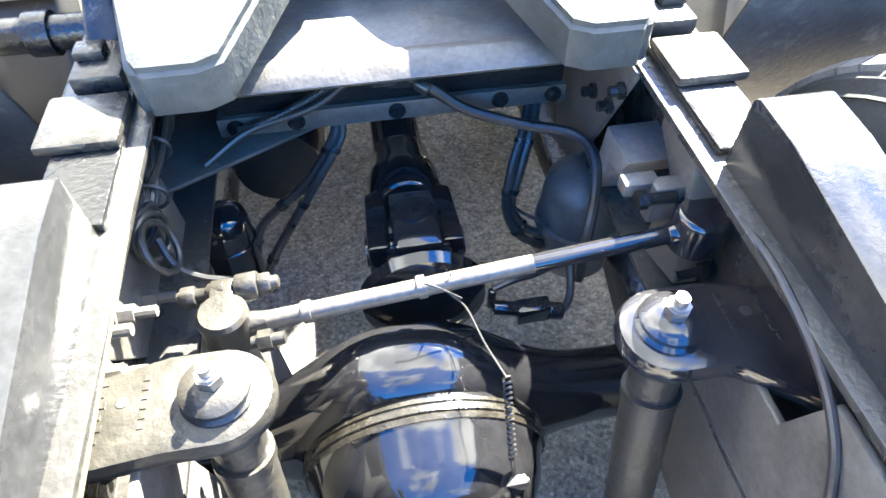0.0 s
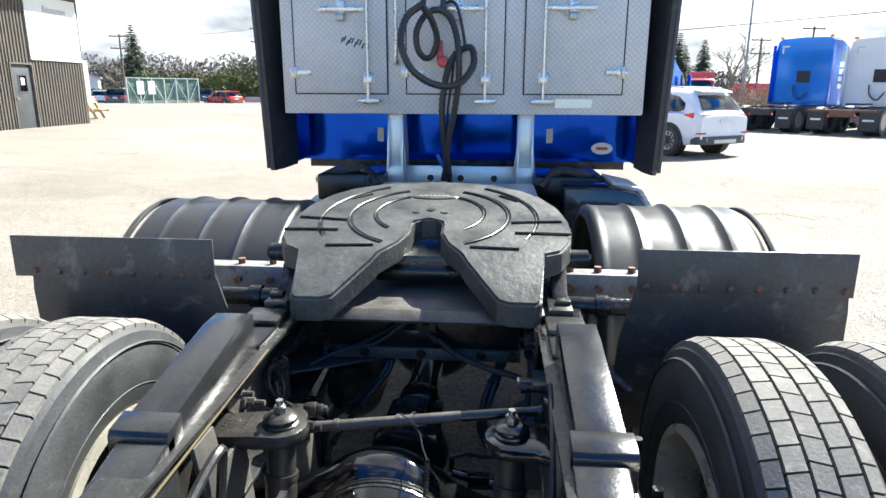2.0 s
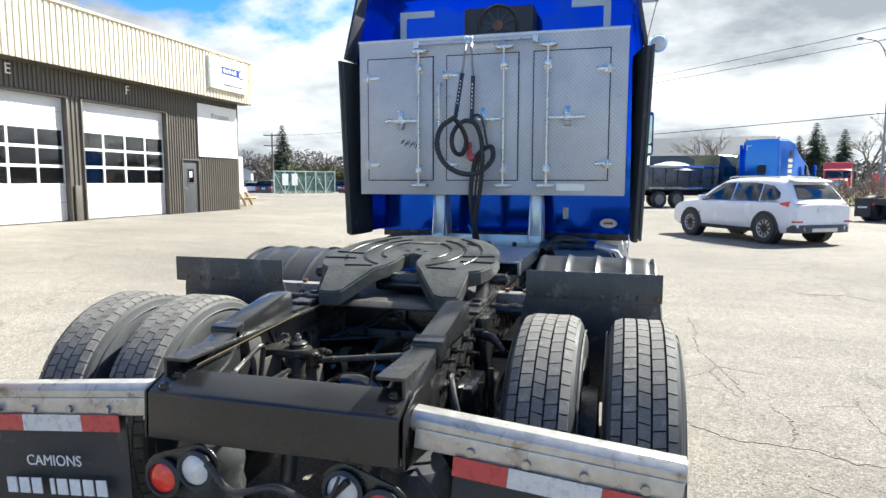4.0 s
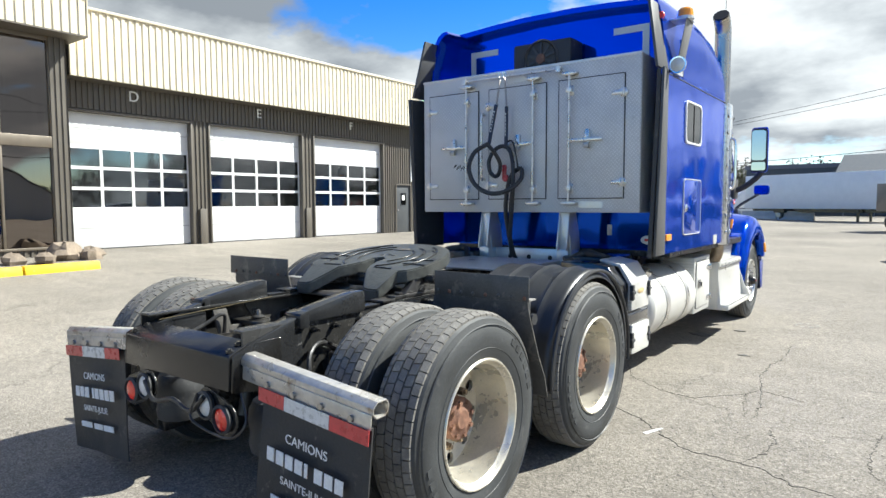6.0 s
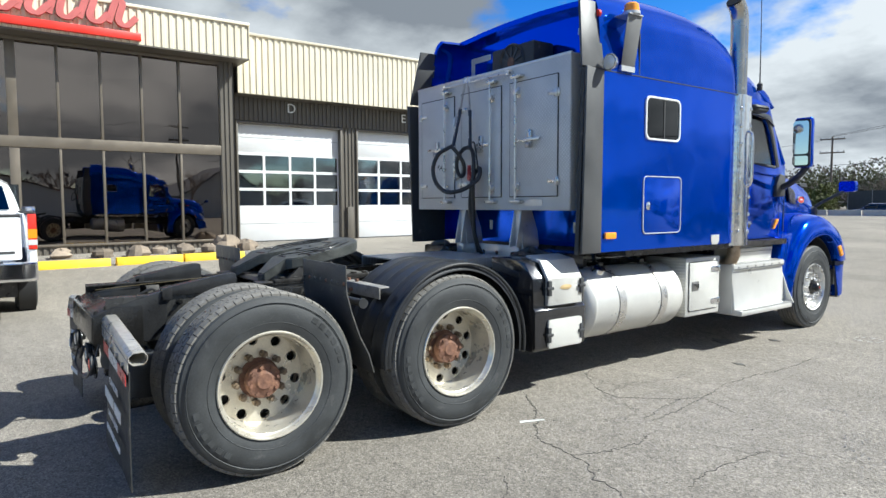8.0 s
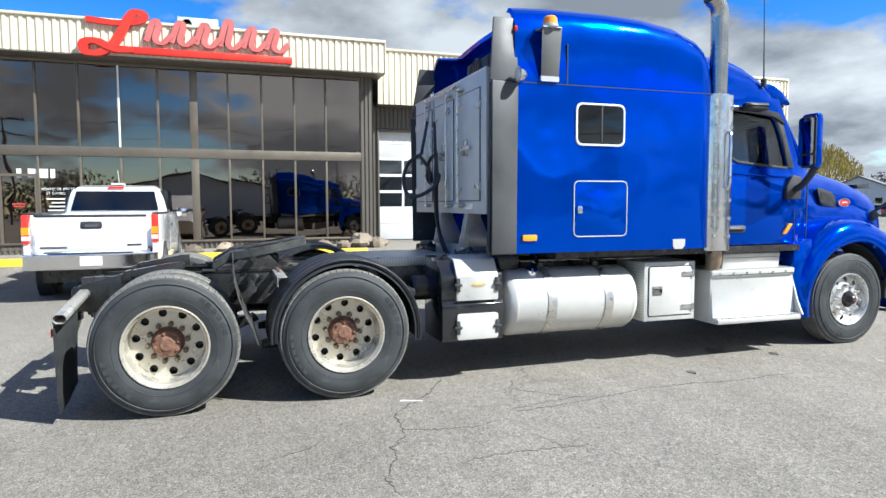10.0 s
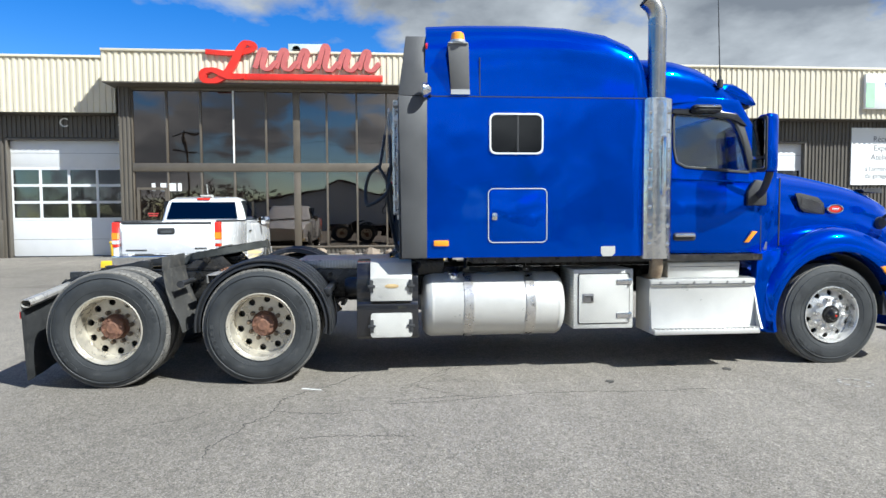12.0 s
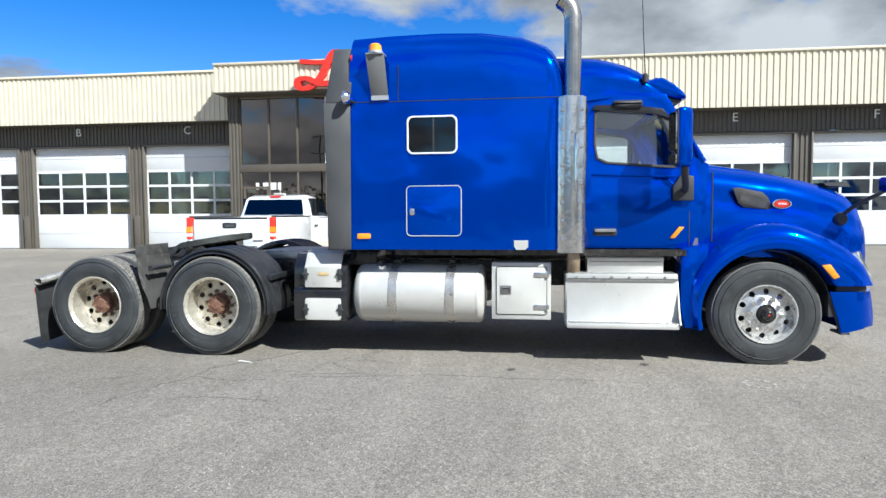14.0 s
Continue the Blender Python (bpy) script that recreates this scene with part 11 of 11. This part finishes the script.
# -- loose grit on the worn asphalt: pale chips, thicker along two scuffed trails --
GRIT_PALE = mat("pale_stone_chips", (0.3, 0.285, 0.255), 0.9, 0.0, 0.3, 40.0)
GRIT_DARK = mat("dark_stone_chips", (0.06, 0.057, 0.052), 0.9, 0.0, 0.3, 40.0)
grit_dice = random.Random(57)


def chip(m, x, y, size):
    """One flattened stone chip with four corners and a peak."""
    z = ground_z(x, y)
    turn = grit_dice.uniform(0, 6.28)
    base = [(x + size * grit_dice.uniform(0.6, 1.0) * math.cos(turn + i * 1.57), y + size * grit_dice.uniform(0.6, 1.0) * math.sin(turn + i * 1.57), z + 0.001) for i in range(4)]
    m.add(base + [(x, y, z + 0.002 + size * 0.5)], [(0, 1, 4), (1, 2, 4), (2, 3, 4), (3, 0, 4)])


def grit(label, material, spots):
    m = M()
    for x, y, size in spots:
        chip(m, x, y, size)
    tagged(part("loose_grit", m, material), label, "grit", kind="stuff")


spread = []
for _ in range(2600):
    spread.append((grit_dice.uniform(1.9, 6.2), grit_dice.uniform(-1.0, 9.5), grit_dice.choice((0.003, 0.004, 0.004, 0.005, 0.007))))
for path, width, count in ((((3.6, 3.3), (3.18, 3.61), (3.02, 3.89), (3.07, 4.15)), 0.045, 90), (((2.6, 4.51), (2.82, 4.44)), 0.02, 26), (((4.4, 3.5), (3.71, 4.21), (3.08, 5.03), (2.34, 6.3)), 0.14, 260)):
    for _ in range(count):
        i = grit_dice.randrange(len(path) - 1)
        u = grit_dice.random()
        (x0, y0), (x1, y1) = path[i], path[i + 1]
        spread.append((x0 + (x1 - x0) * u + grit_dice.gauss(0, width), y0 + (y1 - y0) * u + grit_dice.gauss(0, width), grit_dice.choice((0.004, 0.006, 0.009))))
grit("pale loose stone chips scattered on worn asphalt", GRIT_PALE, spread)
grit("small dark stones scattered on worn asphalt", GRIT_DARK, [(grit_dice.uniform(1.4, 6.0), grit_dice.uniform(-1.0, 9.5), grit_dice.uniform(0.004, 0.009)) for _ in range(700)])
